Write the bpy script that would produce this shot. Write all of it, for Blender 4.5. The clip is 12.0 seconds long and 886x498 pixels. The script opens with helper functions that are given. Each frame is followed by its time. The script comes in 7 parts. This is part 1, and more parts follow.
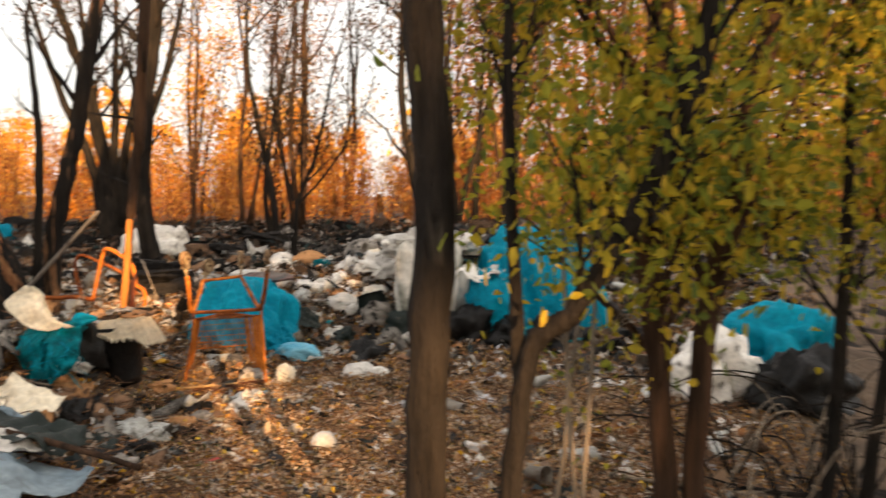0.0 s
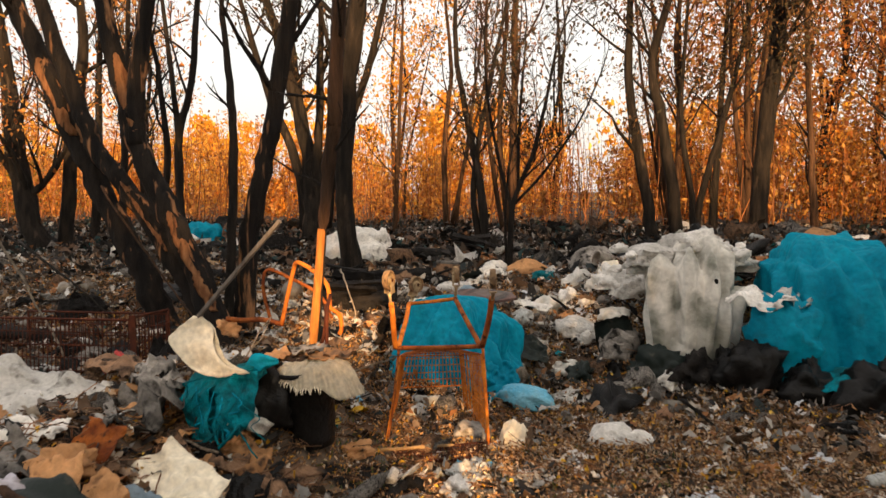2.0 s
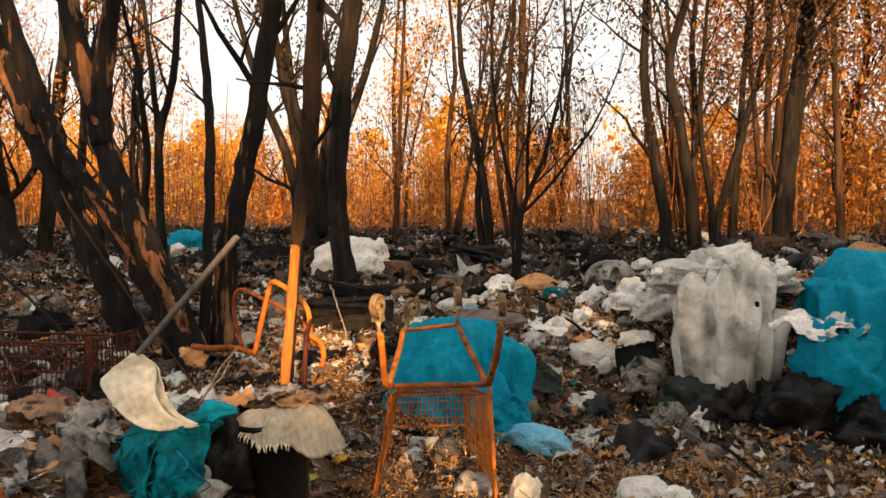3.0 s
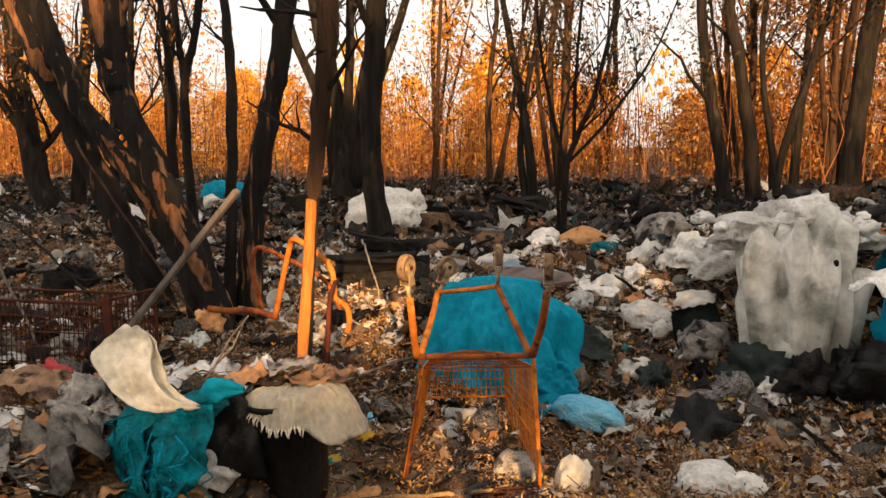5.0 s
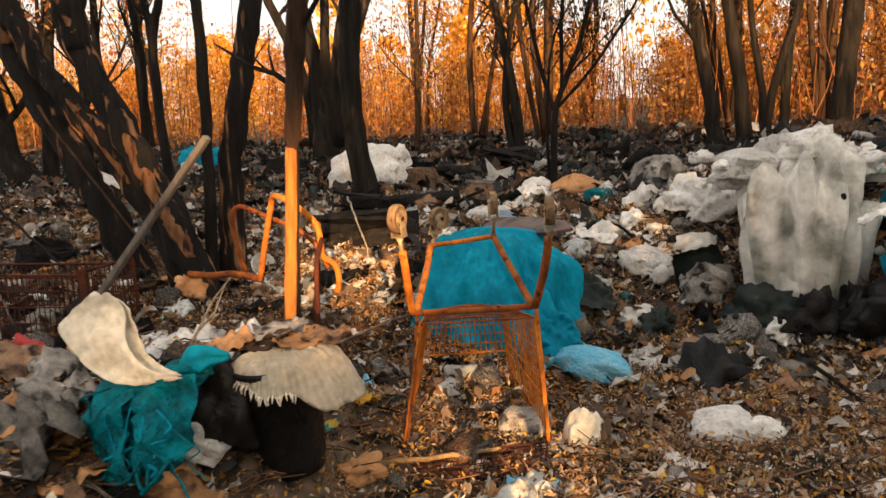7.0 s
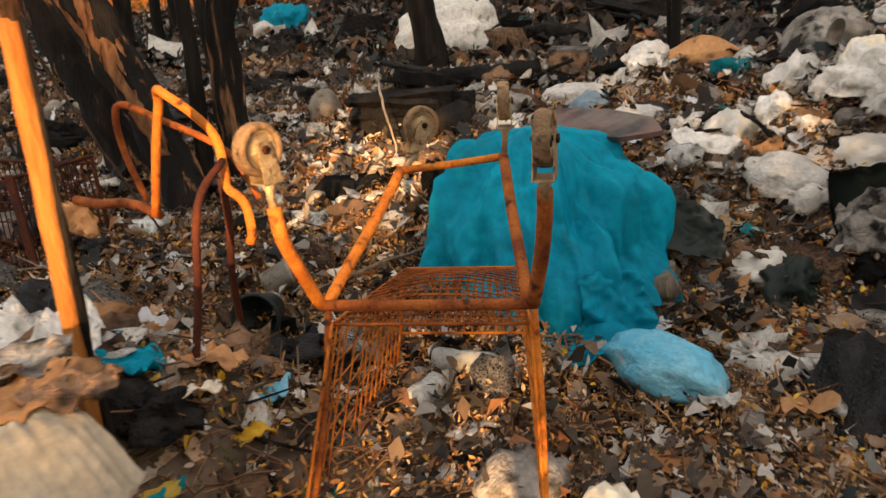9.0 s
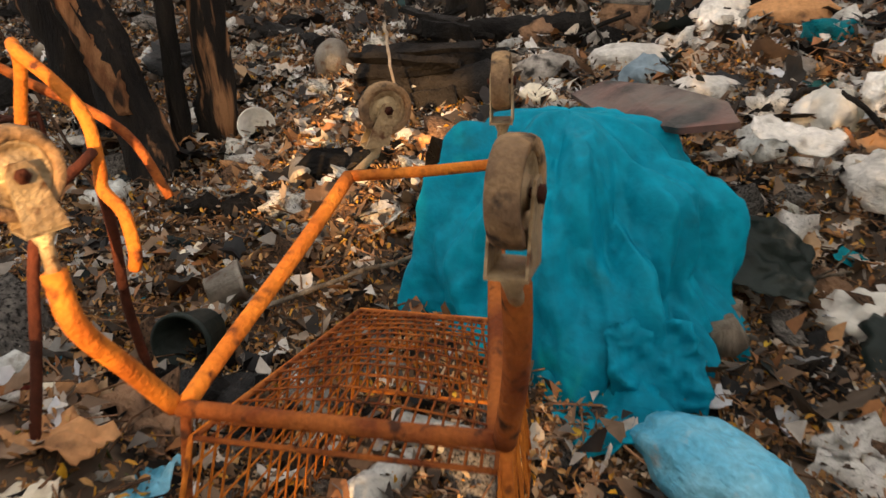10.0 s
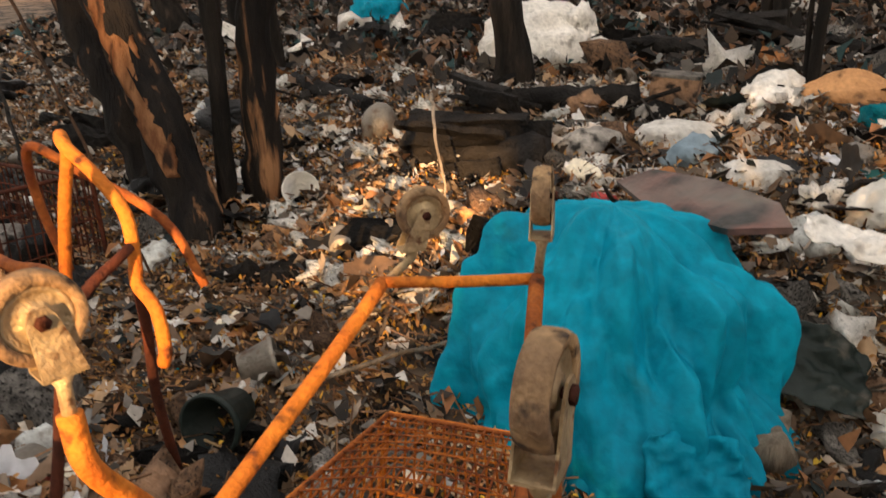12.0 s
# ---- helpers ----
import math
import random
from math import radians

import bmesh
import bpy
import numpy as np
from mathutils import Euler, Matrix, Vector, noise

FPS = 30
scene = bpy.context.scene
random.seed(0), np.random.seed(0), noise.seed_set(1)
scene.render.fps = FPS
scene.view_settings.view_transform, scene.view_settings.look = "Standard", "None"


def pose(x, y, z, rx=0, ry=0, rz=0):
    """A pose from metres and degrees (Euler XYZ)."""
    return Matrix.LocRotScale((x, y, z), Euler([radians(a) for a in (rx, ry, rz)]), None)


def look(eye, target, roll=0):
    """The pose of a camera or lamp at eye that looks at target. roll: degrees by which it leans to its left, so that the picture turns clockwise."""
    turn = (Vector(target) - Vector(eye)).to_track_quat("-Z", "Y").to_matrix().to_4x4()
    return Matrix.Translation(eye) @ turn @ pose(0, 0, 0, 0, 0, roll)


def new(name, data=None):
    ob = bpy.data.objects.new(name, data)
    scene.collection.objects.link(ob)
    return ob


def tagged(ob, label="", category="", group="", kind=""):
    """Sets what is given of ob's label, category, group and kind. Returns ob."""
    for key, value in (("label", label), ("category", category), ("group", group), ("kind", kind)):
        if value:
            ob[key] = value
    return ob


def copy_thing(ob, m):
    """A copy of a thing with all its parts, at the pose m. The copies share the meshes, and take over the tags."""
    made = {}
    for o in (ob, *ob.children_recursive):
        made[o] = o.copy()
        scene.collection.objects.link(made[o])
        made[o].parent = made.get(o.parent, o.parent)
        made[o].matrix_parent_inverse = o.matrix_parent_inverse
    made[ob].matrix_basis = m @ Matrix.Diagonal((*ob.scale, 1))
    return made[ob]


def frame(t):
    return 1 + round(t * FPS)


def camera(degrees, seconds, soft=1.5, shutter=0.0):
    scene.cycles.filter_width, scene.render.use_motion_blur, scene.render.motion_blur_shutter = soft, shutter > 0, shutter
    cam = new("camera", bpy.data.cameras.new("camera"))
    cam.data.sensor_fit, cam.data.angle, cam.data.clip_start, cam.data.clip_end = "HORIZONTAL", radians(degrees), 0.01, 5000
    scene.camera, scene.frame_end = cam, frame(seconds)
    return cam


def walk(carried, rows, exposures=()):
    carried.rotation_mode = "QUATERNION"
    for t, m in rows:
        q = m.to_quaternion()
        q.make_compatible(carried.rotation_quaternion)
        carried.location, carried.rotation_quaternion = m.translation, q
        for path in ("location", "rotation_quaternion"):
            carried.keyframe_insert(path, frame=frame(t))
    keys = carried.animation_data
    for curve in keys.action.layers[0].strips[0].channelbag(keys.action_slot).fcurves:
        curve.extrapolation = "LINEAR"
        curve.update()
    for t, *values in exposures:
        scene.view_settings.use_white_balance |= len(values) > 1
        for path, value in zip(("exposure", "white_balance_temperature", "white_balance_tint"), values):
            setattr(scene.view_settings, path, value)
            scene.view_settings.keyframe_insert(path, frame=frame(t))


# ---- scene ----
cam = camera(60.8, 12.0, shutter=0.4)
METRES, EYE, TILT, LEAN, TURN = 5.6, 1.4, -4.0, 0.0, 0.0
ROWS = [
    (0.0, 0.0, 0.0, 0.0, 0.0, 0.0, -0.0),
    (0.5, -0.0107, 0.0569, 0.0053, 9.09, -1.14, -0.7),
    (1.0, -0.0262, 0.128, 0.0123, 14.66, -1.92, -0.98),
    (1.5, -0.063, 0.2017, 0.0191, 15.09, -0.83, -1.05),
    (2.0, -0.0909, 0.2572, 0.0236, 14.57, -0.41, -0.66),
    (2.5, -0.1082, 0.3203, 0.0294, 14.61, 0.49, -0.8),
    (4.5, -0.1324, 0.4526, 0.0394, 16.98, -3.17, -1.2),
    (5.0, -0.1361, 0.4517, 0.0373, 17.98, -3.8, -0.81),
    (5.5, -0.1364, 0.4471, 0.0374, 18.14, -4.01, -0.3),
    (6.0, -0.1433, 0.4474, 0.0372, 17.69, -4.27, 0.36),
    (6.5, -0.1527, 0.4512, 0.0354, 16.89, -4.97, 1.06),
    (7.0, -0.152, 0.484, 0.0264, 16.69, -6.82, 1.74),
    (7.5, -0.1384, 0.5442, 0.0326, 18.02, -8.84, 2.31),
    (9.5, -0.1445, 0.8216, 0.0266, 30.63, -19.35, 1.96),
    (10.0, -0.1748, 0.8809, 0.0256, 32.45, -20.8, 1.03),
    (10.5, -0.1828, 0.9023, 0.0253, 33.38, -21.46, 0.18),
    (11.0, -0.1866, 0.9058, 0.0267, 33.95, -21.29, -0.31),
    (11.5, -0.1864, 0.9036, 0.0319, 34.67, -19.83, -0.42),
    (12.0, -0.1809, 0.8948, 0.0459, 36.27, -17.61, -0.23),
]
walk(cam, [(t, pose(0, 0, EYE, TILT, LEAN, TURN) @ pose(METRES * x, METRES * y, METRES * z, 90 + pitch, roll, yaw)) for t, x, y, z, yaw, pitch, roll in ROWS],
     exposures=((0.0, 0.85), (1.0, 0.80), (2.0, 0.55), (4.5, 0.58), (6.5, 0.66), (7.5, 0.72), (9.5, 0.76), (11.0, 0.78), (12.0, 0.88)))

# ---- world and light ----
SUN_AZ, SUN_EL = radians(-24.0), radians(13.0)     # the sun stands low behind the walker, to the right
SUN_DIR = Vector((-math.sin(SUN_AZ) * math.cos(SUN_EL), -math.cos(SUN_AZ) * math.cos(SUN_EL), math.sin(SUN_EL)))
world = bpy.data.worlds.new("evening_sky")
scene.world = world
world.use_nodes = True
wn, wl = world.node_tree.nodes, world.node_tree.links
sky = wn.new("ShaderNodeTexSky")
sky.sky_type = "NISHITA"
sky.sun_disc = False
sky.sun_elevation = SUN_EL
sky.sun_rotation = math.pi + SUN_AZ
sky.dust_density = 6.0
sky.air_density = 1.0
haze = wn.new("ShaderNodeMixRGB")
haze.inputs[0].default_value = 0.6
haze.inputs[2].default_value = (9.0, 8.3, 7.55, 1)
wl.new(sky.outputs[0], haze.inputs[1])
wl.new(haze.outputs[0], wn["Background"].inputs[0])
wn["Background"].inputs[1].default_value = 0.125
sun = new("sun", bpy.data.lights.new("sun", "SUN"))
sun.data.energy = 8.0
sun.data.angle = radians(0.5)
sun.data.color = (1.0, 0.58, 0.25)
sun.matrix_world = look(SUN_DIR * 60, (0, 0, 0))


# ---- materials ----
def nodes_of(name):
    m = bpy.data.materials.new(name)
    m.use_nodes = True
    return m, m.node_tree.nodes, m.node_tree.links, m.node_tree.nodes["Principled BSDF"]


def mixer(n, l, fac, a, b, mode="MIX"):
    x = n.new("ShaderNodeMixRGB")
    x.blend_type = mode
    for sock, v in zip(x.inputs, (fac, a, b)):
        if isinstance(v, (int, float)):
            sock.default_value = v
        elif isinstance(v, tuple):
            sock.default_value = (*v, 1)
        else:
            l.new(v, sock)
    return x.outputs[0]


def noise_of(n, l, coord, scale, detail=4.0, stretch=None):
    t = n.new("ShaderNodeTexNoise")
    t.inputs["Scale"].default_value = scale
    t.inputs["Detail"].default_value = detail
    if stretch:
        mp = n.new("ShaderNodeMapping")
        mp.inputs["Scale"].default_value = stretch
        l.new(coord, mp.inputs[0])
        coord = mp.outputs[0]
    l.new(coord, t.inputs["Vector"])
    return t.outputs[0]


def sharpen(n, l, v, lo, hi):
    r = n.new("ShaderNodeMapRange")
    r.inputs[1].default_value, r.inputs[2].default_value = lo, hi
    l.new(v, r.inputs[0])
    return r.outputs[0]


def surf(name, a, b, rough=0.75, metal=0.0, scale=6.0, bump=0.3, dirt=None, dirt_at=(0.52, 0.66), stretch=None, rand=0.0, island=0.0, wrinkle=0.0, wscale=14.0):
    """Two tones in large patches, fine grain, dirt in stains of its own shape, relief."""
    m, n, l, p = nodes_of(name)
    co = n.new("ShaderNodeTexCoord").outputs["Object"]
    big = sharpen(n, l, noise_of(n, l, co, scale, 5, stretch), 0.36, 0.64)
    fine = noise_of(n, l, co, scale * 9, 6, stretch)
    col = mixer(n, l, big, a, b)
    grey = n.new("ShaderNodeMapRange")
    grey.inputs[3].default_value, grey.inputs[4].default_value = 0.55, 1.45
    l.new(fine, grey.inputs[0])
    col = mixer(n, l, 1.0, col, grey.outputs[0], "MULTIPLY")
    if dirt:
        mask = sharpen(n, l, noise_of(n, l, co, scale * (2.3 if not stretch else 0.8), 8, stretch), *dirt_at)
        col = mixer(n, l, mask, col, dirt)
    for amount, node, out in ((rand, "ShaderNodeObjectInfo", "Random"), (island, "ShaderNodeNewGeometry", "Random Per Island")):
        if amount:
            v = n.new("ShaderNodeMapRange")
            v.inputs[3].default_value, v.inputs[4].default_value = 1 - amount, 1 + amount
            l.new(n.new(node).outputs[out], v.inputs[0])
            col = mixer(n, l, 1.0, col, v.outputs[0], "MULTIPLY")
    l.new(col, p.inputs["Base Color"])
    rr = n.new("ShaderNodeMapRange")
    rr.inputs[3].default_value, rr.inputs[4].default_value = max(0.05, rough - 0.18), min(1, rough + 0.18)
    l.new(fine, rr.inputs[0])
    l.new(rr.outputs[0], p.inputs["Roughness"])
    p.inputs["Metallic"].default_value = metal
    p.inputs["Specular IOR Level"].default_value = (0.5 if max(a) > 0.05 else 0.18) if rough < 0.62 else 0.12
    bp = n.new("ShaderNodeBump")
    bp.inputs["Strength"].default_value = bump
    bp.inputs["Distance"].default_value = 0.02
    hsum = n.new("ShaderNodeMath")
    hsum.operation = "ADD"
    l.new(fine, hsum.inputs[0])
    l.new(big, hsum.inputs[1])
    l.new(hsum.outputs[0], bp.inputs["Height"])
    last = bp.outputs[0]
    if wrinkle:
        warp = mixer(n, l, 0.12, co, n.new("ShaderNodeTexNoise").outputs[1], "ADD")
        vo = n.new("ShaderNodeTexVoronoi")
        vo.feature = "DISTANCE_TO_EDGE"
        vo.inputs["Scale"].default_value = wscale
        l.new(warp, vo.inputs["Vector"])
        b2 = n.new("ShaderNodeBump")
        b2.inputs["Strength"].default_value = wrinkle
        b2.inputs["Distance"].default_value = 0.012
        l.new(vo.outputs[0], b2.inputs["Height"])
        l.new(last, b2.inputs["Normal"])
        last = b2.outputs[0]
    l.new(last, p.inputs["Normal"])
    return m


def leafy(name, colours, through_light=0.35, rough=0.6):
    """Each leaf takes one of the colours; light shines through a part of it."""
    m, n, l, p = nodes_of(name)
    ramp = n.new("ShaderNodeValToRGB")
    ramp.color_ramp.interpolation = "CONSTANT"
    el = ramp.color_ramp.elements
    while len(el) < len(colours):
        el.new(0.5)
    for i, c in enumerate(colours):
        el[i].position = i / len(colours)
        el[i].color = (*c, 1)
    l.new(n.new("ShaderNodeNewGeometry").outputs["Random Per Island"], ramp.inputs[0])
    co = n.new("ShaderNodeTexCoord").outputs["Object"]
    g = n.new("ShaderNodeMapRange")
    g.inputs[3].default_value, g.inputs[4].default_value = 0.6, 1.4
    l.new(noise_of(n, l, co, 40.0, 3), g.inputs[0])
    col = mixer(n, l, 1.0, ramp.outputs[0], g.outputs[0], "MULTIPLY")
    l.new(col, p.inputs["Base Color"])
    p.inputs["Roughness"].default_value = rough
    p.inputs["Specular IOR Level"].default_value = 0.15
    if through_light:
        tr = n.new("ShaderNodeBsdfTranslucent")
        l.new(col, tr.inputs[0])
        mx = n.new("ShaderNodeMixShader")
        mx.inputs[0].default_value = through_light
        l.new(p.outputs[0], mx.inputs[1])
        l.new(tr.outputs[0], mx.inputs[2])
        l.new(mx.outputs[0], n["Material Output"].inputs[0])
    return m


SOIL = surf("soil", (0.075, 0.054, 0.039), (0.17, 0.12, 0.083), 0.95, scale=1.6, bump=0.9, dirt=(0.015, 0.013, 0.012), dirt_at=(0.5, 0.6))
BARK = surf("bark", (0.010, 0.009, 0.008), (0.028, 0.022, 0.018), 0.95, scale=5, bump=1.0, dirt=(0.055, 0.04, 0.03), dirt_at=(0.62, 0.70), stretch=(3, 3, 0.5))
BARK_GREY = surf("bark_grey_brown", (0.012, 0.010, 0.009), (0.030, 0.024, 0.020), 0.95, scale=6, bump=1.0, dirt=(0.09, 0.075, 0.055), dirt_at=(0.60, 0.72), stretch=(3, 3, 0.5))
BARK_BROWN = surf("bark_brown", (0.026, 0.016, 0.011), (0.085, 0.046, 0.027), 0.95, scale=5, bump=0.9, stretch=(3, 3, 0.4))
PEELED = surf("peeled_wood", (0.62, 0.25, 0.06), (0.42, 0.14, 0.03), 0.7, scale=7, bump=0.8, dirt=(0.05, 0.025, 0.016), dirt_at=(0.54, 0.64), stretch=(4, 4, 0.3))
BIRCHED = surf("flaking_bark", (0.010, 0.009, 0.009), (0.024, 0.019, 0.016), 0.9, scale=4, bump=1.0, dirt=(0.36, 0.18, 0.085), dirt_at=(0.60, 0.68), stretch=(4, 4, 0.35))
# peeled wood on the trunks, its orange also standing in for sunlight
PEELED_SUNLIT = surf("peeled_sunlit_wood", (0.46, 0.23, 0.11), (0.24, 0.105, 0.05), 0.8, scale=6, bump=0.7, dirt=(0.05, 0.03, 0.022), dirt_at=(0.56, 0.66), stretch=(4, 4, 0.4))
RUST = surf("rusty_steel", (0.36, 0.11, 0.025), (0.17, 0.045, 0.016), 0.8, 0.15, scale=14, bump=0.4, dirt=(0.06, 0.025, 0.015), dirt_at=(0.58, 0.7))
# the same rust where the sun strikes it, its glow put into the colour
RUST_SUNLIT = surf("sunlit_rust", (0.62, 0.205, 0.028), (0.40, 0.11, 0.018), 0.75, 0.1, scale=11, bump=0.4, dirt=(0.09, 0.03, 0.015), dirt_at=(0.6, 0.72))
RUST_DARK = surf("dark_rust", (0.10, 0.028, 0.014), (0.05, 0.018, 0.012), 0.85, 0.1, scale=9, bump=0.4)
RUBBER = surf("worn_rubber", (0.36, 0.23, 0.12), (0.16, 0.10, 0.06), 0.8, scale=16, bump=0.4, dirt=(0.04, 0.03, 0.025), dirt_at=(0.55, 0.68))
ZINC = surf("dusty_zinc", (0.50, 0.38, 0.22), (0.30, 0.21, 0.12), 0.55, 0.5, scale=18, bump=0.3, dirt=(0.12, 0.05, 0.02), dirt_at=(0.58, 0.7))
BLACK_PLASTIC = surf("black_plastic", (0.005, 0.005, 0.005), (0.012, 0.011, 0.011), 0.42, scale=6, bump=0.2, dirt=(0.025, 0.02, 0.016), dirt_at=(0.66, 0.80), rand=0.3, wrinkle=0.6, wscale=12)
TEAL = surf("teal_tarp", (0.0, 0.25, 0.365), (0.0, 0.187, 0.29), 0.66, scale=3, bump=0.3, dirt=(0.01, 0.09, 0.115), dirt_at=(0.62, 0.8), wrinkle=0.7, wscale=6)
TEAL_DARK = surf("dark_teal_net", (0.0, 0.12, 0.15), (0.0, 0.20, 0.25), 0.7, scale=8, bump=0.5, dirt=(0.01, 0.045, 0.05), dirt_at=(0.45, 0.80), rand=0.3, wrinkle=0.6, wscale=26)
BLUE = surf("pale_blue_plastic", (0.06, 0.34, 0.52), (0.18, 0.46, 0.60), 0.45, scale=6, bump=0.4, dirt=(0.30, 0.30, 0.28), dirt_at=(0.62, 0.75), wrinkle=0.5, wscale=14)
GREY_BLUE = surf("grey_blue_cloth", (0.16, 0.22, 0.27), (0.26, 0.32, 0.36), 0.85, scale=3, bump=0.4, dirt=(0.08, 0.09, 0.10), dirt_at=(0.6, 0.75), wrinkle=0.4, wscale=8)
LAVENDER = surf("lavender_cloth", (0.56, 0.53, 0.58), (0.42, 0.39, 0.43), 0.85, scale=5, bump=0.25, dirt=(0.16, 0.13, 0.11), dirt_at=(0.56, 0.78), wrinkle=0.3, wscale=10)
WHITE = surf("dirty_white_plastic", (0.74, 0.70, 0.65), (0.56, 0.53, 0.48), 0.6, scale=5, bump=0.5, dirt=(0.13, 0.11, 0.09), dirt_at=(0.58, 0.72), rand=0.25, wrinkle=0.6, wscale=16)
SACKING = surf("grimy_white_sacking", (0.72, 0.68, 0.62), (0.50, 0.47, 0.41), 0.75, scale=1.9, bump=0.6, dirt=(0.19, 0.19, 0.155), dirt_at=(0.46, 0.66), wrinkle=1.0, wscale=5)
CREAM = surf("cream_cloth", (0.80, 0.72, 0.57), (0.70, 0.60, 0.45), 0.85, scale=4, bump=0.25, dirt=(0.32, 0.23, 0.14), dirt_at=(0.60, 0.90), wrinkle=0.2, wscale=9)
GREY_RAG = surf("grey_rag", (0.30, 0.27, 0.24), (0.12, 0.11, 0.10), 0.9, scale=7, bump=0.7, dirt=(0.02, 0.018, 0.016), dirt_at=(0.5, 0.65), rand=0.5, wrinkle=0.5, wscale=16)
BROWN_RAG = surf("brown_rag", (0.25, 0.145, 0.085), (0.11, 0.068, 0.045), 0.9, scale=7, bump=0.7, dirt=(0.02, 0.015, 0.012), dirt_at=(0.52, 0.66), rand=0.5, wrinkle=0.5, wscale=16)
CHAR = surf("charred_matter", (0.009, 0.008, 0.008), (0.024, 0.021, 0.019), 0.8, scale=9, bump=1.0, rand=0.4)
CARD = surf("brown_cardboard", (0.52, 0.27, 0.12), (0.36, 0.18, 0.08), 0.85, scale=5, bump=0.4, dirt=(0.07, 0.04, 0.025), dirt_at=(0.58, 0.7), rand=0.35)
RED = surf("faded_red_plastic", (0.45, 0.035, 0.03), (0.28, 0.03, 0.025), 0.6, scale=6, bump=0.4, dirt=(0.06, 0.03, 0.025), dirt_at=(0.58, 0.7), rand=0.3)
GREEN_DARK = surf("dark_green_plastic", (0.010, 0.016, 0.014), (0.02, 0.027, 0.024), 0.45, scale=4, bump=0.2, dirt=(0.09, 0.08, 0.065), dirt_at=(0.6, 0.75))
DEADWOOD = surf("weathered_wood", (0.32, 0.26, 0.20), (0.15, 0.12, 0.09), 0.9, scale=6, bump=0.7, stretch=(4, 4, 0.4), rand=0.4)
STRAW = surf("pale_stick", (0.42, 0.28, 0.14), (0.28, 0.17, 0.085), 0.85, scale=8, bump=0.4, rand=0.3)
GREYWOOD = surf("grey_planed_wood", (0.20, 0.17, 0.145), (0.13, 0.11, 0.095), 0.85, scale=5, bump=0.4, dirt=(0.08, 0.06, 0.05), dirt_at=(0.62, 0.75), stretch=(6, 6, 0.4))
BOTTLE = surf("cloudy_plastic_bottle", (0.45, 0.46, 0.44), (0.34, 0.33, 0.30), 0.3, scale=9, bump=0.15, dirt=(0.13, 0.10, 0.075), dirt_at=(0.56, 0.72), rand=0.3)
TIN = surf("dull_tin", (0.26, 0.23, 0.19), (0.13, 0.11, 0.09), 0.5, 0.6, scale=9, bump=0.3, dirt=(0.10, 0.045, 0.02), dirt_at=(0.55, 0.7), rand=0.3)
BRICKISH = surf("weathered_brick", (0.30, 0.17, 0.10), (0.22, 0.12, 0.075), 0.9, scale=9, bump=0.6, dirt=(0.08, 0.06, 0.05), dirt_at=(0.58, 0.7))
INK = surf("blue_ink", (0.02, 0.05, 0.22), (0.03, 0.07, 0.26), 0.6, scale=9, bump=0.1)
HOLE_SHADE = surf("hollow_shade", (0.008, 0.007, 0.007), (0.012, 0.011, 0.01), 1.0, scale=9, bump=0.1)
STEM = surf("autumn_stems", (0.24, 0.10, 0.04), (0.13, 0.055, 0.028), 0.9, scale=3, bump=0.3, island=0.5)
LITTER = leafy("fallen_leaves", [(0.32, 0.17, 0.075), (0.18, 0.10, 0.05), (0.46, 0.25, 0.10), (0.06, 0.042, 0.03), (0.55, 0.31, 0.12), (0.24, 0.125, 0.06), (0.40, 0.20, 0.07), (0.50, 0.38, 0.25), (0.12, 0.07, 0.042), (0.62, 0.32, 0.05)], 0.2, 0.8)
SCRAPS = leafy("small_litter", [(0.10, 0.08, 0.065), (0.03, 0.027, 0.025), (0.34, 0.30, 0.26), (0.17, 0.115, 0.075), (0.20, 0.175, 0.15), (0.05, 0.042, 0.036), (0.13, 0.085, 0.055), (0.48, 0.44, 0.39), (0.06, 0.045, 0.035), (0.26, 0.12, 0.055), (0.13, 0.11, 0.095), (0.02, 0.018, 0.018)], 0.0, 0.7)
LEAF_ORANGE = leafy("orange_leaves", [(0.60, 0.22, 0.025), (0.48, 0.14, 0.018), (0.68, 0.32, 0.05), (0.30, 0.09, 0.016), (0.68, 0.38, 0.09), (0.20, 0.08, 0.025)], 0.4)
LEAF_GOLD = leafy("golden_leaves", [(0.70, 0.36, 0.04), (0.62, 0.27, 0.03), (0.78, 0.48, 0.10), (0.55, 0.22, 0.025)], 0.4)
LEAF_RUSSET = leafy("russet_leaves", [(0.34, 0.13, 0.04), (0.44, 0.19, 0.05), (0.22, 0.08, 0.03), (0.40, 0.22, 0.08), (0.50, 0.27, 0.07)], 0.4)
LEAF_OLIVE = leafy("olive_leaves", [(0.17, 0.15, 0.03), (0.10, 0.10, 0.022), (0.28, 0.22, 0.03), (0.07, 0.075, 0.02)], 0.4)
LEAF_NEAR = leafy("yellow_green_leaves", [(0.50, 0.39, 0.035), (0.33, 0.31, 0.035), (0.58, 0.40, 0.04), (0.25, 0.27, 0.035), (0.14, 0.18, 0.035), (0.42, 0.34, 0.035)], 0.6)
LEAF_DARK = leafy("dark_dry_leaves", [(0.10, 0.06, 0.03), (0.06, 0.045, 0.025), (0.16, 0.085, 0.03), (0.045, 0.04, 0.022)], 0.3)
LITTER_TAN = leafy("tan_leaves", [(0.60, 0.43, 0.28), (0.48, 0.31, 0.18), (0.66, 0.51, 0.36), (0.34, 0.20, 0.12), (0.62, 0.36, 0.17), (0.14, 0.09, 0.055), (0.56, 0.46, 0.36)], 0.2, 0.8)
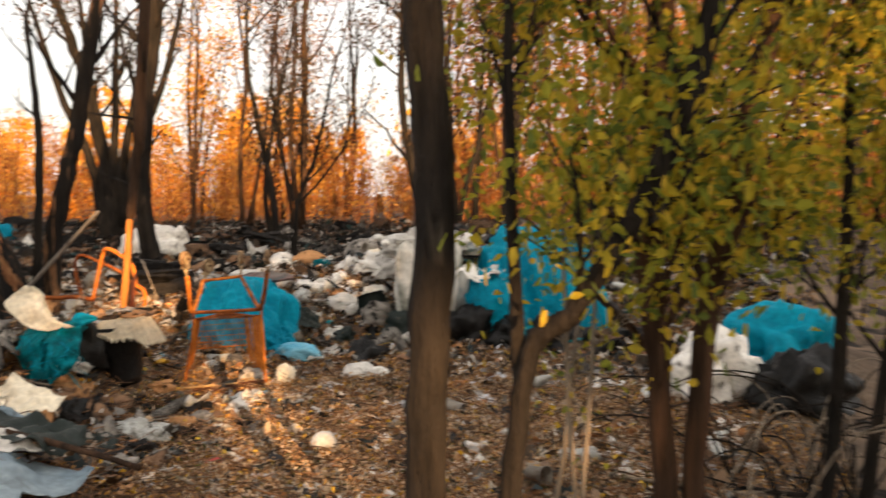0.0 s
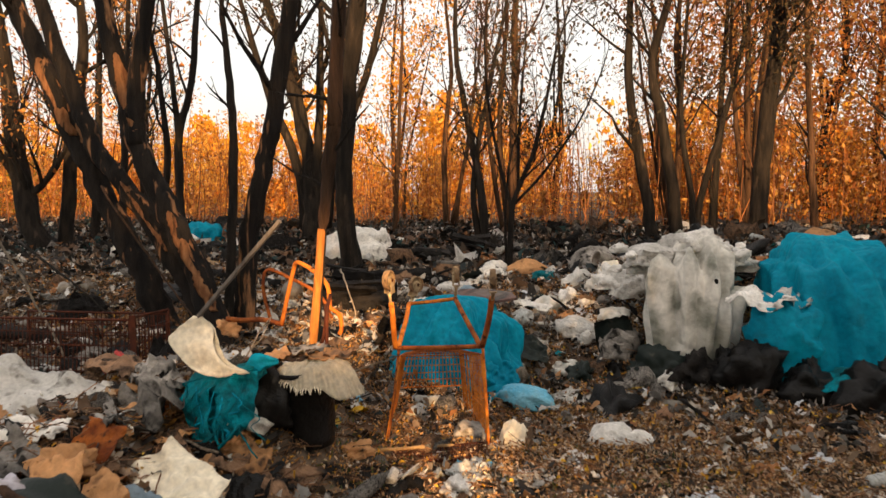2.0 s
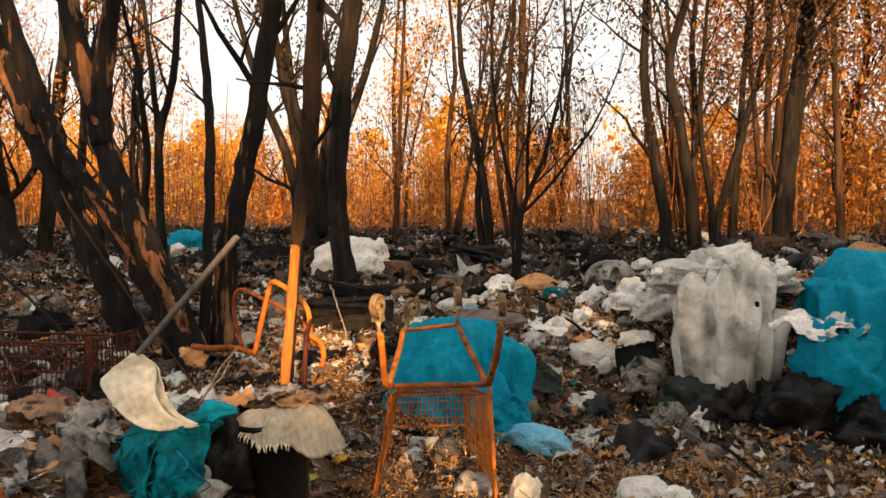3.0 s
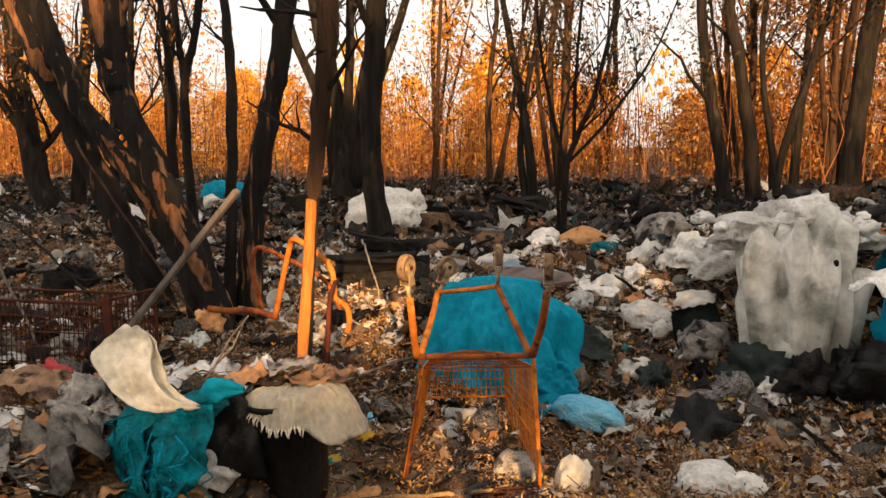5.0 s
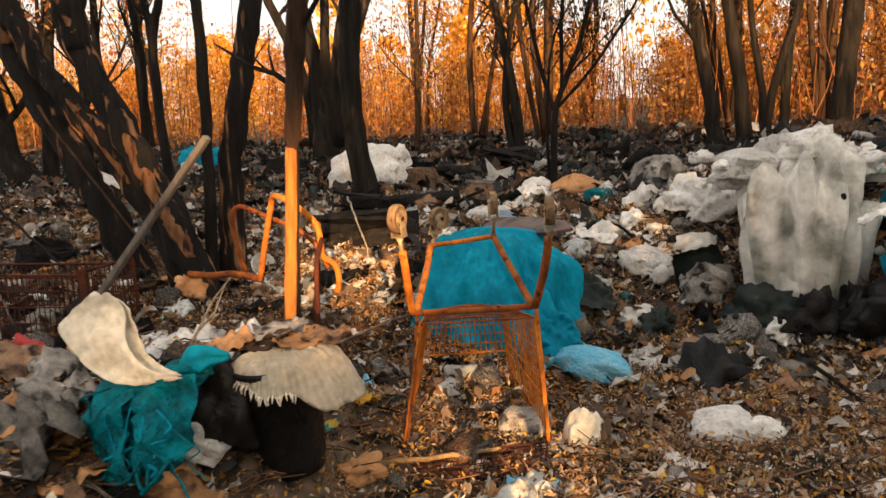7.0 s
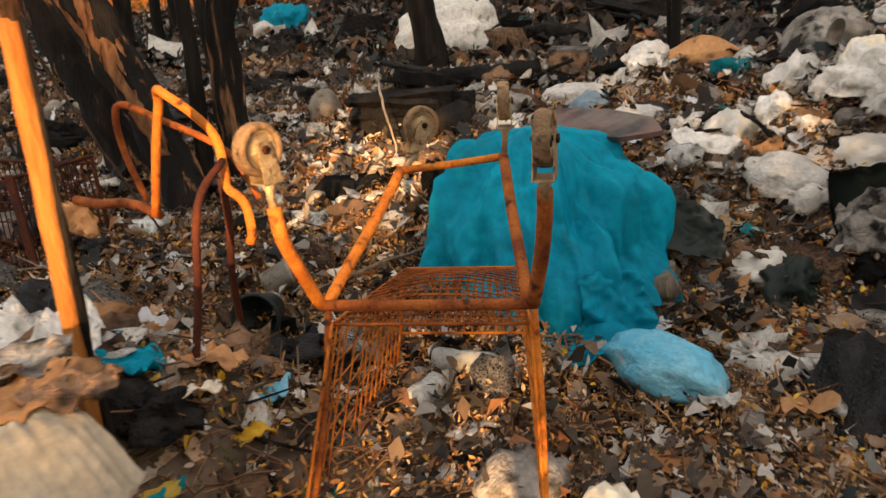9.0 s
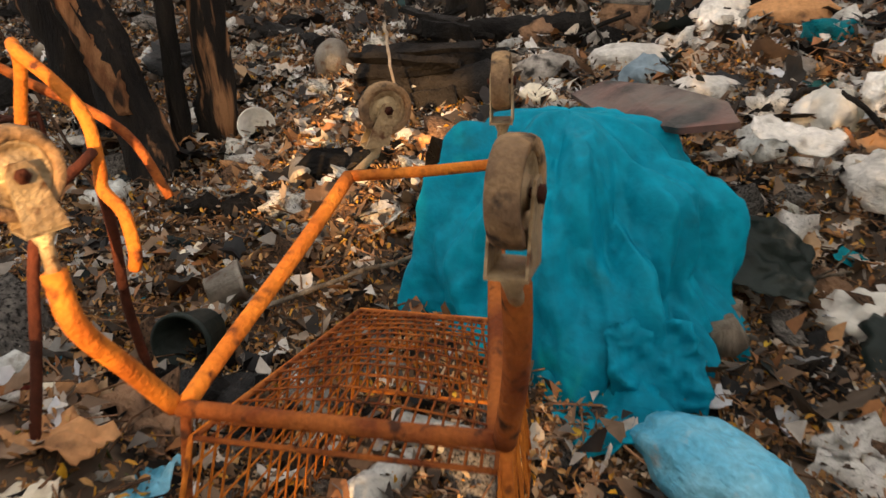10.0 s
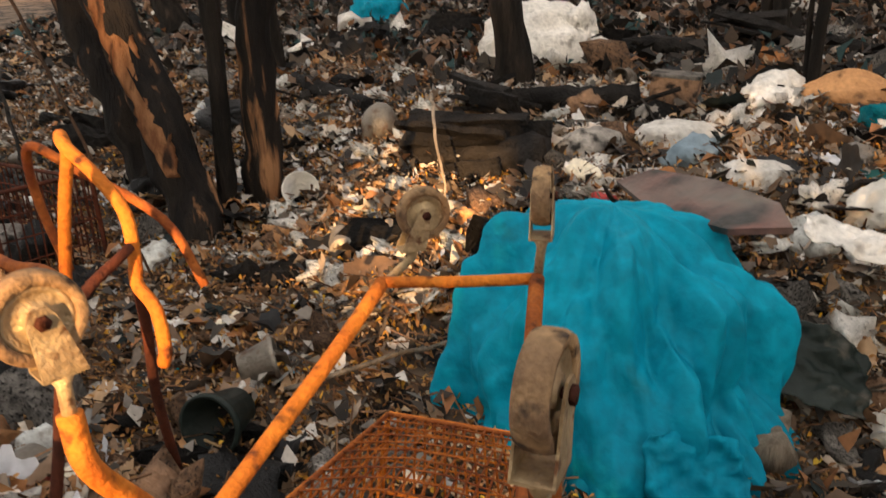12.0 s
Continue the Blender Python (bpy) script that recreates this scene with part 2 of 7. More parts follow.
LEAF_YELLOW = leafy("yellow_fallen_leaves", [(0.62, 0.36, 0.03), (0.52, 0.27, 0.03), (0.70, 0.46, 0.06)], 0.2)
MOSS = leafy("grass_blades", [(0.10, 0.12, 0.03), (0.16, 0.15, 0.04), (0.06, 0.08, 0.025)], 0.3)


# ---- mesh tools ----
def from_np(name, V, Fq, mat, parent=None, smooth=False, label=""):
    me = bpy.data.meshes.new(name)
    V, Fq = np.asarray(V, dtype=np.float32), np.asarray(Fq, dtype=np.int32)
    k = Fq.shape[1]
    me.vertices.add(len(V))
    me.vertices.foreach_set("co", V.ravel())
    me.loops.add(Fq.size)
    me.loops.foreach_set("vertex_index", Fq.ravel())
    me.polygons.add(len(Fq))
    me.polygons.foreach_set("loop_start", np.arange(0, Fq.size, k, dtype=np.int32))
    me.polygons.foreach_set("loop_total", np.full(len(Fq), k, dtype=np.int32))
    me.update(calc_edges=True)
    me.validate()
    if smooth:
        me.polygons.foreach_set("use_smooth", np.ones(len(me.polygons), dtype=bool))
    me.materials.append(mat)
    ob = new(name, me)
    ob.parent = parent
    if label:
        tagged(ob, label)
    return ob


def part(name, bm, material, parent=None, label="", smooth=True):
    """One bmesh as one mesh object under a thing or a part."""
    me = bpy.data.meshes.new(name)
    bm.normal_update()
    bm.to_mesh(me)
    bm.free()
    if smooth:
        me.polygons.foreach_set("use_smooth", np.ones(len(me.polygons), dtype=bool))
    me.materials.append(material)
    ob = new(name, me)
    ob.parent = parent
    if label:
        tagged(ob, label)
    return ob


def empty(name, m=None):
    ob = new(name)
    if m is not None:
        ob.matrix_basis = m
    return ob


def tube(bm, path, radii, sides=8, wob=0.0, seed=0, caps=True):
    """A swept round bar along path; radii: one for all, or one for each point."""
    path = [Vector(p) for p in path]
    if isinstance(radii, (int, float)):
        radii = [radii] * len(path)
    rings, side = [], None
    for i, p in enumerate(path):
        d = (path[min(i + 1, len(path) - 1)] - path[max(i - 1, 0)]).normalized()
        if side is None:
            side = d.cross(Vector((0, 0, 1)) if abs(d.z) < 0.9 else Vector((1, 0, 0))).normalized()
        else:
            side = (side - d * side.dot(d)).normalized()
        up = d.cross(side)
        ring = []
        for k in range(sides):
            a = 2 * math.pi * k / sides
            r = radii[i]
            if wob:
                r *= 1 + wob * noise.noise(Vector((math.cos(a) * 1.7 + seed, math.sin(a) * 1.7, i * 0.6)))
            ring.append(bm.verts.new(p + (side * math.cos(a) + up * math.sin(a)) * r))
        rings.append(ring)
    for a, b in zip(rings, rings[1:]):
        for k in range(sides):
            bm.faces.new((a[k], a[(k + 1) % sides], b[(k + 1) % sides], b[k]))
    if caps:
        bm.faces.new(rings[0][::-1])
        bm.faces.new(rings[-1])
    return bm


def smooth_path(pts, n=4):
    """Catmull-Rom through pts."""
    pts = [Vector(p) for p in pts]
    q = [2 * pts[0] - pts[1], *pts, 2 * pts[-1] - pts[-2]]
    out = []
    for i in range(1, len(q) - 2):
        for k in range(n):
            t = k / n
            a, b, c, d = q[i - 1:i + 3]
            out.append(0.5 * (2 * b + (c - a) * t + (2 * a - 5 * b + 4 * c - d) * t * t + (3 * b - a - 3 * c + d) * t ** 3))
    out.append(pts[-1])
    return out


def lathe(bm, profile, sides=20, axis="z"):
    rings = []
    for r, h in profile:
        rings.append([bm.verts.new((r * math.cos(2 * math.pi * k / sides), r * math.sin(2 * math.pi * k / sides), h)) for k in range(sides)])
    for a, b in zip(rings, rings[1:]):
        for k in range(sides):
            bm.faces.new((a[k], a[(k + 1) % sides], b[(k + 1) % sides], b[k]))
    return bm


def box(bm, c, s, m=None, bevel=0.0):
    r = bmesh.ops.create_cube(bm, size=1.0, matrix=Matrix.Translation(c) @ (m or Matrix()) @ Matrix.Diagonal((*s, 1)))
    if bevel:
        bmesh.ops.bevel(bm, geom=[e for e in bm.edges if e.verts[0] in r["verts"]], offset=bevel, segments=2, affect="EDGES", profile=0.7)
    return bm


def ridged(p):
    return 1 - 2 * abs(noise.noise(p))


def creases(P, seed, n=7, f=1.0, warp=0.35):
    """Sharp folds that cross one another at random: about -0.5 to 0.5."""
    g = np.random.default_rng(int(seed * 31) + 5)
    P = np.asarray(P, dtype=float)
    ph = g.uniform(0, 6.28, 6)
    W = P + warp * np.stack([np.sin(P[:, 1] * 2.1 * f + ph[0]) + 0.5 * np.sin(P[:, 2] * 3.7 * f + ph[3]), np.sin(P[:, 2] * 2.3 * f + ph[1]) + 0.5 * np.sin(P[:, 0] * 3.3 * f + ph[4]), np.sin(P[:, 0] * 1.9 * f + ph[2]) + 0.5 * np.sin(P[:, 1] * 4.1 * f + ph[5])], 1) / f * 0.5
    out, total = np.zeros(len(P)), 0.0
    for i in range(n):
        d = g.normal(0, 1, 3)
        d /= np.linalg.norm(d)
        q = f * g.uniform(0.5, 1.0) * (1.45 ** (i % 4))
        w = W @ d * q + g.random()
        a = 1.0 / (1.45 ** (i % 4))
        out += a * (2 * np.abs(w - np.floor(w + 0.5)) - 0.5)
        total += a
    return out / total * 2.0


def crumple(size, seed, sub=3, rough=0.35, flat=1.0, fold=3.0, sink=0.15):
    """A crumpled lump (bag, rag) that sits on its flattened underside; base at z=0."""
    bm = bmesh.new()
    bmesh.ops.create_icosphere(bm, subdivisions=sub, radius=1.0)
    D = np.array([tuple(v.co.normalized()) for v in bm.verts])
    k = 1 + rough * (1.5 * creases(D, seed, 6, fold * 0.40) + 0.95 * creases(D, seed + 0.5, 6, fold * 1.1))
    k += rough * 0.5 * np.array([noise.noise(Vector(d) * 1.2 + Vector((seed * 1.7, 0, 3))) for d in D])
    Q = D * k[:, None]
    Q[:, 2] = np.maximum(Q[:, 2], -0.42 + 0.05 * np.sin(9 * D[:, 0] + seed))
    for v, q in zip(bm.verts, Q):
        v.co = Vector((q[0] * size[0], q[1] * size[1], (q[2] + 0.42 - sink) * size[2] * flat / 1.3))
    return bm


def sheet(w, h, seed, nx=14, ny=12, lift=0.05, thick=0.004, ragged=0.12, curl=0.0, fold=3.0):
    """A crumpled sheet with a torn outline and a real thickness, lying on z=0."""
    bm = bmesh.new()
    o = Vector((seed * 5.1, seed * 2.3, seed))
    U, Vv = np.meshgrid(np.linspace(-1, 1, nx + 1), np.linspace(-1, 1, ny + 1))
    asp = h / w
    P = np.stack([U.ravel(), Vv.ravel() * asp, np.zeros(U.size)], 1)
    Z = (0.55 * creases(P, seed, 5, fold * 0.28) + 0.42 * creases(P, seed + 0.3, 7, fold * 0.75)) * lift * 2.0
    Z = Z - np.percentile(Z, 22)
    lay = []
    for s in (0, 1):
        g = []
        for j in range(ny + 1):
            row = []
            for i in range(nx + 1):
                u, v = 2 * i / nx - 1, 2 * j / ny - 1
                ang = math.atan2(v, u)
                edge = 1 + ragged * (noise.noise(Vector((math.cos(ang) * 1.5, math.sin(ang) * 1.5, 0)) + o) + 0.6 * noise.noise(Vector((math.cos(ang) * 4, math.sin(ang) * 4, 0)) + o)) - ragged * 0.5 * (abs(u * v)) ** 1.5
                z = Z[j * (nx + 1) + i]
                z = max(z, 0.12 * z) + curl * (u * u * 0.6 + v * v * 0.4)
                row.append(bm.verts.new((u * w / 2 * edge, v * h / 2 * edge, z + (thick if s else 0))))
            g.append(row)
        lay.append(g)
    for s, g in enumerate(lay):
        for j in range(ny):
            for i in range(nx):
                q = (g[j][i], g[j][i + 1], g[j + 1][i + 1], g[j + 1][i])
                bm.faces.new(q if s else q[::-1])
    lo, hi = lay
    for i in range(nx):
        bm.faces.new((lo[0][i], lo[0][i + 1], hi[0][i + 1], hi[0][i]))
        bm.faces.new((hi[ny][i], hi[ny][i + 1], lo[ny][i + 1], lo[ny][i]))
    for j in range(ny):
        bm.faces.new((hi[j][0], hi[j + 1][0], lo[j + 1][0], lo[j][0]))
        bm.faces.new((lo[j][nx], lo[j + 1][nx], hi[j + 1][nx], hi[j][nx]))
    return bm


def leaf_cloud(C, size, rng, flat=0.0, length=1.7, bend=0.25, simple=False):
    """Leaves as bent four-cornered blades at the places C: arrays of corners and faces."""
    n = len(C)
    a = rng.uniform(0, 2 * np.pi, n)
    tilt = (rng.normal(0, 1, n) * (1 - flat) * 1.0 + rng.normal(0, 0.3, n))
    roll = rng.normal(0, 1, n) * (1 - flat) * 1.0 + rng.normal(0, 0.3, n)
    L = np.stack([np.cos(a) * np.cos(tilt), np.sin(a) * np.cos(tilt), np.sin(tilt)], 1)
    S = np.stack([-np.sin(a) * np.cos(roll), np.cos(a) * np.cos(roll), np.sin(roll)], 1)
    N = np.cross(L, S)
    s = np.asarray(size).reshape(-1, 1) * np.ones((n, 1))
    h = L * s * length / 2
    if simple:
        V = np.stack([C - h, C + S * s * 0.45 + N * s * bend, C + h, C - S * s * 0.45 + N * s * bend], 1).reshape(-1, 3)
        return V, np.arange(n)[:, None] * 4 + [[0, 1, 2, 3]]
    c = np.asarray(rng.normal(0, 1, (n, 1))) * bend * s
    V = np.stack([C - h, C - h * 0.35 + S * s * 0.46 + N * s * bend, C + h * 0.4 + S * s * 0.36 + N * (s * bend + c * 0.6), C + h + N * c, C + h * 0.4 - S * s * 0.36 + N * (s * bend + c * 0.6), C - h * 0.35 - S * s * 0.46 + N * s * bend], 1).reshape(-1, 3)
    i = np.arange(n)[:, None] * 6
    return V, np.concatenate([i + [0, 1, 2, 3], i + [0, 3, 4, 5]], 0)


# ---- the ground ----
def sm(a, b, v):
    v = np.clip((v - a) / (b - a), 0, 1)
    return v * v * (3 - 2 * v)


def hump(x, y, cx, cy, rx, ry, h):
    return h * np.exp(-((x - cx) / rx) ** 2 - ((y - cy) / ry) ** 2)


def ground_height(x, y):
    x, y = np.asarray(x, dtype=float), np.asarray(y, dtype=float)
    rise = 5.4 + 1.25 * sm(-1.9, -0.9, x)     # the slope begins later behind the clearing
    z = 0.55 * sm(0, 1, (y - rise) / (9.6 - rise)) + 0.2 * sm(9.6, 15, y)
    z = z + hump(x, y, -2.25, 3.1, 0.6, 0.6, 0.30) + hump(x, y, -3.0, 4.2, 0.75, 0.75, 0.46) + hump(x, y, -3.2, 4.95, 0.5, 0.4, 0.26) + hump(x, y, -2.45, 4.85, 0.45, 0.3, 0.40) + hump(x, y, -2.42, 5.42, 0.42, 0.30, 0.34)
    z = z + hump(x, y, 0.5, 8.3, 1.5, 0.9, 0.42) + hump(x, y, -0.75, 8.4, 0.5, 0.6, 0.2) + hump(x, y, 2.7, 6.0, 0.8, 0.7, 0.3)
    z = z + hump(x, y, 0.7, 10.2, 1.2, 0.8, 0.40)
    near = np.exp(-np.maximum(0, np.abs(y - 7) - 12) / 8) * np.exp(-np.maximum(0, np.abs(x + 2) - 12) / 8)
    amp = (0.35 + 0.65 * sm(6, 8, y)) * near
    w = np.sin(2.9 * x + 1.3 * np.sin(1.7 * y)) * np.sin(3.3 * y + 1.1 * np.sin(2.1 * x)) * 0.035
    w = w + np.sin(7.1 * x + 2 * np.sin(3.1 * y + 1)) * np.sin(6.3 * y + 2 * np.sin(4.7 * x)) * 0.022
    w = w + np.sin(17 * x + 3 * np.sin(9 * y)) * np.sin(19 * y + 3 * np.sin(11 * x)) * 0.009
    return z + w * amp


def gz(x, y):
    return float(ground_height(x, y))


def spread(lo, hi, step, out):
    fine = list(np.arange(lo, hi, step))
    d, left, right = step, [], []
    p, q = lo, hi
    while p > -out or q < out:
        d *= 1.13
        p, q = p - d, q + d
        left.append(p)
        right.append(q)
    return np.array(left[::-1] + fine + right)


gx, gy = spread(-6.5, 3.0, 0.05, 900), spread(2.0, 12.5, 0.05, 900)
GX, GY = np.meshgrid(gx, gy)
GV = np.stack([GX.ravel(), GY.ravel(), ground_height(GX, GY).ravel()], 1)
ii = (np.arange(len(gy) - 1)[:, None] * len(gx) + np.arange(len(gx) - 1)[None, :]).ravel()
ground = from_np("ground", GV, np.stack([ii, ii + 1, ii + 1 + len(gx), ii + len(gx)], 1), SOIL, smooth=True)
tagged(ground, "dark forest soil littered with ash and rubbish", "ground", kind="structure")


# ---- trees ----
def limb(bm, tips, p, d, length, r, depth, rng, sides, up=0.25, kids=(2, 4)):
    """A branch that bends, thins and divides; its end places are added to tips."""
    n = 5 if depth > 1 else 4
    path, radii = [p.copy()], [r]
    for i in range(n):
        d = (d + Vector((rng.gauss(0, 0.16), rng.gauss(0, 0.16), rng.gauss(0, 0.10) + up * 0.18))).normalized()
        p = p + d * length / n
        path.append(p.copy())
        radii.append(max(0.002, r * (1 - 0.75 * (i + 1) / n)))
    tube(bm, path, radii, sides, caps=False)
    tips.extend(path[2:] if depth <= 1 else path[4:])
    if depth > 0:
        for k in range(rng.randint(*kids)):
            i = rng.randint(1, n - 1)
            a = rng.uniform(0, 2 * math.pi)
            off = Vector((math.cos(a), math.sin(a), rng.uniform(-0.1, 0.5)))
            limb(bm, tips, path[i], (d * 0.9 + off * 0.75).normalized(), length * rng.uniform(0.4, 0.65), radii[i] * 0.6, depth - 1, rng, max(3, sides - 1), up, kids)


def tree(name, label, stems, seed, bark=BARK, leaf=None, leaves=0, leaf_size=0.05, branches=6, start=0.45, reach=1.3, depth=2, sides=12, spreadout=0.12, at=None, category="tree"):
    """stems: lists of (x, y, z, radius) from the foot upwards. The first foot is the tree's base."""
    rng = random.Random(seed)
    base = Vector(stems[0][0][:3])
    root = empty(name, Matrix.Translation(base))
    tips = []
    for s, pts in enumerate(stems):
        path = smooth_path([Vector(p[:3]) - base for p in pts], 5)
        rad = np.interp(np.linspace(0, 1, len(path)), np.linspace(0, 1, len(pts)), [p[3] for p in pts])
        path = [q + Vector((rng.gauss(0, 0.10), rng.gauss(0, 0.10), 0)) * r for q, r in zip(path, rad)]
        bm = bmesh.new()
        tube(bm, path, list(rad), sides, wob=0.22, seed=seed + s)
        part("trunk", bm, bark, root)
        for b in range(branches):
            i = int(len(path) * (start + (1 - start) * rng.random() ** 0.8))
            i = min(i, len(path) - 2)
            a = rng.uniform(0, 2 * math.pi)
            grow = (path[i + 1] - path[i]).normalized()
            d = (grow * 0.8 + Vector((math.cos(a), math.sin(a), 0.25)) * 0.75).normalized()
            bm = bmesh.new()
            limb(bm, tips, path[i], d, reach * rng.uniform(0.6, 1.2), float(rad[i]) * 0.42, depth, rng, 5 if sides > 6 else 4)
            part("branch", bm, bark, root)
        bm = bmesh.new()
        limb(bm, tips, path[-1], (path[-1] - path[-3]).normalized(), reach * 1.3, float(rad[-1]) * 0.95, depth, rng, 6)
        part("branch", bm, bark, root)
    if leaves:
        g = np.random.default_rng(seed)
        T = np.array([tuple(t) for t in tips])
        C = T[g.integers(0, len(T), leaves)] + g.normal(0, spreadout, (leaves, 3))
        V, Fc = leaf_cloud(C, leaf_size * g.uniform(0.6, 1.3, leaves), g)
        from_np("crown", V, Fc, leaf, root)
    return tagged(root, label, category, "trees of the wood")


def foot(x, y, sink=0.12):
    return gz(x, y) - sink


def peel(root, stem, z0, z1, facing, half, seed, mat):
    """Bare wood where the bark has come off, and the sunlit side put into its colour: a ragged shell that lies on a
    trunk. stem: (x, y, z, radius) upwards; facing: degrees round it.
    """
    base = root.matrix_basis.translation
    zs = [p[2] for p in stem]
    rg = random.Random(seed)
    bm = bmesh.new()
    rows, n = [], 34
    for j in range(n + 1):
        z = z0 + (z1 - z0) * j / n
        c = Vector([float(np.interp(z, zs, [p[q] for p in stem])) for q in (0, 1)] + [z]) - base
        r = float(np.interp(z, zs, [p[3] for p in stem])) * 1.12
        ends = math.sin(math.pi * min(1, max(0.03, j / n))) ** 0.4
        lo, hi = [half * ends * (0.75 + 0.45 * noise.noise(Vector((z * 7, seed * 3.1, q))) + rg.uniform(-0.12, 0.12)) for q in (0, 5)]
        row = []
        for k in range(9):
            t = math.radians(facing - lo + (lo + hi) * k / 8)
            q = r * (1 + 0.05 * noise.noise(Vector((t * 3, z * 5, seed))))
            row.append(bm.verts.new(c + Vector((math.cos(t) * q, math.sin(t) * q, 0))))
        rows.append(row)
    for p, q in zip(rows, rows[1:]):
        for k in range(8):
            bm.faces.new((p[k], p[k + 1], q[k + 1], q[k]))
    bmesh.ops.solidify(bm, geom=list(bm.faces), thickness=0.004)
    return part("sunlit_peeled_patch", bm, mat, root, "peeled bark patch with sunlight put into its orange")


# the two leaning trunks that share a root, and their neighbours
lean = tree("leaning_tree", "charred dark leaning tree trunk with peeling bark patches", [
    [(-4.50, 7.22, foot(-4.5, 7.22), 0.135), (-4.70, 7.2, 0.65, 0.115), (-4.88, 7.2, 0.96, 0.105), (-5.08, 7.2, 1.36, 0.10), (-5.36, 7.2, 1.86, 0.10), (-5.60, 7.2, 2.36, 0.095), (-6.0, 7.2, 3.2, 0.08), (-6.4, 7.2, 4.3, 0.06)],
    [(-3.98, 7.08, foot(-4.0, 7.08), 0.12), (-4.18, 7.1, 0.60, 0.095), (-4.38, 7.1, 0.89, 0.085), (-4.75, 7.1, 1.42, 0.08), (-5.06, 7.1, 1.78, 0.078), (-5.28, 7.1, 2.24, 0.075), (-5.6, 7.1, 3.1, 0.06), (-5.9, 7.1, 4.2, 0.045)]], 11, BIRCHED, branches=2, start=0.75, reach=0.9, depth=1)
fork = tree("forked_tree", "dark scorched tree trunk that forks above head height", [
    [(-3.80, 6.95, foot(-3.80, 6.95), 0.13), (-3.97, 6.95, 0.59, 0.105), (-4.16, 6.95, 0.98, 0.096), (-4.39, 6.95, 1.44, 0.092), (-4.58, 6.95, 1.86, 0.092), (-4.68, 6.95, 2.27, 0.08), (-4.86, 6.95, 3.0, 0.07), (-5.0, 6.95, 4.2, 0.05)],
    [(-4.58, 6.95, 1.85, 0.085), (-4.59, 6.95, 2.1, 0.082), (-4.54, 6.95, 2.48, 0.075), (-4.42, 6.95, 3.1, 0.06), (-4.35, 6.95, 4.2, 0.045)]], 12, BIRCHED, branches=2, start=0.7, reach=0.8, depth=1)
for trunk, stem, z0, z1, facing, half, seed in (
        (fork, [(-3.80, 6.95, 0.2, 0.13), (-3.97, 6.95, 0.59, 0.105), (-4.16, 6.95, 0.98, 0.096), (-4.39, 6.95, 1.44, 0.092)], 0.48, 1.30, -48, 48, 1),
        (fork, [(-4.39, 6.95, 1.44, 0.092), (-4.58, 6.95, 1.86, 0.092), (-4.68, 6.95, 2.27, 0.08), (-4.86, 6.95, 3.0, 0.07)], 1.95, 2.6, -50, 50, 2),
        (lean, [(-5.08, 7.2, 1.36, 0.10), (-5.36, 7.2, 1.86, 0.10), (-5.60, 7.2, 2.36, 0.095), (-6.0, 7.2, 3.2, 0.08)], 1.95, 2.65, -55, 55, 3),
        (lean, [(-4.18, 7.1, 0.60, 0.095), (-4.38, 7.1, 0.89, 0.085), (-4.75, 7.1, 1.42, 0.08), (-5.06, 7.1, 1.78, 0.078)], 0.95, 1.55, -60, 24, 4)):
    peel(trunk, stem, z0, z1, facing, half, seed, PEELED_SUNLIT)
tree("slender_tree", "slender straight dead tree with black bark", [[(-3.94, 7.17, foot(-3.94, 7.17), 0.05), (-3.88, 7.17, 0.6, 0.042), (-3.85, 7.17, 1.1, 0.040), (-3.81, 7.17, 1.68, 0.038), (-3.82, 7.17, 2.22, 0.034), (-3.88, 7.17, 2.9, 0.025)]], 13, BARK, branches=2, start=0.7, reach=0.5, depth=1, sides=8)
tree("flaking_tree", "tree trunk with flaking dark bark and pale streaks", [[(-3.88, 7.38, foot(-3.88, 7.38), 0.105), (-3.84, 7.36, 0.6, 0.088), (-3.78, 7.35, 1.1, 0.08), (-3.64, 7.35, 1.63, 0.076), (-3.54, 7.35, 2.0, 0.075), (-3.46, 7.35, 2.45, 0.072), (-3.3, 7.35, 3.2, 0.06), (-3.1, 7.35, 4.2, 0.05)]], 14, BIRCHED, branches=3, start=0.65, reach=0.9, depth=1)
tree("slim_stem", "slim straight dark stem between the trunks", [[(-5.83, 9.1, foot(-5.83, 9.1), 0.05), (-5.83, 9.1, 1.24, 0.042), (-5.77, 9.1, 1.92, 0.04), (-5.86, 9.1, 2.9, 0.03)]], 27, BARK, branches=3, start=0.5, reach=0.9, sides=7)
tree("leaning_sapling", "thin young tree with bare branches", [[(-5.5, 9.0, foot(-5.5, 9), 0.06), (-5.55, 9.0, 1.22, 0.05), (-5.54, 9.0, 2.13, 0.045), (-5.36, 9.0, 2.67, 0.04), (-5.2, 9.0, 4.2, 0.025)], [(-5.54, 9.0, 2.0, 0.035), (-5.62, 9, 2.8, 0.03), (-5.75, 9.0, 4.0, 0.02)]], 15, BARK, branches=4, start=0.5, reach=1.1, sides=7)
tree("scorched_tree", "scorched black tree trunk beside a white sack", [[(-3.6, 9.3, foot(-3.6, 9.3), 0.15), (-3.63, 9.3, 0.8, 0.115), (-3.69, 9.3, 1.52, 0.10), (-3.60, 9.3, 2.7, 0.095), (-3.49, 9.3, 3.56, 0.09), (-3.4, 9.3, 5.0, 0.06)]], 16, BARK, branches=8, start=0.5, reach=1.1)

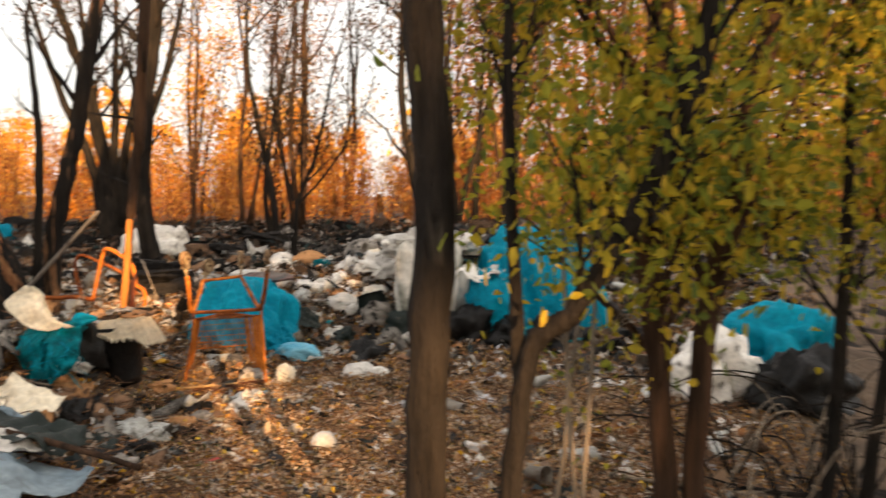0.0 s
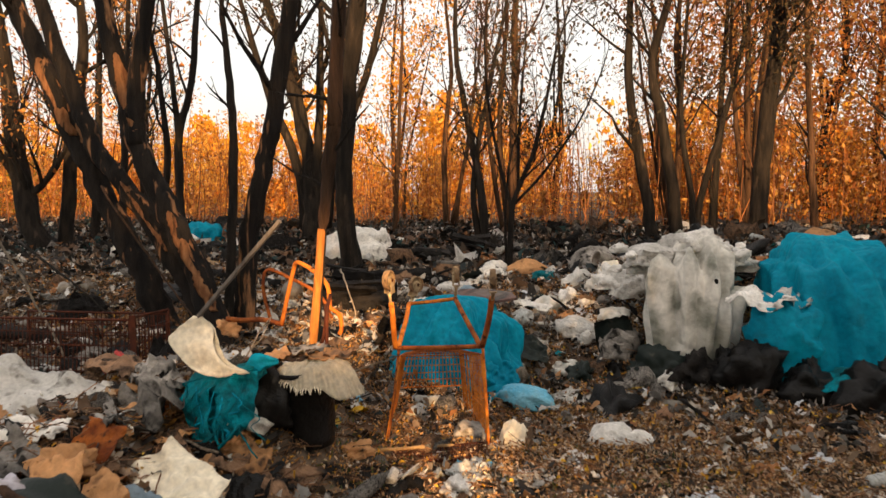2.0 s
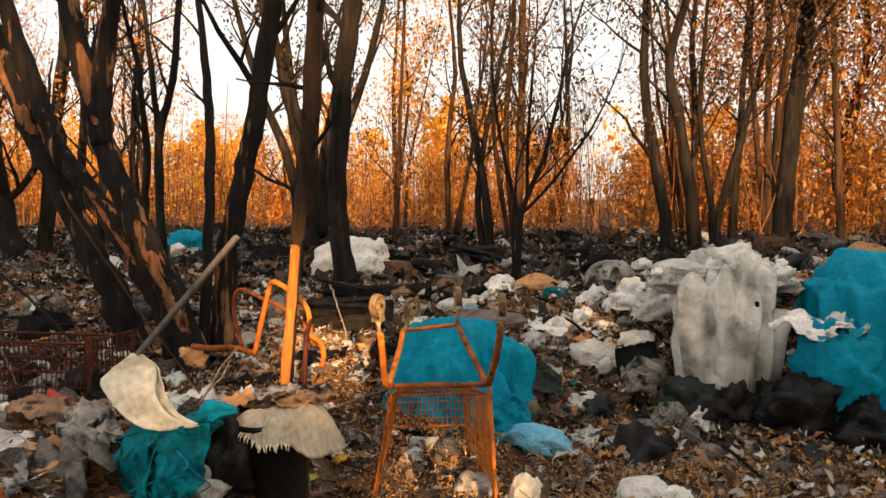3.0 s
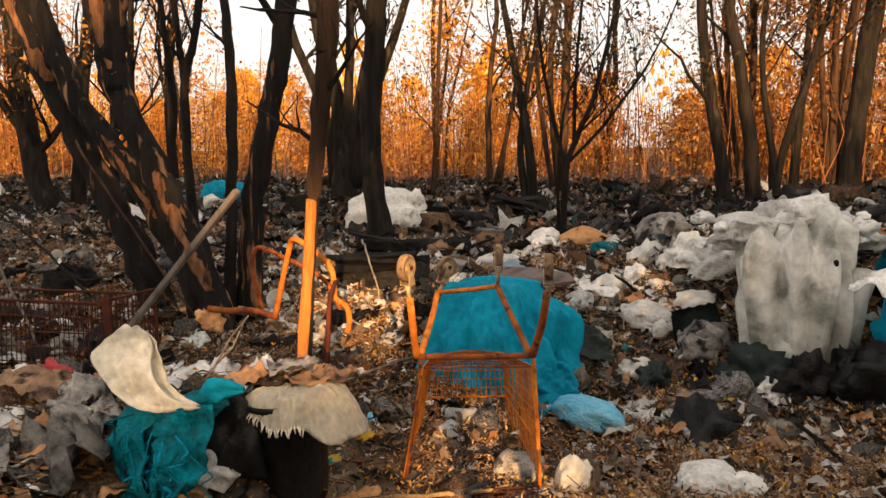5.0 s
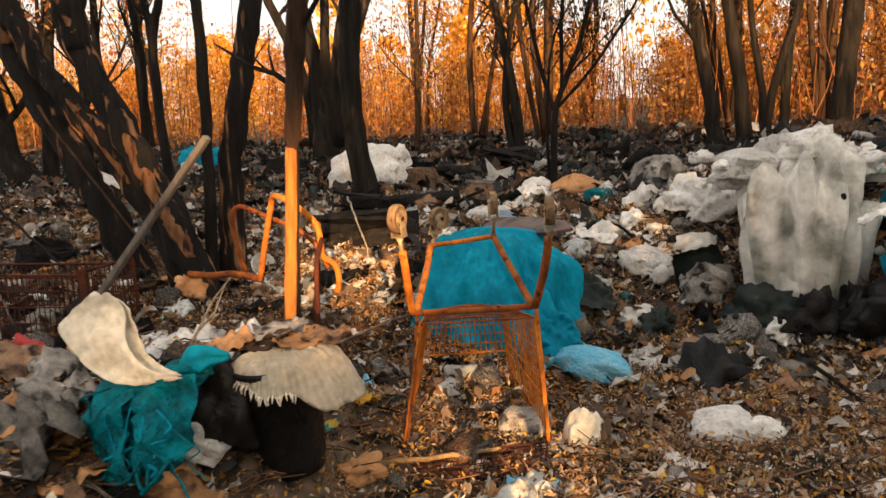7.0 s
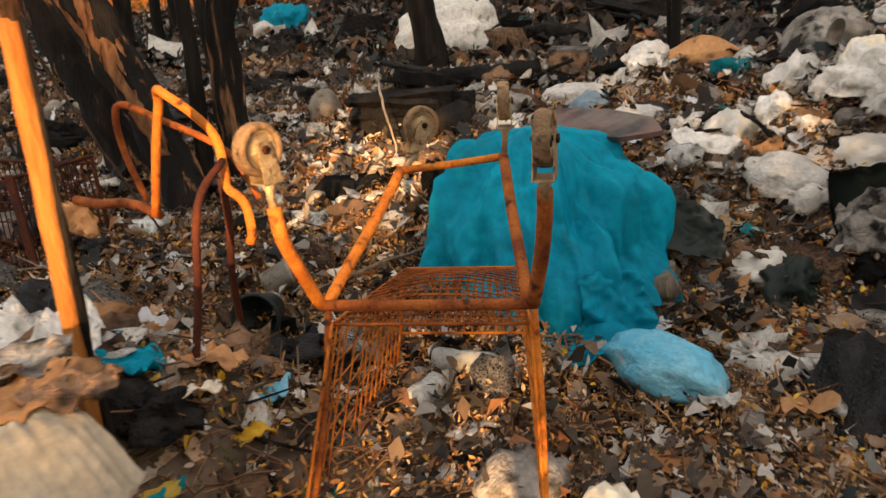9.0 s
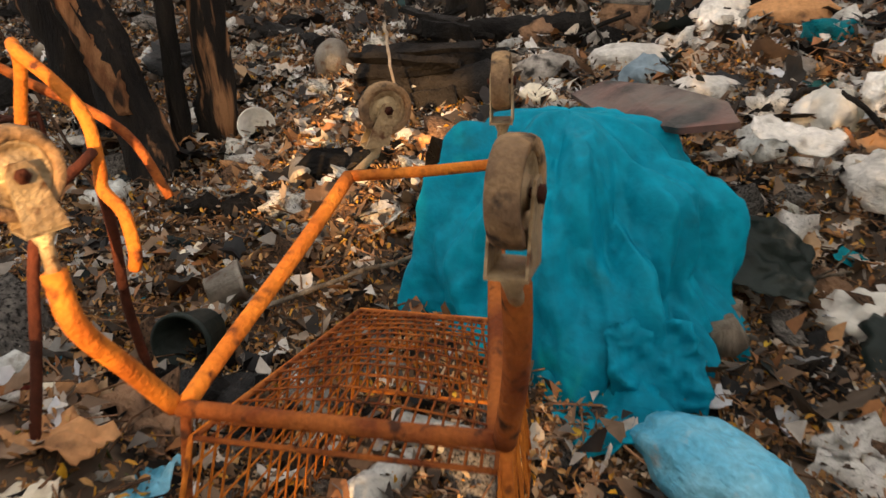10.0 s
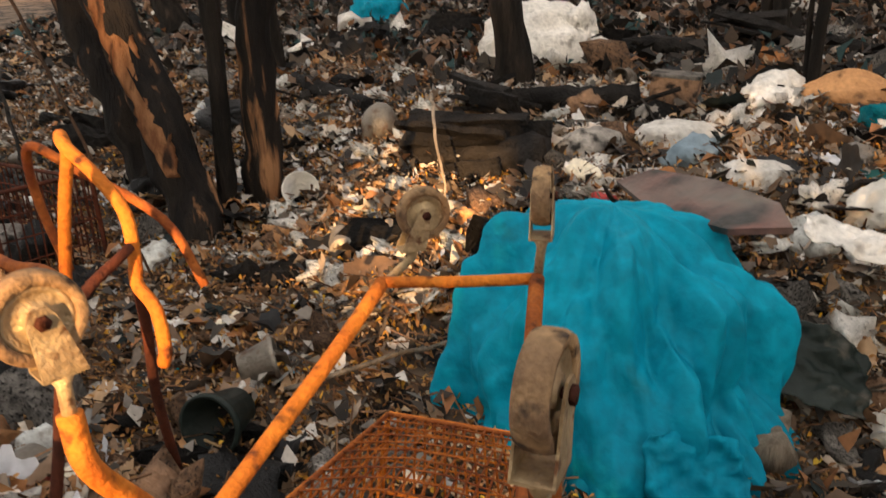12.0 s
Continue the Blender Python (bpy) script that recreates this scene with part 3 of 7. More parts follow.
# the dead stem whose bark is stripped from its lower half
stripped = empty("stripped_tree", Matrix.Translation((-2.16, 5.08, 0)))
bm = bmesh.new()
tube(bm, smooth_path([(-0.021, 0.000, 0.330), (-0.011, 0.000, 0.580), (0.022, 0.000, 0.919), (0.053, 0.000, 1.247)], 6), [0.025] * 6 + [0.023] * 6 + [0.021] * 7, 14, wob=0.25, seed=3)
part("bare_wood", bm, PEELED, stripped, "bare orange wood stripped of bark")
bm = bmesh.new()
tube(bm, smooth_path([(0.0, 0.008, 0.33), (0.01, 0.008, 0.58), (0.043, 0.008, 0.919), (0.074, 0.008, 1.247)], 6), [0.013] * 6 + [0.010] * 6 + [0.006] * 7, 8, wob=0.6, seed=4)
part("bark_strip", bm, BARK, stripped, "charred strip of bark left on the bare wood")
bm = bmesh.new()
tube(bm, smooth_path([(-0.036, 0.015, 0.480), (0.004, 0.020, 0.919), (0.064, 0.000, 1.289), (0.097, 0.000, 1.561), (0.126, 0.000, 1.764), (0.143, 0.000, 1.963), (0.25, 0.0, 3.6)], 6), [0.010] * 6 + [0.014] * 6 + [0.028] * 6 + [0.036] * 7 + [0.039] * 6 + [0.036] * 6, 14, wob=0.3, seed=8)
part("bark", bm, BARK_BROWN, stripped, "dark bark left on the upper stem")
rng = random.Random(5)
for z0, a in ((1.45, 2.6), (1.62, 0.3), (1.9, 3.4), (2.2, 5.0)):
    bm = bmesh.new()
    limb(bm, [], Vector((0.077 + (z0 - 1.4) * 0.117, 0.0, z0)), Vector((math.cos(a), math.sin(a) * 0.5, 0.6)).normalized(), 0.35, 0.012, 1, rng, 5)
    part("branch", bm, BARK, stripped)
tagged(stripped, "thin dead tree stripped to bare orange wood low down", "tree", "trees of the wood")

# many-stemmed clump and thin trees in the middle distance
clump = [[(-5.5, 12.5, foot(-5.5, 12.5), 0.2), (-5.5, 12.5, 1.3, 0.17), (-5.6, 12.5, 2.2, 0.12), (-5.93, 12.5, 3.54, 0.09), (-6.3, 12.5, 4.6, 0.06)]]
for dx, top in ((0.25, 0.5), (0.1, 0.1), (-0.25, -1.1), (0.4, 1.0), (-0.05, -0.4)):
    clump.append([(-5.5 + dx * 0.5, 12.5, 0.9, 0.1), (-5.5 + dx, 12.45, 1.9, 0.08), (-5.5 + dx + top * 0.5, 12.5, 3.2, 0.06), (-5.5 + dx + top, 12.5, 5.0, 0.03)])
tree("many_stemmed_tree", "many-stemmed dark bare tree with fanning branches", clump, 17, BARK, LEAF_DARK, 3000, 0.036, branches=4, start=0.5, reach=1.3, sides=8)
thin = [[(-1.84, 9.4, foot(-1.84, 9.4), 0.035), (-1.82, 9.4, 1.22, 0.03), (-1.72, 9.4, 1.55, 0.028), (-1.55, 9.4, 2.0, 0.022), (-1.36, 9.4, 2.9, 0.014)],
        [(-1.82, 9.4, 1.25, 0.022), (-1.95, 9.42, 1.7, 0.02), (-2.08, 9.4, 2.4, 0.015), (-2.12, 9.4, 3.1, 0.01)], [(-1.76, 9.4, 1.45, 0.02), (-1.74, 9.36, 2.1, 0.017), (-1.68, 9.4, 3.0, 0.01)],
        [(-1.80, 9.4, 1.3, 0.018), (-1.5, 9.4, 1.62, 0.015), (-1.15, 9.4, 2.1, 0.012)], [(-1.87, 9.43, foot(-1.87, 9.43), 0.018), (-1.9, 9.43, 1.1, 0.015), (-1.86, 9.4, 1.7, 0.012)]]
tree("fanning_sapling", "thin bare sapling that fans into many twigs", thin, 18, BARK, LEAF_DARK, 900, 0.03, branches=5, start=0.35, reach=0.9, depth=2, sides=6)
tree("twin_sapling", "pair of thin dark stems with sparse dry leaves", [
    [(-2.5, 11.6, foot(-2.5, 11.6), 0.07), (-2.64, 11.6, 1.6, 0.055), (-2.8, 11.6, 2.42, 0.045), (-2.96, 11.6, 3.38, 0.035), (-2.94, 11.6, 4.6, 0.02)],
    [(-2.62, 11.65, foot(-2.6, 11.6), 0.05), (-2.72, 11.6, 1.5, 0.04), (-2.55, 11.6, 2.6, 0.03), (-2.2, 11.6, 4.2, 0.02)]], 19, BARK, LEAF_DARK, 2100, 0.034, branches=7, start=0.4, reach=1.1, sides=8)
tree("roadside_tree", "group of dark slim trunks with dry leaves above", [
    [(-0.33, 12.6, foot(-0.33, 12.6), 0.10), (-0.36, 12.6, 1.02, 0.085), (-0.52, 12.6, 1.91, 0.075), (-0.69, 12.6, 3.07, 0.06), (-0.66, 12.6, 4.6, 0.035)],
    [(-0.02, 12.6, foot(0, 12.6), 0.10), (-0.02, 12.6, 1.17, 0.09), (-0.23, 12.6, 2.44, 0.075), (-0.36, 12.6, 3.28, 0.06), (-0.04, 12.6, 4.5, 0.04)],
    [(0.28, 13.0, foot(0.28, 13), 0.06), (0.34, 13.0, 1.3, 0.05), (0.62, 13.0, 2.4, 0.042), (0.85, 13.0, 3.4, 0.03), (1.0, 13.0, 4.4, 0.018)],
    [(0.24, 12.9, foot(0.24, 12.9), 0.05), (0.22, 12.9, 1.3, 0.045), (0.05, 12.9, 2.5, 0.035), (0.12, 12.9, 4.2, 0.02)]], 20, BARK, LEAF_DARK, 5200, 0.036, branches=6, start=0.35, reach=1.4, sides=8)
tree("upright_tree", "upright dark tree trunk behind the rubbish heap", [[(1.10, 13.0, foot(1.1, 13), 0.15), (1.12, 13.0, 1.05, 0.125), (1.19, 13.0, 2.29, 0.115), (1.31, 13.0, 3.42, 0.10), (1.45, 13.0, 4.9, 0.07)]], 21, BARK, LEAF_DARK, 2600, 0.04, branches=8, start=0.45, reach=1.5)
tree("twin_trunk_tree", "old dark tree with two trunks and tangled twigs", [
    [(-8.7, 10.5, foot(-8.7, 10.5), 0.2), (-8.91, 10.5, 0.8, 0.16), (-9.19, 10.5, 1.79, 0.14), (-9.3, 10.5, 2.9, 0.11), (-9.5, 10.5, 4.6, 0.06)],
    [(-8.85, 11.0, foot(-8.85, 11), 0.14), (-8.86, 11.0, 0.8, 0.11), (-8.67, 11.0, 2.29, 0.10), (-8.43, 11.0, 3.4, 0.08), (-8.45, 11.0, 4.6, 0.05)]], 22, BARK, LEAF_RUSSET, 1800, 0.045, branches=8, start=0.35, reach=1.6)

for k, (x, y, lean, r, mt) in enumerate(((-7.0, 9.8, 0.3, 0.05, BARK), (-9.6, 12.5, 0.3, 0.08, BARK), (-4.5, 13.5, 0.2, 0.04, BARK_BROWN), (0.55, 13.8, 0.2, 0.06, BARK), (2.1, 14.0, -0.25, 0.06, BARK_BROWN), (2.9, 13.2, 0.3, 0.08, BARK), (3.9, 15.0, 0.1, 0.08, BARK))):
    tree("bare_sapling", "slim dark sapling with thin bare branches", [[(x, y, foot(x, y), r * 1.2), (x + lean * 0.2, y, 1.2, r), (x + lean * 0.55, y, 2.5, r * 0.8), (x + lean, y, 4.4, r * 0.5)]], 60 + k, mt, LEAF_DARK, 420, 0.035, branches=6, start=0.35, reach=1.1, sides=7)

# trees close by the path, with yellow-green leaves
tree("path_tree", "straight dark trunk close beside the path", [[(-0.05, 1.95, -0.1, 0.060), (-0.045, 1.95, 0.6, 0.053), (-0.035, 1.95, 1.0, 0.052), (-0.02, 1.94, 1.5, 0.051), (-0.06, 1.93, 1.95, 0.049), (-0.12, 1.9, 3.2, 0.04)]], 23, BARK_GREY, branches=3, start=0.85, reach=0.9)
tree("forking_path_tree", "dark leaning tree with yellow-green leaves by the path", [
    [(0.16, 1.97, -0.1, 0.038), (0.18, 1.95, 0.6, 0.030), (0.235, 1.95, 1.0, 0.027), (0.33, 1.95, 1.09, 0.027), (0.46, 1.95, 1.29, 0.028), (0.59, 1.95, 1.54, 0.030), (0.69, 1.95, 1.9, 0.029), (0.85, 2.0, 2.9, 0.022)],
    [(0.21, 1.97, 0.85, 0.022), (0.19, 1.99, 1.15, 0.018), (0.17, 2.0, 1.75, 0.014), (0.19, 2.05, 2.4, 0.01)]], 24, BARK_GREY, LEAF_NEAR, 4200, 0.025, branches=7, start=0.42, reach=0.75, depth=2, spreadout=0.10, sides=10)
tree("leafy_tree", "leafy tree with yellowing foliage beside the path", [[(0.80, 2.6, -0.1, 0.046), (0.76, 2.6, 0.7, 0.038), (0.71, 2.6, 1.2, 0.046), (0.74, 2.6, 2.06, 0.04), (0.8, 2.6, 3.0, 0.03)],
    [(0.88, 2.6, -0.1, 0.038), (0.90, 2.6, 0.81, 0.04), (0.96, 2.6, 1.2, 0.038), (1.12, 2.6, 2.06, 0.035), (1.3, 2.6, 3.0, 0.025)]], 25, BARK_BROWN, LEAF_NEAR, 10500, 0.027, branches=11, start=0.25, reach=0.95, depth=2, spreadout=0.12, sides=10)
tree("hazel_bush", "leafy yellow-green bush of thin stems", [[(1.55 + 0.3 * k, 3.0 + 0.25 * (k % 2), -0.05, 0.03), (1.6 + 0.33 * k, 3.0 + 0.2 * (k % 2), 0.9, 0.025), (1.65 + 0.4 * k, 3.1, 2.2, 0.015)] for k in range(3)], 26, BARK, LEAF_NEAR, 12000, 0.030, branches=9, start=0.25, reach=0.9, depth=2, spreadout=0.14, sides=8, category="bush")


for k, (x, y, h, dx) in enumerate(((0.42, 2.45, 1.0, 0.05), (0.50, 2.55, 1.15, -0.06), (0.36, 2.7, 0.9, 0.08))):
    tree("pale_sapling", "thin pale grey sapling stem by the path", [[(x, y, -0.05, 0.011), (x + dx, y, h * 0.5, 0.010), (x + dx * 1.5, y, h, 0.007)]], 90 + k, DEADWOOD, LEAF_NEAR, 60, 0.02, branches=3, start=0.4, reach=0.3, depth=1, sides=6)
rng = random.Random(31)
for k in range(9):
    x, y = rng.uniform(1.2, 2.4), rng.uniform(2.9, 3.7)
    root = empty("bramble", Matrix.Translation((x, y, gz(x, y) - 0.02)))
    for j in range(5):
        a = rng.uniform(0, 6.28)
        d = Vector((math.cos(a), math.sin(a), 0))
        l = rng.uniform(0.4, 0.9)
        bm = bmesh.new()
        tube(bm, smooth_path([(0, 0, 0), d * l * 0.3 + Vector((0, 0, l * 0.55)), d * l * 0.8 + Vector((0, 0, l * 0.6)), d * l * 1.3 + Vector((0, 0, l * 0.25))], 4), [0.006 - 0.0003 * i for i in range(13)], 5)
        part("cane", bm, DEADWOOD if j % 2 else BARK, root)
    tagged(root, "arching bare bramble canes beside the path", "bramble", "brambles by the path")


# ---- far woods ----
def far_trunk(name, seed, h, leaf, leaves):
    rng = random.Random(seed)
    stems = []
    for s in range(3):
        a, r = rng.uniform(0, 6.28), (0.075, 0.055, 0.042)[s]
        x, y = 0.10 * s * math.cos(a), 0.10 * s * math.sin(a)
        pts = [(x, y, -0.2, r)]
        for k in range(1, 5):
            x, y = x + rng.gauss(0.10 * s * math.cos(a), 0.13), y + rng.gauss(0.10 * s * math.sin(a), 0.13)
            pts.append((x, y, h * (1 - 0.12 * s) * k / 4, r * (1 - 0.19 * k)))
        stems.append(pts)
    return tree(name, "slim autumn tree with several crooked stems", stems, seed, BARK_BROWN if seed % 2 else BARK, leaf, leaves, 0.055, branches=5, start=0.25, reach=1.7, depth=2, sides=5, spreadout=0.22)


kinds = [far_trunk("autumn_tree", 40, 5.5, LEAF_ORANGE, 750), far_trunk("autumn_tree", 41, 6.0, LEAF_RUSSET, 650), far_trunk("autumn_tree", 42, 5.0, LEAF_GOLD, 650), far_trunk("autumn_tree", 43, 6.5, LEAF_DARK, 600), far_trunk("autumn_tree", 44, 5.6, LEAF_DARK, 350)]
rng = random.Random(77)
spots = []
for k in range(40):
    for _ in range(30):
        y = rng.uniform(13.5, 27)
        x = rng.uniform(-1.25 * y, 0.75 * y + 2)
        open_sky = -0.62 * y + 1.5 < x < -0.05 * y + 0.5     # the gap in the wood where the sky shows
        thin_left = x < -0.55 * y and rng.random() < 0.6     # light comes through between the leaning trunks
        if (not open_sky or rng.random() < 0.12) and not thin_left and all((x - a) ** 2 + (y - b) ** 2 > 1.3 for a, b in spots):
            break
    spots.append((x, y))
for k, (x, y) in enumerate(spots):
    m = pose(x, y, gz(x, y), 0, 0, rng.uniform(0, 360)) @ Matrix.Scale(rng.uniform(0.8, 1.35), 4)
    if k < len(kinds):
        kinds[k].matrix_basis = m
    else:
        src = kinds[k % len(kinds)]
        keep = src.scale.copy()
        src.scale = (1, 1, 1)
        c = copy_thing(src, Matrix())
        src.scale = keep
        c.matrix_basis = m


# the golden tree in the gap of the wood
for x, y, h, seed, leaves in ((-6.27, 19.0, 6.2, 45, 4800), (-4.47, 21.0, 4.6, 46, 1500)):
    far_trunk("golden_tree", seed, h, LEAF_GOLD if seed != 46 else LEAF_RUSSET, leaves).matrix_basis = pose(x, y, gz(x, y), 0, 0, 40 * seed)


def thicket(name, label, leaf, seed, count, per, area, height, size=(0.028, 0.072), squash=1.0):
    """Far bushes: many clumps of leaves of uneven height."""
    g = np.random.default_rng(seed)
    cx, cy = area(g, count)
    C = []
    for x, y in zip(cx, cy):
        h = height(g, x, y)
        n = int(per * g.uniform(0.5, 1.5))
        t = g.random(n) ** 0.8
        r = (0.25 + 0.55 * np.sin(np.pi * np.clip(t * 0.85 + 0.1, 0, 1))) * h * 0.33
        a = g.uniform(0, 2 * np.pi, n)
        rad = r * np.sqrt(g.random(n))
        C.append(np.stack([x + rad * np.cos(a), y + rad * np.sin(a) * squash, ground_height(x, y) + 0.05 + t * h], 1))
    C = np.concatenate(C)
    V, Fc = leaf_cloud(C, g.uniform(*size, len(C)), g, simple=True)
    return tagged(from_np(name, V, Fc, leaf), label, "bushes", kind="stuff")


def band(y0, y1, left, right):
    def f(g, n):
        y = g.uniform(y0, y1, n)
        return g.uniform(left * y, right * y), y
    return f


thicket("orange_thicket", "thicket of bright orange autumn bushes behind the wood", LEAF_ORANGE, 1, 240, 380, band(17, 30, -1.3, 0.75), lambda g, x, y: g.uniform(1.0, 2.8))
thicket("golden_thicket", "golden yellow autumn bushes behind the wood", LEAF_GOLD, 2, 150, 330, band(19, 32, -1.3, 0.75), lambda g, x, y: g.uniform(1.2, 3.6))
thicket("russet_thicket", "russet brown autumn undergrowth behind the wood", LEAF_RUSSET, 3, 180, 330, band(15.5, 28, -1.3, 0.75), lambda g, x, y: g.uniform(0.6, 2.2))
thicket("olive_thicket", "olive green bushes among the autumn wood", LEAF_OLIVE, 4, 50, 220, band(18, 32, -1.3, -0.6), lambda g, x, y: g.uniform(1.0, 3.0))
thicket("side_thicket", "tall russet and gold foliage at the wood's edge", LEAF_RUSSET, 5, 95, 820, band(15.5, 24, 0.04, 0.8), lambda g, x, y: g.uniform(4.5, 10.0), (0.042, 0.095))
thicket("side_thicket", "tall orange foliage at the wood's edge", LEAF_ORANGE, 6, 40, 220, band(18, 28, -1.4, -0.62), lambda g, x, y: g.uniform(3.0, 5.6), (0.042, 0.095))
thicket("skyline_wood", "hazy golden wood on the skyline", LEAF_GOLD, 7, 70, 260, band(40, 60, -1.3, 0.7), lambda g, x, y: g.uniform(3.5, 7.0), (0.2, 0.4))
g = np.random.default_rng(9)
y = g.uniform(14.5, 27, 1500)
x = g.uniform(-1.3 * y, 0.75 * y)
V, Fq = [], []
for a, b in zip(x, y):
    z, h, r = gz(a, b) - 0.05, g.uniform(0.9, 3.0), g.uniform(0.006, 0.014)
    dx, dy = g.normal(0, 0.12, 2)
    k = len(V)
    for t, q in ((0, r), (0.5, r * 0.8), (1.0, r * 0.3)):
        for j in range(3):
            V.append((a + dx * t * h + math.sin(t * 3) * 0.05 + q * math.cos(2.1 * j), b + dy * t * h + q * math.sin(2.1 * j), z + h * t))
    for s in (0, 3):
        for j in range(3):
            Fq.append((k + s + j, k + s + (j + 1) % 3, k + s + 3 + (j + 1) % 3, k + s + 3 + j))
tagged(from_np("dry_reeds", V, Fq, STEM), "tall dry reddish stems and reeds at the wood's edge", "reeds", kind="stuff")


# unseen leaves added behind the walker as shade, with gaps through which the low sun reaches the clearing
g = np.random.default_rng(8)
C = []
for x, y in zip(g.uniform(-3, 34, 165), g.uniform(-27, -23, 165)):
    h, n = g.uniform(9.2, 11.2), 580
    t, a = g.random(n), g.uniform(0, 2 * np.pi, n)
    r = h * 0.2 * np.sqrt(g.random(n))
    C.append(np.stack([x + r * np.cos(a), y + r * np.sin(a) * 0.7, 0.1 + t * h], 1))
C = np.concatenate(C)
sd = np.array(SUN_DIR)
flat_side = np.array([-sd[1], sd[0], 0]) / math.hypot(sd[0], sd[1])
upward = np.cross(sd, flat_side)
# where the light falls: place, half width, half height of the gap, share of leaves left in it
for spot_, wide, tall, left in (((-2.03, 5.55, 0.78), 0.37, 0.44, 0.0), ((-2.12, 5.1, 0.98), 0.28, 0.48, 0.03), ((-4.6, 7.0, 2.3), 0.30, 0.38, 0.1), ((1.05, 2.6, 1.95), 0.55, 0.6, 0.08), ((-5.58, 7.2, 2.35), 0.32, 0.34, 0.1),
        ((-3.5, 7.3, 1.9), 0.3, 0.5, 0.2), ((-2.75, 5.6, 0.5), 0.35, 0.25, 0.1), ((-0.5, 4.1, 0.05), 1.0, 0.26, 0.10), ((-4.12, 7.0, 0.9), 0.28, 0.40, 0.15), ((-3.2, 8.3, 0.40), 1.3, 0.24, 0.25), ((-5.6, 9.6, 0.6), 1.1, 0.16, 0.2), ((-0.4, 5.9, 0.1), 0.7, 0.14, 0.35), ((-3.7, 5.7, 0.15), 0.45, 0.26, 0.15), ((-2.4, 3.9, 0.35), 0.4, 0.2, 0.35),
        ((-1.35, 5.45, 0.22), 0.26, 0.30, 0.1), ((-2.02, 5.08, 2.1), 0.28, 0.45, 0.1), ((-1.62, 5.6, 0.0), 0.42, 0.32, 0.0), ((-3.6, 9.3, 0.75), 0.2, 0.1, 0.2), ((-2.2, 9.6, 0.6), 0.8, 0.1, 0.3)):
    q = C - np.array(spot_)
    off = (q @ flat_side / wide) ** 2 + (q @ upward / tall) ** 2
    C = C[(off > 1) | (g.random(len(C)) < left)]
V, Fc = leaf_cloud(C, g.uniform(0.23, 0.41, len(C)), g, simple=True)
tagged(from_np("unseen_shade_leaves", V, Fc, LEAF_OLIVE), "unseen leaf screen added to shade the clearing", "bushes", kind="stuff")


# ---- the overturned shopping cart ----
def bar(name, pts, r, mat, parent, label="", sides=10, n=5):
    bm = bmesh.new()
    p = smooth_path(pts, n) if len(pts) > 2 else [Vector(q) for q in pts]
    tube(bm, p, r, sides)
    return part(name, bm, mat, parent, label)


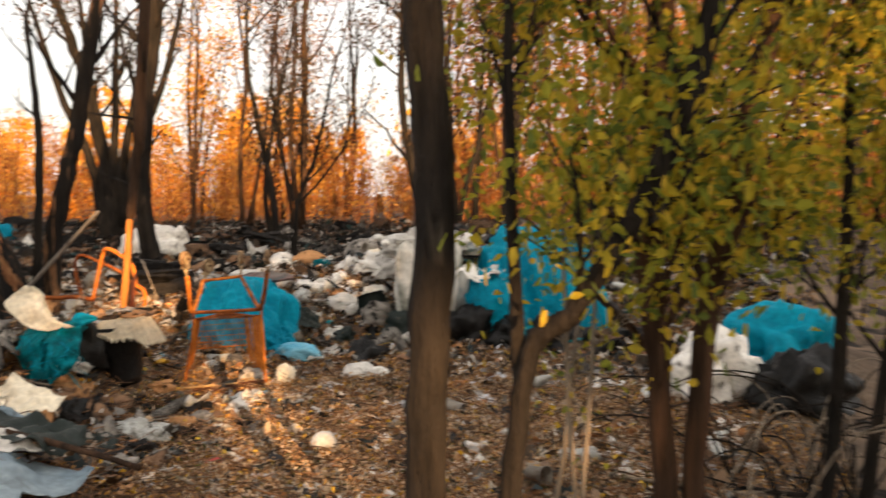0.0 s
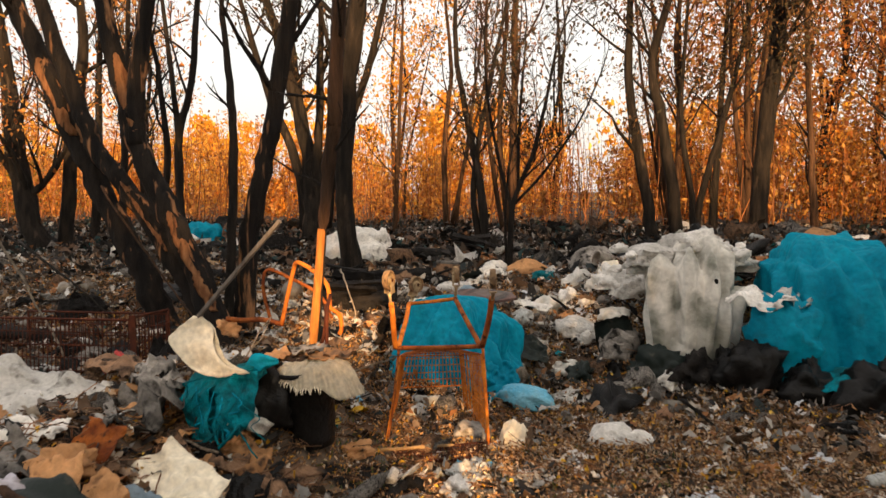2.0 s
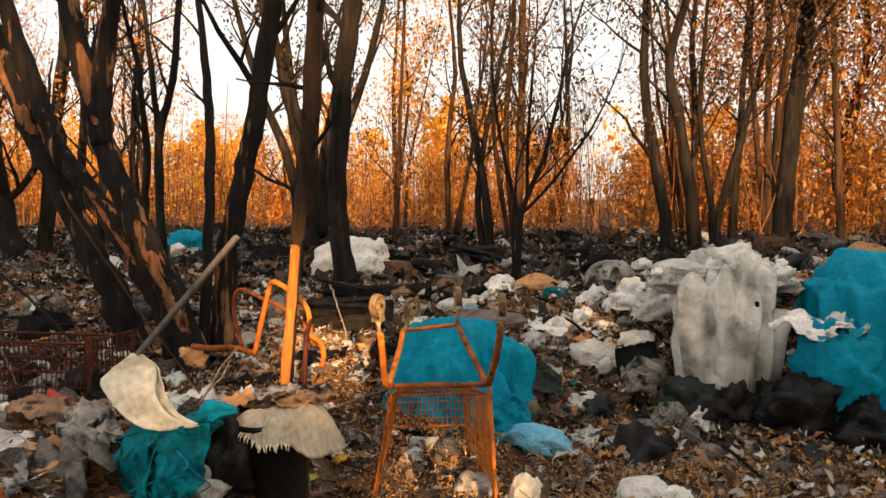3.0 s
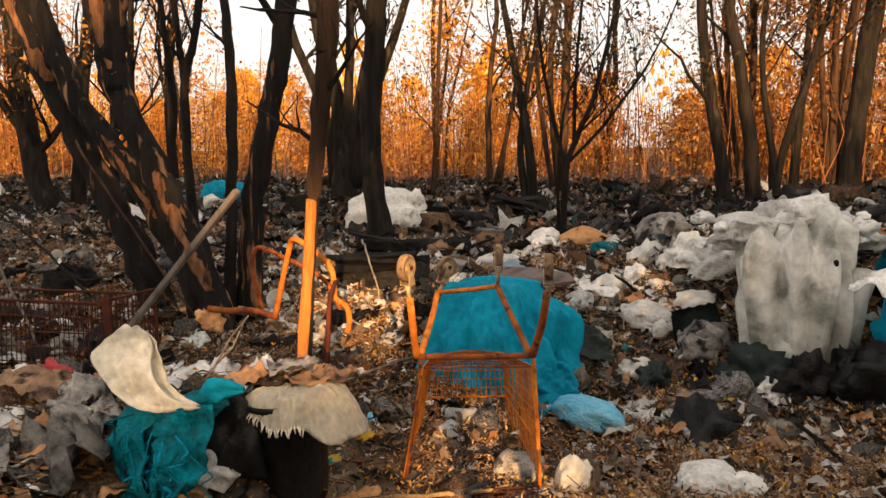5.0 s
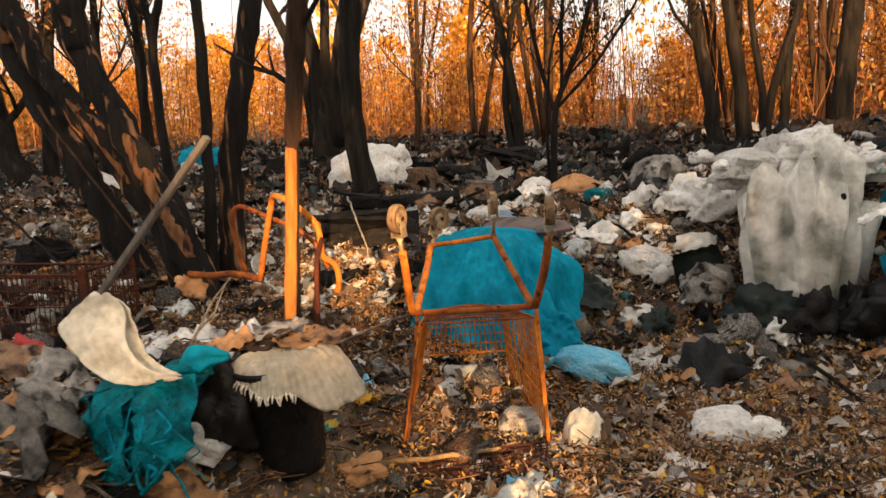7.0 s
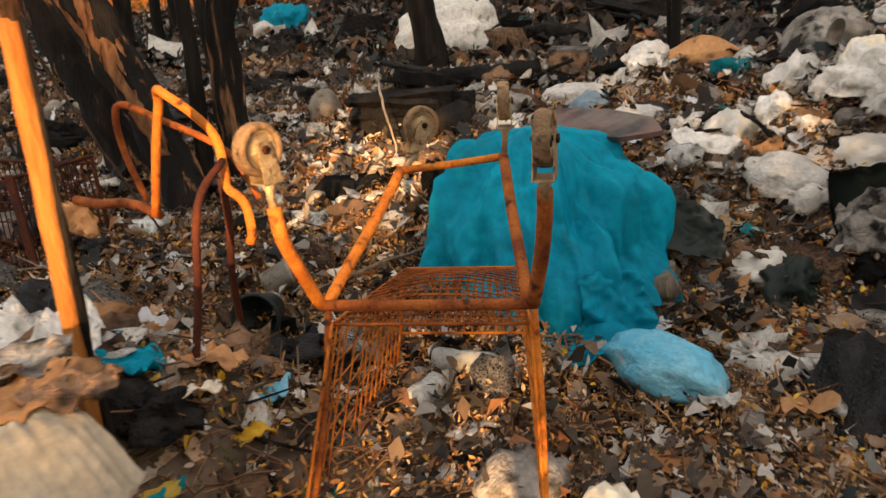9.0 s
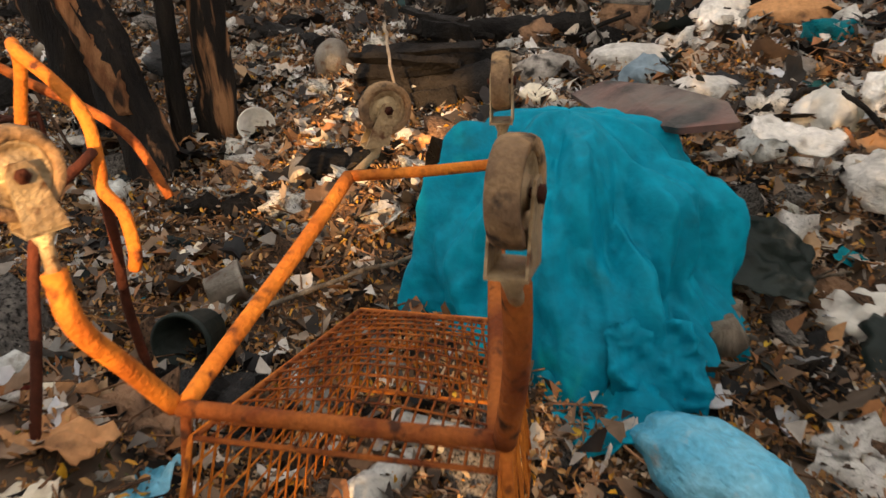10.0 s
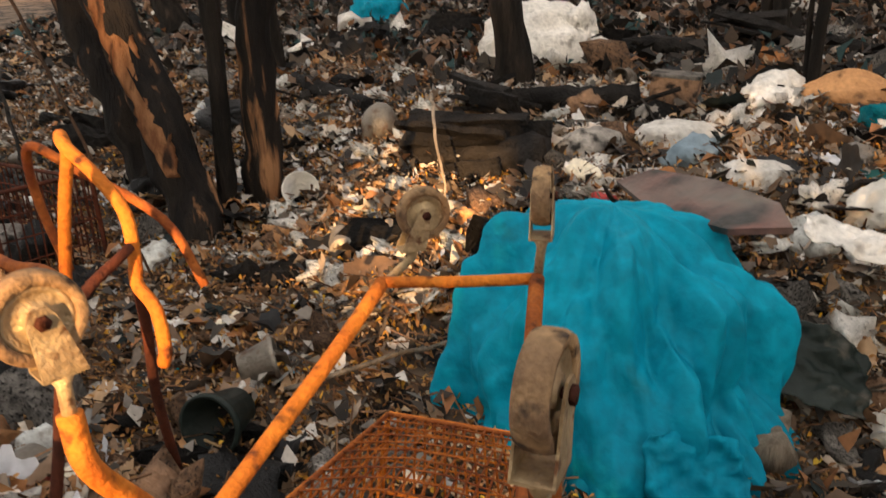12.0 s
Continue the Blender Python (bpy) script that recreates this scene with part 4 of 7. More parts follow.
def caster(parent, hub, normal, trail, foot_at, r=0.055, worn=RUBBER):
    """A castor with its wheel upwards: fork with two cheeks, tyre, rim and axle."""
    n = Vector((*normal, 0)).normalized()
    t = n.cross(Vector((0, 0, 1)))
    hub = Vector(hub)
    M = Matrix.Translation(hub) @ Matrix((n, t, Vector((0, 0, 1)))).transposed().to_4x4()
    top = hub + t * trail - Vector((0, 0, r + 0.018))
    c = empty("caster")
    c.parent = parent
    bm = bmesh.new()
    tube(bm, [Vector(foot_at), top + Vector((0, 0, -0.02)), top], [0.009, 0.009, 0.017], 12)
    part("stem", bm, ZINC, c, "dusty swivel stem")
    bm = bmesh.new()
    off = (top - hub)
    lt = off.dot(t)
    for s in (-1, 1):
        pr = [(lt - 0.026, -r - 0.016), (lt + 0.026, -r - 0.016), (0.017, 0.004), (0.009, 0.016), (-0.009, 0.016), (-0.017, 0.004)]
        rows = [[bm.verts.new((s * x, a, b)) for a, b in pr] for x in (0.0185, 0.0215)]
        bm.faces.new(rows[0])
        bm.faces.new(rows[1][::-1])
        for k in range(6):
            bm.faces.new((rows[0][k], rows[1][k], rows[1][(k + 1) % 6], rows[0][(k + 1) % 6]))
    box(bm, (0, lt, -r - 0.016), (0.043, 0.052, 0.004))
    bmesh.ops.recalc_face_normals(bm, faces=bm.faces)
    bmesh.ops.transform(bm, matrix=M, verts=bm.verts)
    part("fork", bm, ZINC, c, "dusty pressed steel fork", smooth=False)
    w = empty("wheel")
    w.parent = c
    turn = M @ pose(0, 0, 0, 0, 90, 0)
    bm = bmesh.new()
    lathe(bm, [(r * 0.72, -0.0145), (r * 0.95, -0.0165), (r, -0.010), (r * 1.01, 0.0), (r, 0.010), (r * 0.95, 0.0165), (r * 0.72, 0.0145), (r * 0.70, 0.0), (r * 0.72, -0.0145)], 36)
    bmesh.ops.transform(bm, matrix=turn, verts=bm.verts)
    bmesh.ops.recalc_face_normals(bm, faces=bm.faces)
    part("tyre", bm, worn, w, "worn dusty grey rubber tyre")
    bm = bmesh.new()
    lathe(bm, [(0.001, -0.013), (0.016, -0.013), (0.018, -0.008), (r * 0.55, -0.006), (r * 0.62, -0.011), (r * 0.73, -0.012), (r * 0.73, 0.012), (r * 0.62, 0.011), (r * 0.55, 0.006), (0.018, 0.008), (0.016, 0.013), (0.001, 0.013)], 30)
    bmesh.ops.transform(bm, matrix=turn, verts=bm.verts)
    bmesh.ops.recalc_face_normals(bm, faces=bm.faces)
    part("rim", bm, ZINC, w, "dished wheel rim caked with dust")
    bm = bmesh.new()
    tube(bm, [M @ Vector((-0.027, 0, 0)), M @ Vector((0.027, 0, 0))], 0.0055, 6)
    tube(bm, [M @ Vector((0.0215, 0, 0)), M @ Vector((0.027, 0, 0))], 0.0095, 6)
    part("axle", bm, RUST_DARK, w, "rusty axle bolt")
    return c


def wire_panel(name, corner, nu, nv, parent, mat=RUST, r=0.0022, rim=0.0045, skip=0.0, label="", seed=0, bow=0.0):
    """Welded wires between four corners (a, b along u; d, c opposite)."""
    a, b, c, d = [Vector(p) for p in corner]
    nrm = (b - a).cross(d - a).normalized()
    rg = random.Random(seed)

    def at(u, v):
        p = (a * (1 - u) + b * u) * (1 - v) + (d * (1 - u) + c * u) * v
        return p + nrm * bow * math.sin(math.pi * u) * math.sin(math.pi * v)
    bm = bmesh.new()
    for p in ([at(k / 5, 0) for k in range(6)], [at(k / 5, 1) for k in range(6)], [at(0, k / 5) for k in range(6)], [at(1, k / 5) for k in range(6)]):
        tube(bm, p, rim, 6)
    panel = part(name, bm, mat, parent, label)
    for i in range(1, nu):
        if rg.random() >= skip:
            j = [rg.gauss(0, 0.002) for _ in range(6)]
            bm = bmesh.new()
            tube(bm, [at(i / nu + j[k], k / 5) for k in range(6)], r, 4, caps=False)
            part("wire", bm, mat, panel)
    for i in range(1, nv):
        if rg.random() >= skip:
            bm = bmesh.new()
            tube(bm, [at(k / 5, i / nv) + nrm * r * 1.8 for k in range(6)], r, 4, caps=False)
            part("wire", bm, mat, panel)
    return panel


CART = pose(-1.545, 5.44, 0.0, 0, 0, 18)
cart = empty("shopping_cart", CART)
bar("crossbar", [(-0.262, 0.13, 0.55), (0.0, 0.136, 0.547), (0.225, 0.14, 0.55)], 0.0135, RUST, cart, "thick rusty crossbar", 12)
bar("riser", [(-0.270, 0.132, 0.55), (-0.279, 0.07, 0.655), (-0.284, 0.010, 0.755), (-0.292, 0.008, 0.83)], 0.0155, RUST_SUNLIT, cart, "rusty tube in sunlit orange up to a castor", 12)
bar("riser", [(0.225, 0.14, 0.55), (0.25, 0.08, 0.68), (0.262, 0.04, 0.78), (0.266, 0.015, 0.85)], 0.0165, RUST, cart, "rusty tube up to a castor", 12)
bar("arm", [(-0.255, 0.135, 0.55), (-0.24, 0.24, 0.585), (-0.205, 0.48, 0.66), (-0.185, 0.685, 0.722)], 0.0145, RUST_SUNLIT, cart, "rusty tube coloured as if sunlit", 12)
bar("arm", [(0.215, 0.145, 0.55), (0.19, 0.28, 0.60), (0.15, 0.50, 0.675), (0.115, 0.72, 0.745)], 0.0145, RUST, cart, "rusty tube", 12)
bar("end_bar", [(-0.190, 0.685, 0.722), (-0.03, 0.702, 0.732), (0.115, 0.72, 0.745)], 0.0115, RUST_SUNLIT, cart, "rusty end bar coloured as if sunlit", 12)
caster(cart, (-0.304, 0.005, 0.955), (0.95, -0.45), -0.012, (-0.292, 0.008, 0.82))
caster(cart, (0.270, 0.0, 0.955), (0.975, -0.10), 0.018, (0.266, 0.018, 0.83))
caster(cart, (-0.136, 0.800, 0.832), (0.62, -0.80), 0.03, (-0.187, 0.69, 0.715))
caster(cart, (0.120, 0.745, 0.90), (0.985, 0.10), 0.02, (0.115, 0.725, 0.74))
floor_near, floor_far = 0.505, 0.40
wire_panel("basket_floor", [(-0.24, 0.12, floor_near), (0.215, 0.13, floor_near), (0.135, 0.69, floor_far + 0.01), (-0.205, 0.71, floor_far)], 20, 15, cart, RUST, 0.0023, seed=1, label="orange rusted wire grid", bow=0.035)
wire_panel("basket_side", [(-0.245, 0.12, floor_near), (-0.207, 0.71, floor_far), (-0.27, 0.72, 0.06), (-0.335, -0.03, 0.03)], 16, 8, cart, RUST_SUNLIT, 0.0028, seed=2, skip=0.08, label="rusty wire side panel")
wire_panel("basket_side", [(0.22, 0.13, floor_near), (0.138, 0.69, floor_far + 0.01), (0.17, 0.72, 0.06), (0.245, 0.0, 0.03)], 20, 8, cart, RUST_SUNLIT, 0.003, seed=3, skip=0.05, label="rusted wire side panel coloured as if sunlit")
wire_panel("basket_end", [(-0.205, 0.715, floor_far), (0.135, 0.695, floor_far + 0.01), (0.165, 0.735, 0.17), (-0.25, 0.745, 0.16)], 16, 5, cart, RUST_SUNLIT, 0.003, seed=4, label="rusty wire end panel")
wire_panel("gate", [(-0.30, -0.30, 0.035), (0.20, -0.20, 0.03), (0.23, -0.06, 0.055), (-0.28, -0.12, 0.05)], 22, 5, cart, RUST_DARK, 0.0022, seed=5, label="fallen wire gate panel")
for sx in (-1, 1):
    bar("corner_rod", [(sx * 0.24 - 0.012, 0.13, 0.54), (sx * 0.26 - 0.02, 0.09, 0.30), (sx * 0.285 - 0.04, 0.0, 0.02)], 0.0085, RUST_SUNLIT if sx > 0 else RUST, cart)
bar("handle", [(-0.33, -0.20, 0.025), (0.0, -0.235, 0.022), (0.29, -0.21, 0.022)], 0.012, RUST_DARK, cart, "handle bar half buried in leaves")
tagged(cart, "overturned rusty orange shopping cart with wheels in the air", "shopping cart")


# ---- tarp, sacks and bags ----
def put(ob, x, y, z=None, rz=0, rx=0, ry=0, s=1.0):
    ob.matrix_basis = pose(x, y, gz(x, y) if z is None else z, rx, ry, rz) @ Matrix.Scale(s, 4)
    return ob


def dome_cloth(size, seed, ribs=1.0, depth=0.10, ring=56, seg=170, power=2.6, skirt=0.12, pinch=(0.1, 0.1), round_top=0.85, lump=0.5):
    """A stuffed sheet: flattish crown, sharp folds that run down from it, uneven hem on z=0."""
    bm = bmesh.new()
    T, A = np.meshgrid(np.linspace(0, 1, ring + 1), np.linspace(0, 2 * np.pi, seg, endpoint=False), indexing="ij")
    t, a = T.ravel(), A.ravel()
    c, s = np.cos(a), np.sin(a)
    e = (np.abs(c) ** power + np.abs(s) ** power) ** (-1 / power)
    ph = seed * 1.3
    hem = 1 + skirt * (0.5 * np.sin(2 * a + ph) + 0.4 * np.sin(3 * a + 2 * ph) + 0.25 * np.sin(7 * a + ph) + 0.15 * np.sin(13 * a + 2 * ph))
    r = np.sin(t * np.pi / 2) ** 0.9 * e * (1 + (hem - 1) * t)
    z = np.cos(t * np.pi / 2) ** round_top
    P = np.stack([r * c, r * s, z], 1)
    run = np.stack([c * (0.35 + 0.65 * t), s * (0.35 + 0.65 * t), t * 0.35], 1)
    k = depth * (np.clip(t * 2.2, 0, 1) * (1.0 * creases(run, seed, 4, 1.6 * ribs, 0.25) + 1.05 * creases(run, seed + 1, 3, 3.6 * ribs, 0.12) + 0.24 * creases(run, seed + 4, 4, 7.0 * ribs, 0.1)) + lump * creases(P, seed + 2, 5, 0.7, 0.4) + 0.07 * creases(P, seed + 3, 6, 2.4, 0.3))
    N = P / np.maximum(0.2, np.linalg.norm(P, axis=1))[:, None]
    P = P + N * k[:, None]
    P[:, 2] *= np.where(t > 0.999, 0, 1)
    P[:, 2] = np.maximum(P[:, 2], 0)
    P[:, 0] += pinch[0] * (1 - t)
    P[:, 1] += pinch[1] * (1 - t)
    P = P * np.array(size)
    P[:seg] = P[:seg].mean(0)
    rows = [[bm.verts.new(tuple(P[j * seg + q])) for q in range(seg)] for j in range(1, ring + 1)]
    top = bm.verts.new(tuple(P[0]))
    for q in range(seg):
        bm.faces.new((top, rows[0][q], rows[0][(q + 1) % seg]))
    for x, y in zip(rows, rows[1:]):
        for q in range(seg):
            bm.faces.new((x[q], y[q], y[(q + 1) % seg], x[(q + 1) % seg]))
    bmesh.ops.recalc_face_normals(bm, faces=bm.faces)
    return bm


tarp = empty("tarp_bundle", pose(-1.795, 6.82, 0.05, 0, 0, -6))
part("cover", dome_cloth((0.51, 0.40, 0.61), 4, 1.15, 0.14, 90, 300, power=2.05, pinch=(-0.06, 0.12), round_top=1.12, lump=0.24), TEAL, tarp, "creased teal tarpaulin")
bm = sheet(0.42, 0.24, 31, 22, 14, 0.055, 0.003, 0.25)
bmesh.ops.transform(bm, matrix=pose(0.27, -0.36, 0.03, 12, 8, -35), verts=bm.verts)
part("loose_hem", bm, TEAL, tarp, "loose gathered hem")
bm = sheet(0.34, 0.26, 78, 24, 18, 0.07, 0.004, 0.2)
bmesh.ops.transform(bm, matrix=pose(-0.02, 0.32, 0.40, -38, 0, 6), verts=bm.verts)
part("bunched_edge", bm, TEAL, tarp)
bm = sheet(0.24, 0.24, 79, 22, 22, 0.05, 0.004, 0.2)
bmesh.ops.transform(bm, matrix=pose(0.40, -0.28, 0.10, 62, 0, 34), verts=bm.verts)
part("hanging_fold", bm, TEAL, tarp)
tagged(tarp, "bulging bundle wrapped in a bright teal tarpaulin", "tarp")

blue = empty("blue_plastic_bag", pose(-1.22, 6.28, 0.05, 0, 0, -25) @ Matrix.Scale(0.86, 4))
part("bag", crumple((0.24, 0.13, 0.15), 5, 4, 0.15, 1.0, 2.4), BLUE, blue)
bm = sheet(0.12, 0.12, 8, 12, 12, 0.025, 0.003, 0.3)
bmesh.ops.transform(bm, matrix=pose(0.24, -0.02, 0.01), verts=bm.verts)
part("torn_end", bm, WHITE, blue, "torn whitish end")
tagged(blue, "pale blue half-filled plastic bag on the leaves", "plastic bag")

whitebag = empty("knotted_white_bag", pose(-0.64, 5.74, 0.0, 0, 0, 8) @ Matrix.Scale(0.85, 4))
part("bag", crumple((0.175, 0.125, 0.15), 9, 4, 0.14, 1.0, 2.2), WHITE, whitebag)
bm = crumple((0.085, 0.07, 0.09), 10, 3, 0.4)
bmesh.ops.transform(bm, matrix=pose(0.17, -0.02, 0.02), verts=bm.verts)
part("knot", bm, WHITE, whitebag)
for k, (dx, dz, w) in enumerate(((-0.07, 0.085, 0.03), (-0.055, 0.065, 0.012), (-0.075, 0.048, 0.022), (-0.045, 0.104, 0.02))):
    bm = bmesh.new()
    box(bm, (0, 0, 0), (w, 0.006, 0.007), pose(0, 0, 0, 0, 35, 0), 0.002)
    bmesh.ops.transform(bm, matrix=pose(dx, -0.108 + dz * 0.35, dz + 0.01, -30, 0, 0), verts=bm.verts)
    part("print_mark", bm, INK, whitebag, "dark blue printed mark", smooth=False)
tagged(whitebag, "knotted white plastic bag with blue print, half full", "plastic bag")

flat = put(part("white_sheet_scrap", sheet(0.40, 0.24, 12, 18, 12, 0.035, 0.004, 0.2), WHITE), 0.05, 5.85, None, -14)
tagged(flat, "flattened torn white plastic packaging on fallen leaves", "plastic scrap")

# the tall white sacking sheet on the heap
sack = empty("white_sack", pose(-0.12, 7.45, 0.16, 0, 0, 4))
bm = dome_cloth((0.36, 0.34, 0.89), 15, 0.8, 0.22, 90, 240, 2.3, 0.10, (0.08, 0.2), 0.5, 0.9)
for v in bm.verts:
    v.co.x *= float(np.interp(v.co.z, [0.0, 0.35, 0.6], [0.62, 0.85, 1.05])) if v.co.x > 0 else float(np.interp(v.co.z, [0.0, 0.5], [0.85, 1.0]))
part("sheet", bm, SACKING, sack, "grimy creased white plastic sheet")
for k, (x, y, z, s) in enumerate(((-0.30, 0.10, 0.72, 0.17), (0.06, 0.14, 0.82, 0.18), (0.30, 0.12, 0.72, 0.16), (-0.10, 0.22, 0.80, 0.15), (0.40, 0.22, 0.66, 0.14), (-0.36, 0.28, 0.62, 0.11))):
    bm = crumple((s, s * 0.8, s * 0.8), 50 + k, 3, 0.5, 1.0, 3.4)
    bmesh.ops.transform(bm, matrix=pose(x, y, z, 0, 0, 40 * k), verts=bm.verts)
    part("crumpled_top", bm, WHITE, sack, "bunched whiter film")
bm = crumple((0.17, 0.12, 0.30), 57, 4, 0.35, 1.0, 3.0)
bmesh.ops.transform(bm, matrix=pose(-0.10, -0.22, -0.05), verts=bm.verts)
part("hanging_fold", bm, SACKING, sack)
# a near-black ball set in the sheet paints the shade of a hole
bm = bmesh.new()
bmesh.ops.create_icosphere(bm, subdivisions=2, radius=0.03)
bmesh.ops.transform(bm, matrix=pose(0.13, -0.275, 0.62) @ Matrix.Diagonal((0.65, 1.6, 0.95, 1)), verts=bm.verts)
part("hole", bm, HOLE_SHADE, sack, "dark ball painted as the shade in a torn hole")
rg = random.Random(64)
for k in range(16):
    bm = crumple((0.07, 0.06, 0.06), 640 + k, 3, 0.3, 1.0, 2.4)
    bmesh.ops.transform(bm, matrix=pose(rg.uniform(-0.55, 0.42), rg.uniform(0.0, 0.3), rg.uniform(0.60, 0.78) + (0.06 if k % 3 else 0), 0, 0, 50 * k) @ Matrix.Scale(rg.uniform(0.6, 1.2), 4), verts=bm.verts)
    part("foam_piece", bm, WHITE, sack, "lump of white foam")
tagged(sack, "large grimy white sack slumped over the rubbish heap", "sack")

for k, (x, y, a, b, c, rz, mt, nm, lb) in enumerate((
        (-0.36, 7.06, 0.20, 0.14, 0.22, 10, GREEN_DARK, "dark_green_bag", "dark green plastic bag slumped under the white sack"),
        (-0.10, 6.98, 0.18, 0.13, 0.20, 50, CHAR, "charred_bag", "charred black bundle under the white sack"),
        (0.12, 7.04, 0.15, 0.12, 0.26, 80, BLACK_PLASTIC, "black_bag", "black plastic bag under the white sack"),
        (-0.62, 7.32, 0.16, 0.12, 0.20, 30, GREY_RAG, "sooty_bag", "sooty grey bundle beside the white sack"),
        (-0.92, 7.02, 0.13, 0.09, 0.14, 120, GREEN_DARK, "dark_green_bag", "small dark green bag in the litter"))):
    tagged(put(part(nm, crumple((a, b, c), 170 + k, 4, 0.42, 1.0, 3.0), mt), x, y, None, rz), lb, "rubbish")

tarp2 = empty("heaped_tarp", pose(0.97, 7.5, 0.10, 0, 0, -16))
part("cover", dome_cloth((0.64, 0.46, 0.98), 22, 1.1, 0.12, 70, 220, 2.2, 0.2, (-0.28, 0.1), 0.7, 0.35), TEAL, tarp2, "draped teal tarpaulin")
bm = crumple((0.24, 0.16, 0.46), 61, 4, 0.3, 1.0, 2.6)
bmesh.ops.transform(bm, matrix=pose(-0.36, -0.56, 0.16), verts=bm.verts)
part("hanging_fold", bm, TEAL, tarp2)
for k, (x, y, w, h) in enumerate(((0.15, -0.66, 0.75, 0.34), (-0.12, -0.60, 0.5, 0.3))):
    bm = sheet(w, h, 63 + k, 22, 12, 0.10, 0.004, 0.2)
    bmesh.ops.transform(bm, matrix=pose(x, y, 0.02, 8, 0, 12 * k), verts=bm.verts)
    part("trailing_edge", bm, TEAL_DARK, tarp2, "dark teal trailing edge")
tagged(tarp2, "teal tarpaulin heaped over black rubbish bags", "tarp")
for k, (x, y, w, h, rz) in enumerate(((0.30, 7.02, 0.42, 0.17, -20), (0.52, 7.12, 0.24, 0.2, 30))):
    ob = part("white_film", sheet(w, h, 70 + k, 20, 10, 0.10, 0.004, 0.3), WHITE)
    ob.matrix_basis = pose(x, y, 0.66 - 0.03 * k, 30, 6, rz)
    tagged(ob, "crumpled white plastic film lying on the teal tarp", "plastic film")

BAGS = [crumple((1, 1, 1), 80 + k, 4, 0.34, 1.0, 2.8) for k in range(3)]
for k, (x, y, sx, sy, sz, rz) in enumerate(((0.24, 6.95, 0.22, 0.18, 0.30, 0), (0.58, 6.84, 0.18, 0.16, 0.24, 20), (1.0, 6.75, 0.26, 0.2, 0.3, 0))):
    bm = BAGS[k % 3].copy()
    bmesh.ops.transform(bm, matrix=Matrix.Diagonal((sx, sy, sz, 1)), verts=bm.verts)
    ob = put(part("rubbish_bag", bm, BLACK_PLASTIC), x, y, None, rz)
    bm = crumple((0.05, 0.05, 0.10), 85 + k, 3, 0.5)
    bmesh.ops.transform(bm, matrix=pose(0.04, 0.03, sz * 0.80), verts=bm.verts)
    part("knot", bm, BLACK_PLASTIC, ob)
    tagged(ob, "shiny black plastic rubbish bag slumped against the heap", "rubbish bag", "black rubbish bags")

tub = empty("broken_tub", pose(-0.60, 7.22, gz(-0.60, 7.22) - 0.05, -14, -14, 10))
bm = bmesh.new()
rows = []
for j in range(9):
    v = j / 8
    half = 1.15 * (1 - 0.75 * max(0, v - 0.45) ** 1.6) * (0.86 + 0.14 * v)
    rows.append([bm.verts.new((0.17 * math.sin(half * (2 * i / 18 - 1)) * (0.95 + 0.1 * v), -0.17 * math.cos(half * (2 * i / 18 - 1)) + 0.17, 0.40 * v + 0.012 * noise.noise(Vector((i * 0.5, v * 3, 2))))) for i in range(19)])
for a, b in zip(rows, rows[1:]):
    for i in range(18):
        bm.faces.new((a[i], a[i + 1], b[i + 1], b[i]))
bmesh.ops.solidify(bm, geom=list(bm.faces), thickness=0.007)
part("shell", bm, GREEN_DARK, tub)
bar("rib", [(0.178 * math.sin(q), -0.178 * math.cos(q) + 0.17, 0.10) for q in (-1.0, -0.5, 0.0, 0.5, 1.0)], 0.005, GREEN_DARK, tub)
tagged(tub, "broken dark green plastic tub wall leaning in the litter", "tub")

# bucket with a ribbed cream cloth over its mouth, and what surrounds it
BX, BY = -2.06, 4.82
bucket = empty("bucket", pose(BX, BY, gz(BX, BY) - 0.03, 3, -4, 0) @ Matrix.Scale(0.86, 4))
bm = lathe(bmesh.new(), [(0.001, 0.0), (0.125, 0.0), (0.135, 0.06), (0.165, 0.42), (0.176, 0.43), (0.173, 0.45), (0.158, 0.445), (0.125, 0.02), (0.001, 0.02)], 32)
bmesh.ops.recalc_face_normals(bm, faces=bm.faces)
part("shell", bm, BLACK_PLASTIC, bucket, "blackened plastic shell")
bm = lathe(bmesh.new(), [(0.001, 0.40), (0.10, 0.405), (0.155, 0.395)], 24)
part("filling", bm, CHAR, bucket, "charred rubbish filling")
tagged(bucket, "blackened plastic bucket filled with charred rubbish", "bucket")

rug = empty("ribbed_cloth", pose(BX, BY, gz(BX, BY) + 0.355, 3, -4, 0) @ Matrix.Scale(0.86, 4))
def cloth_point(a, t):
    """A point of the cloth: a the angle round the bucket, t from its middle to its hem."""
    hang = 0.195 + 0.05 * float(sm(-2.2, -1.3, a)) + 0.11 * float(sm(-1.2, -0.5, a)) + 0.035 * noise.noise(Vector((a * 1.7, 0, 4)))
    rr = 0.02 + hang * t
    drop = max(0.0, rr - 0.165)
    fold = noise.noise(Vector((a * 2.6, t * 0.8, 3)))
    r2 = min(rr, 0.180 + drop * 0.42) + 0.028 * fold * max(0, t - 0.3) + 0.002 * math.sin(a * 54) * min(1, max(0, t - 0.45) * 3)
    z = 0.045 - 0.04 * t * t - drop * 0.80 + 0.03 * noise.noise(Vector((math.cos(a) * t * 3, math.sin(a) * t * 3, 1))) + 0.012 * noise.noise(Vector((a * 7, t * 6, 1)))
    return Vector((r2 * math.cos(a) * 1.1, r2 * math.sin(a), z))


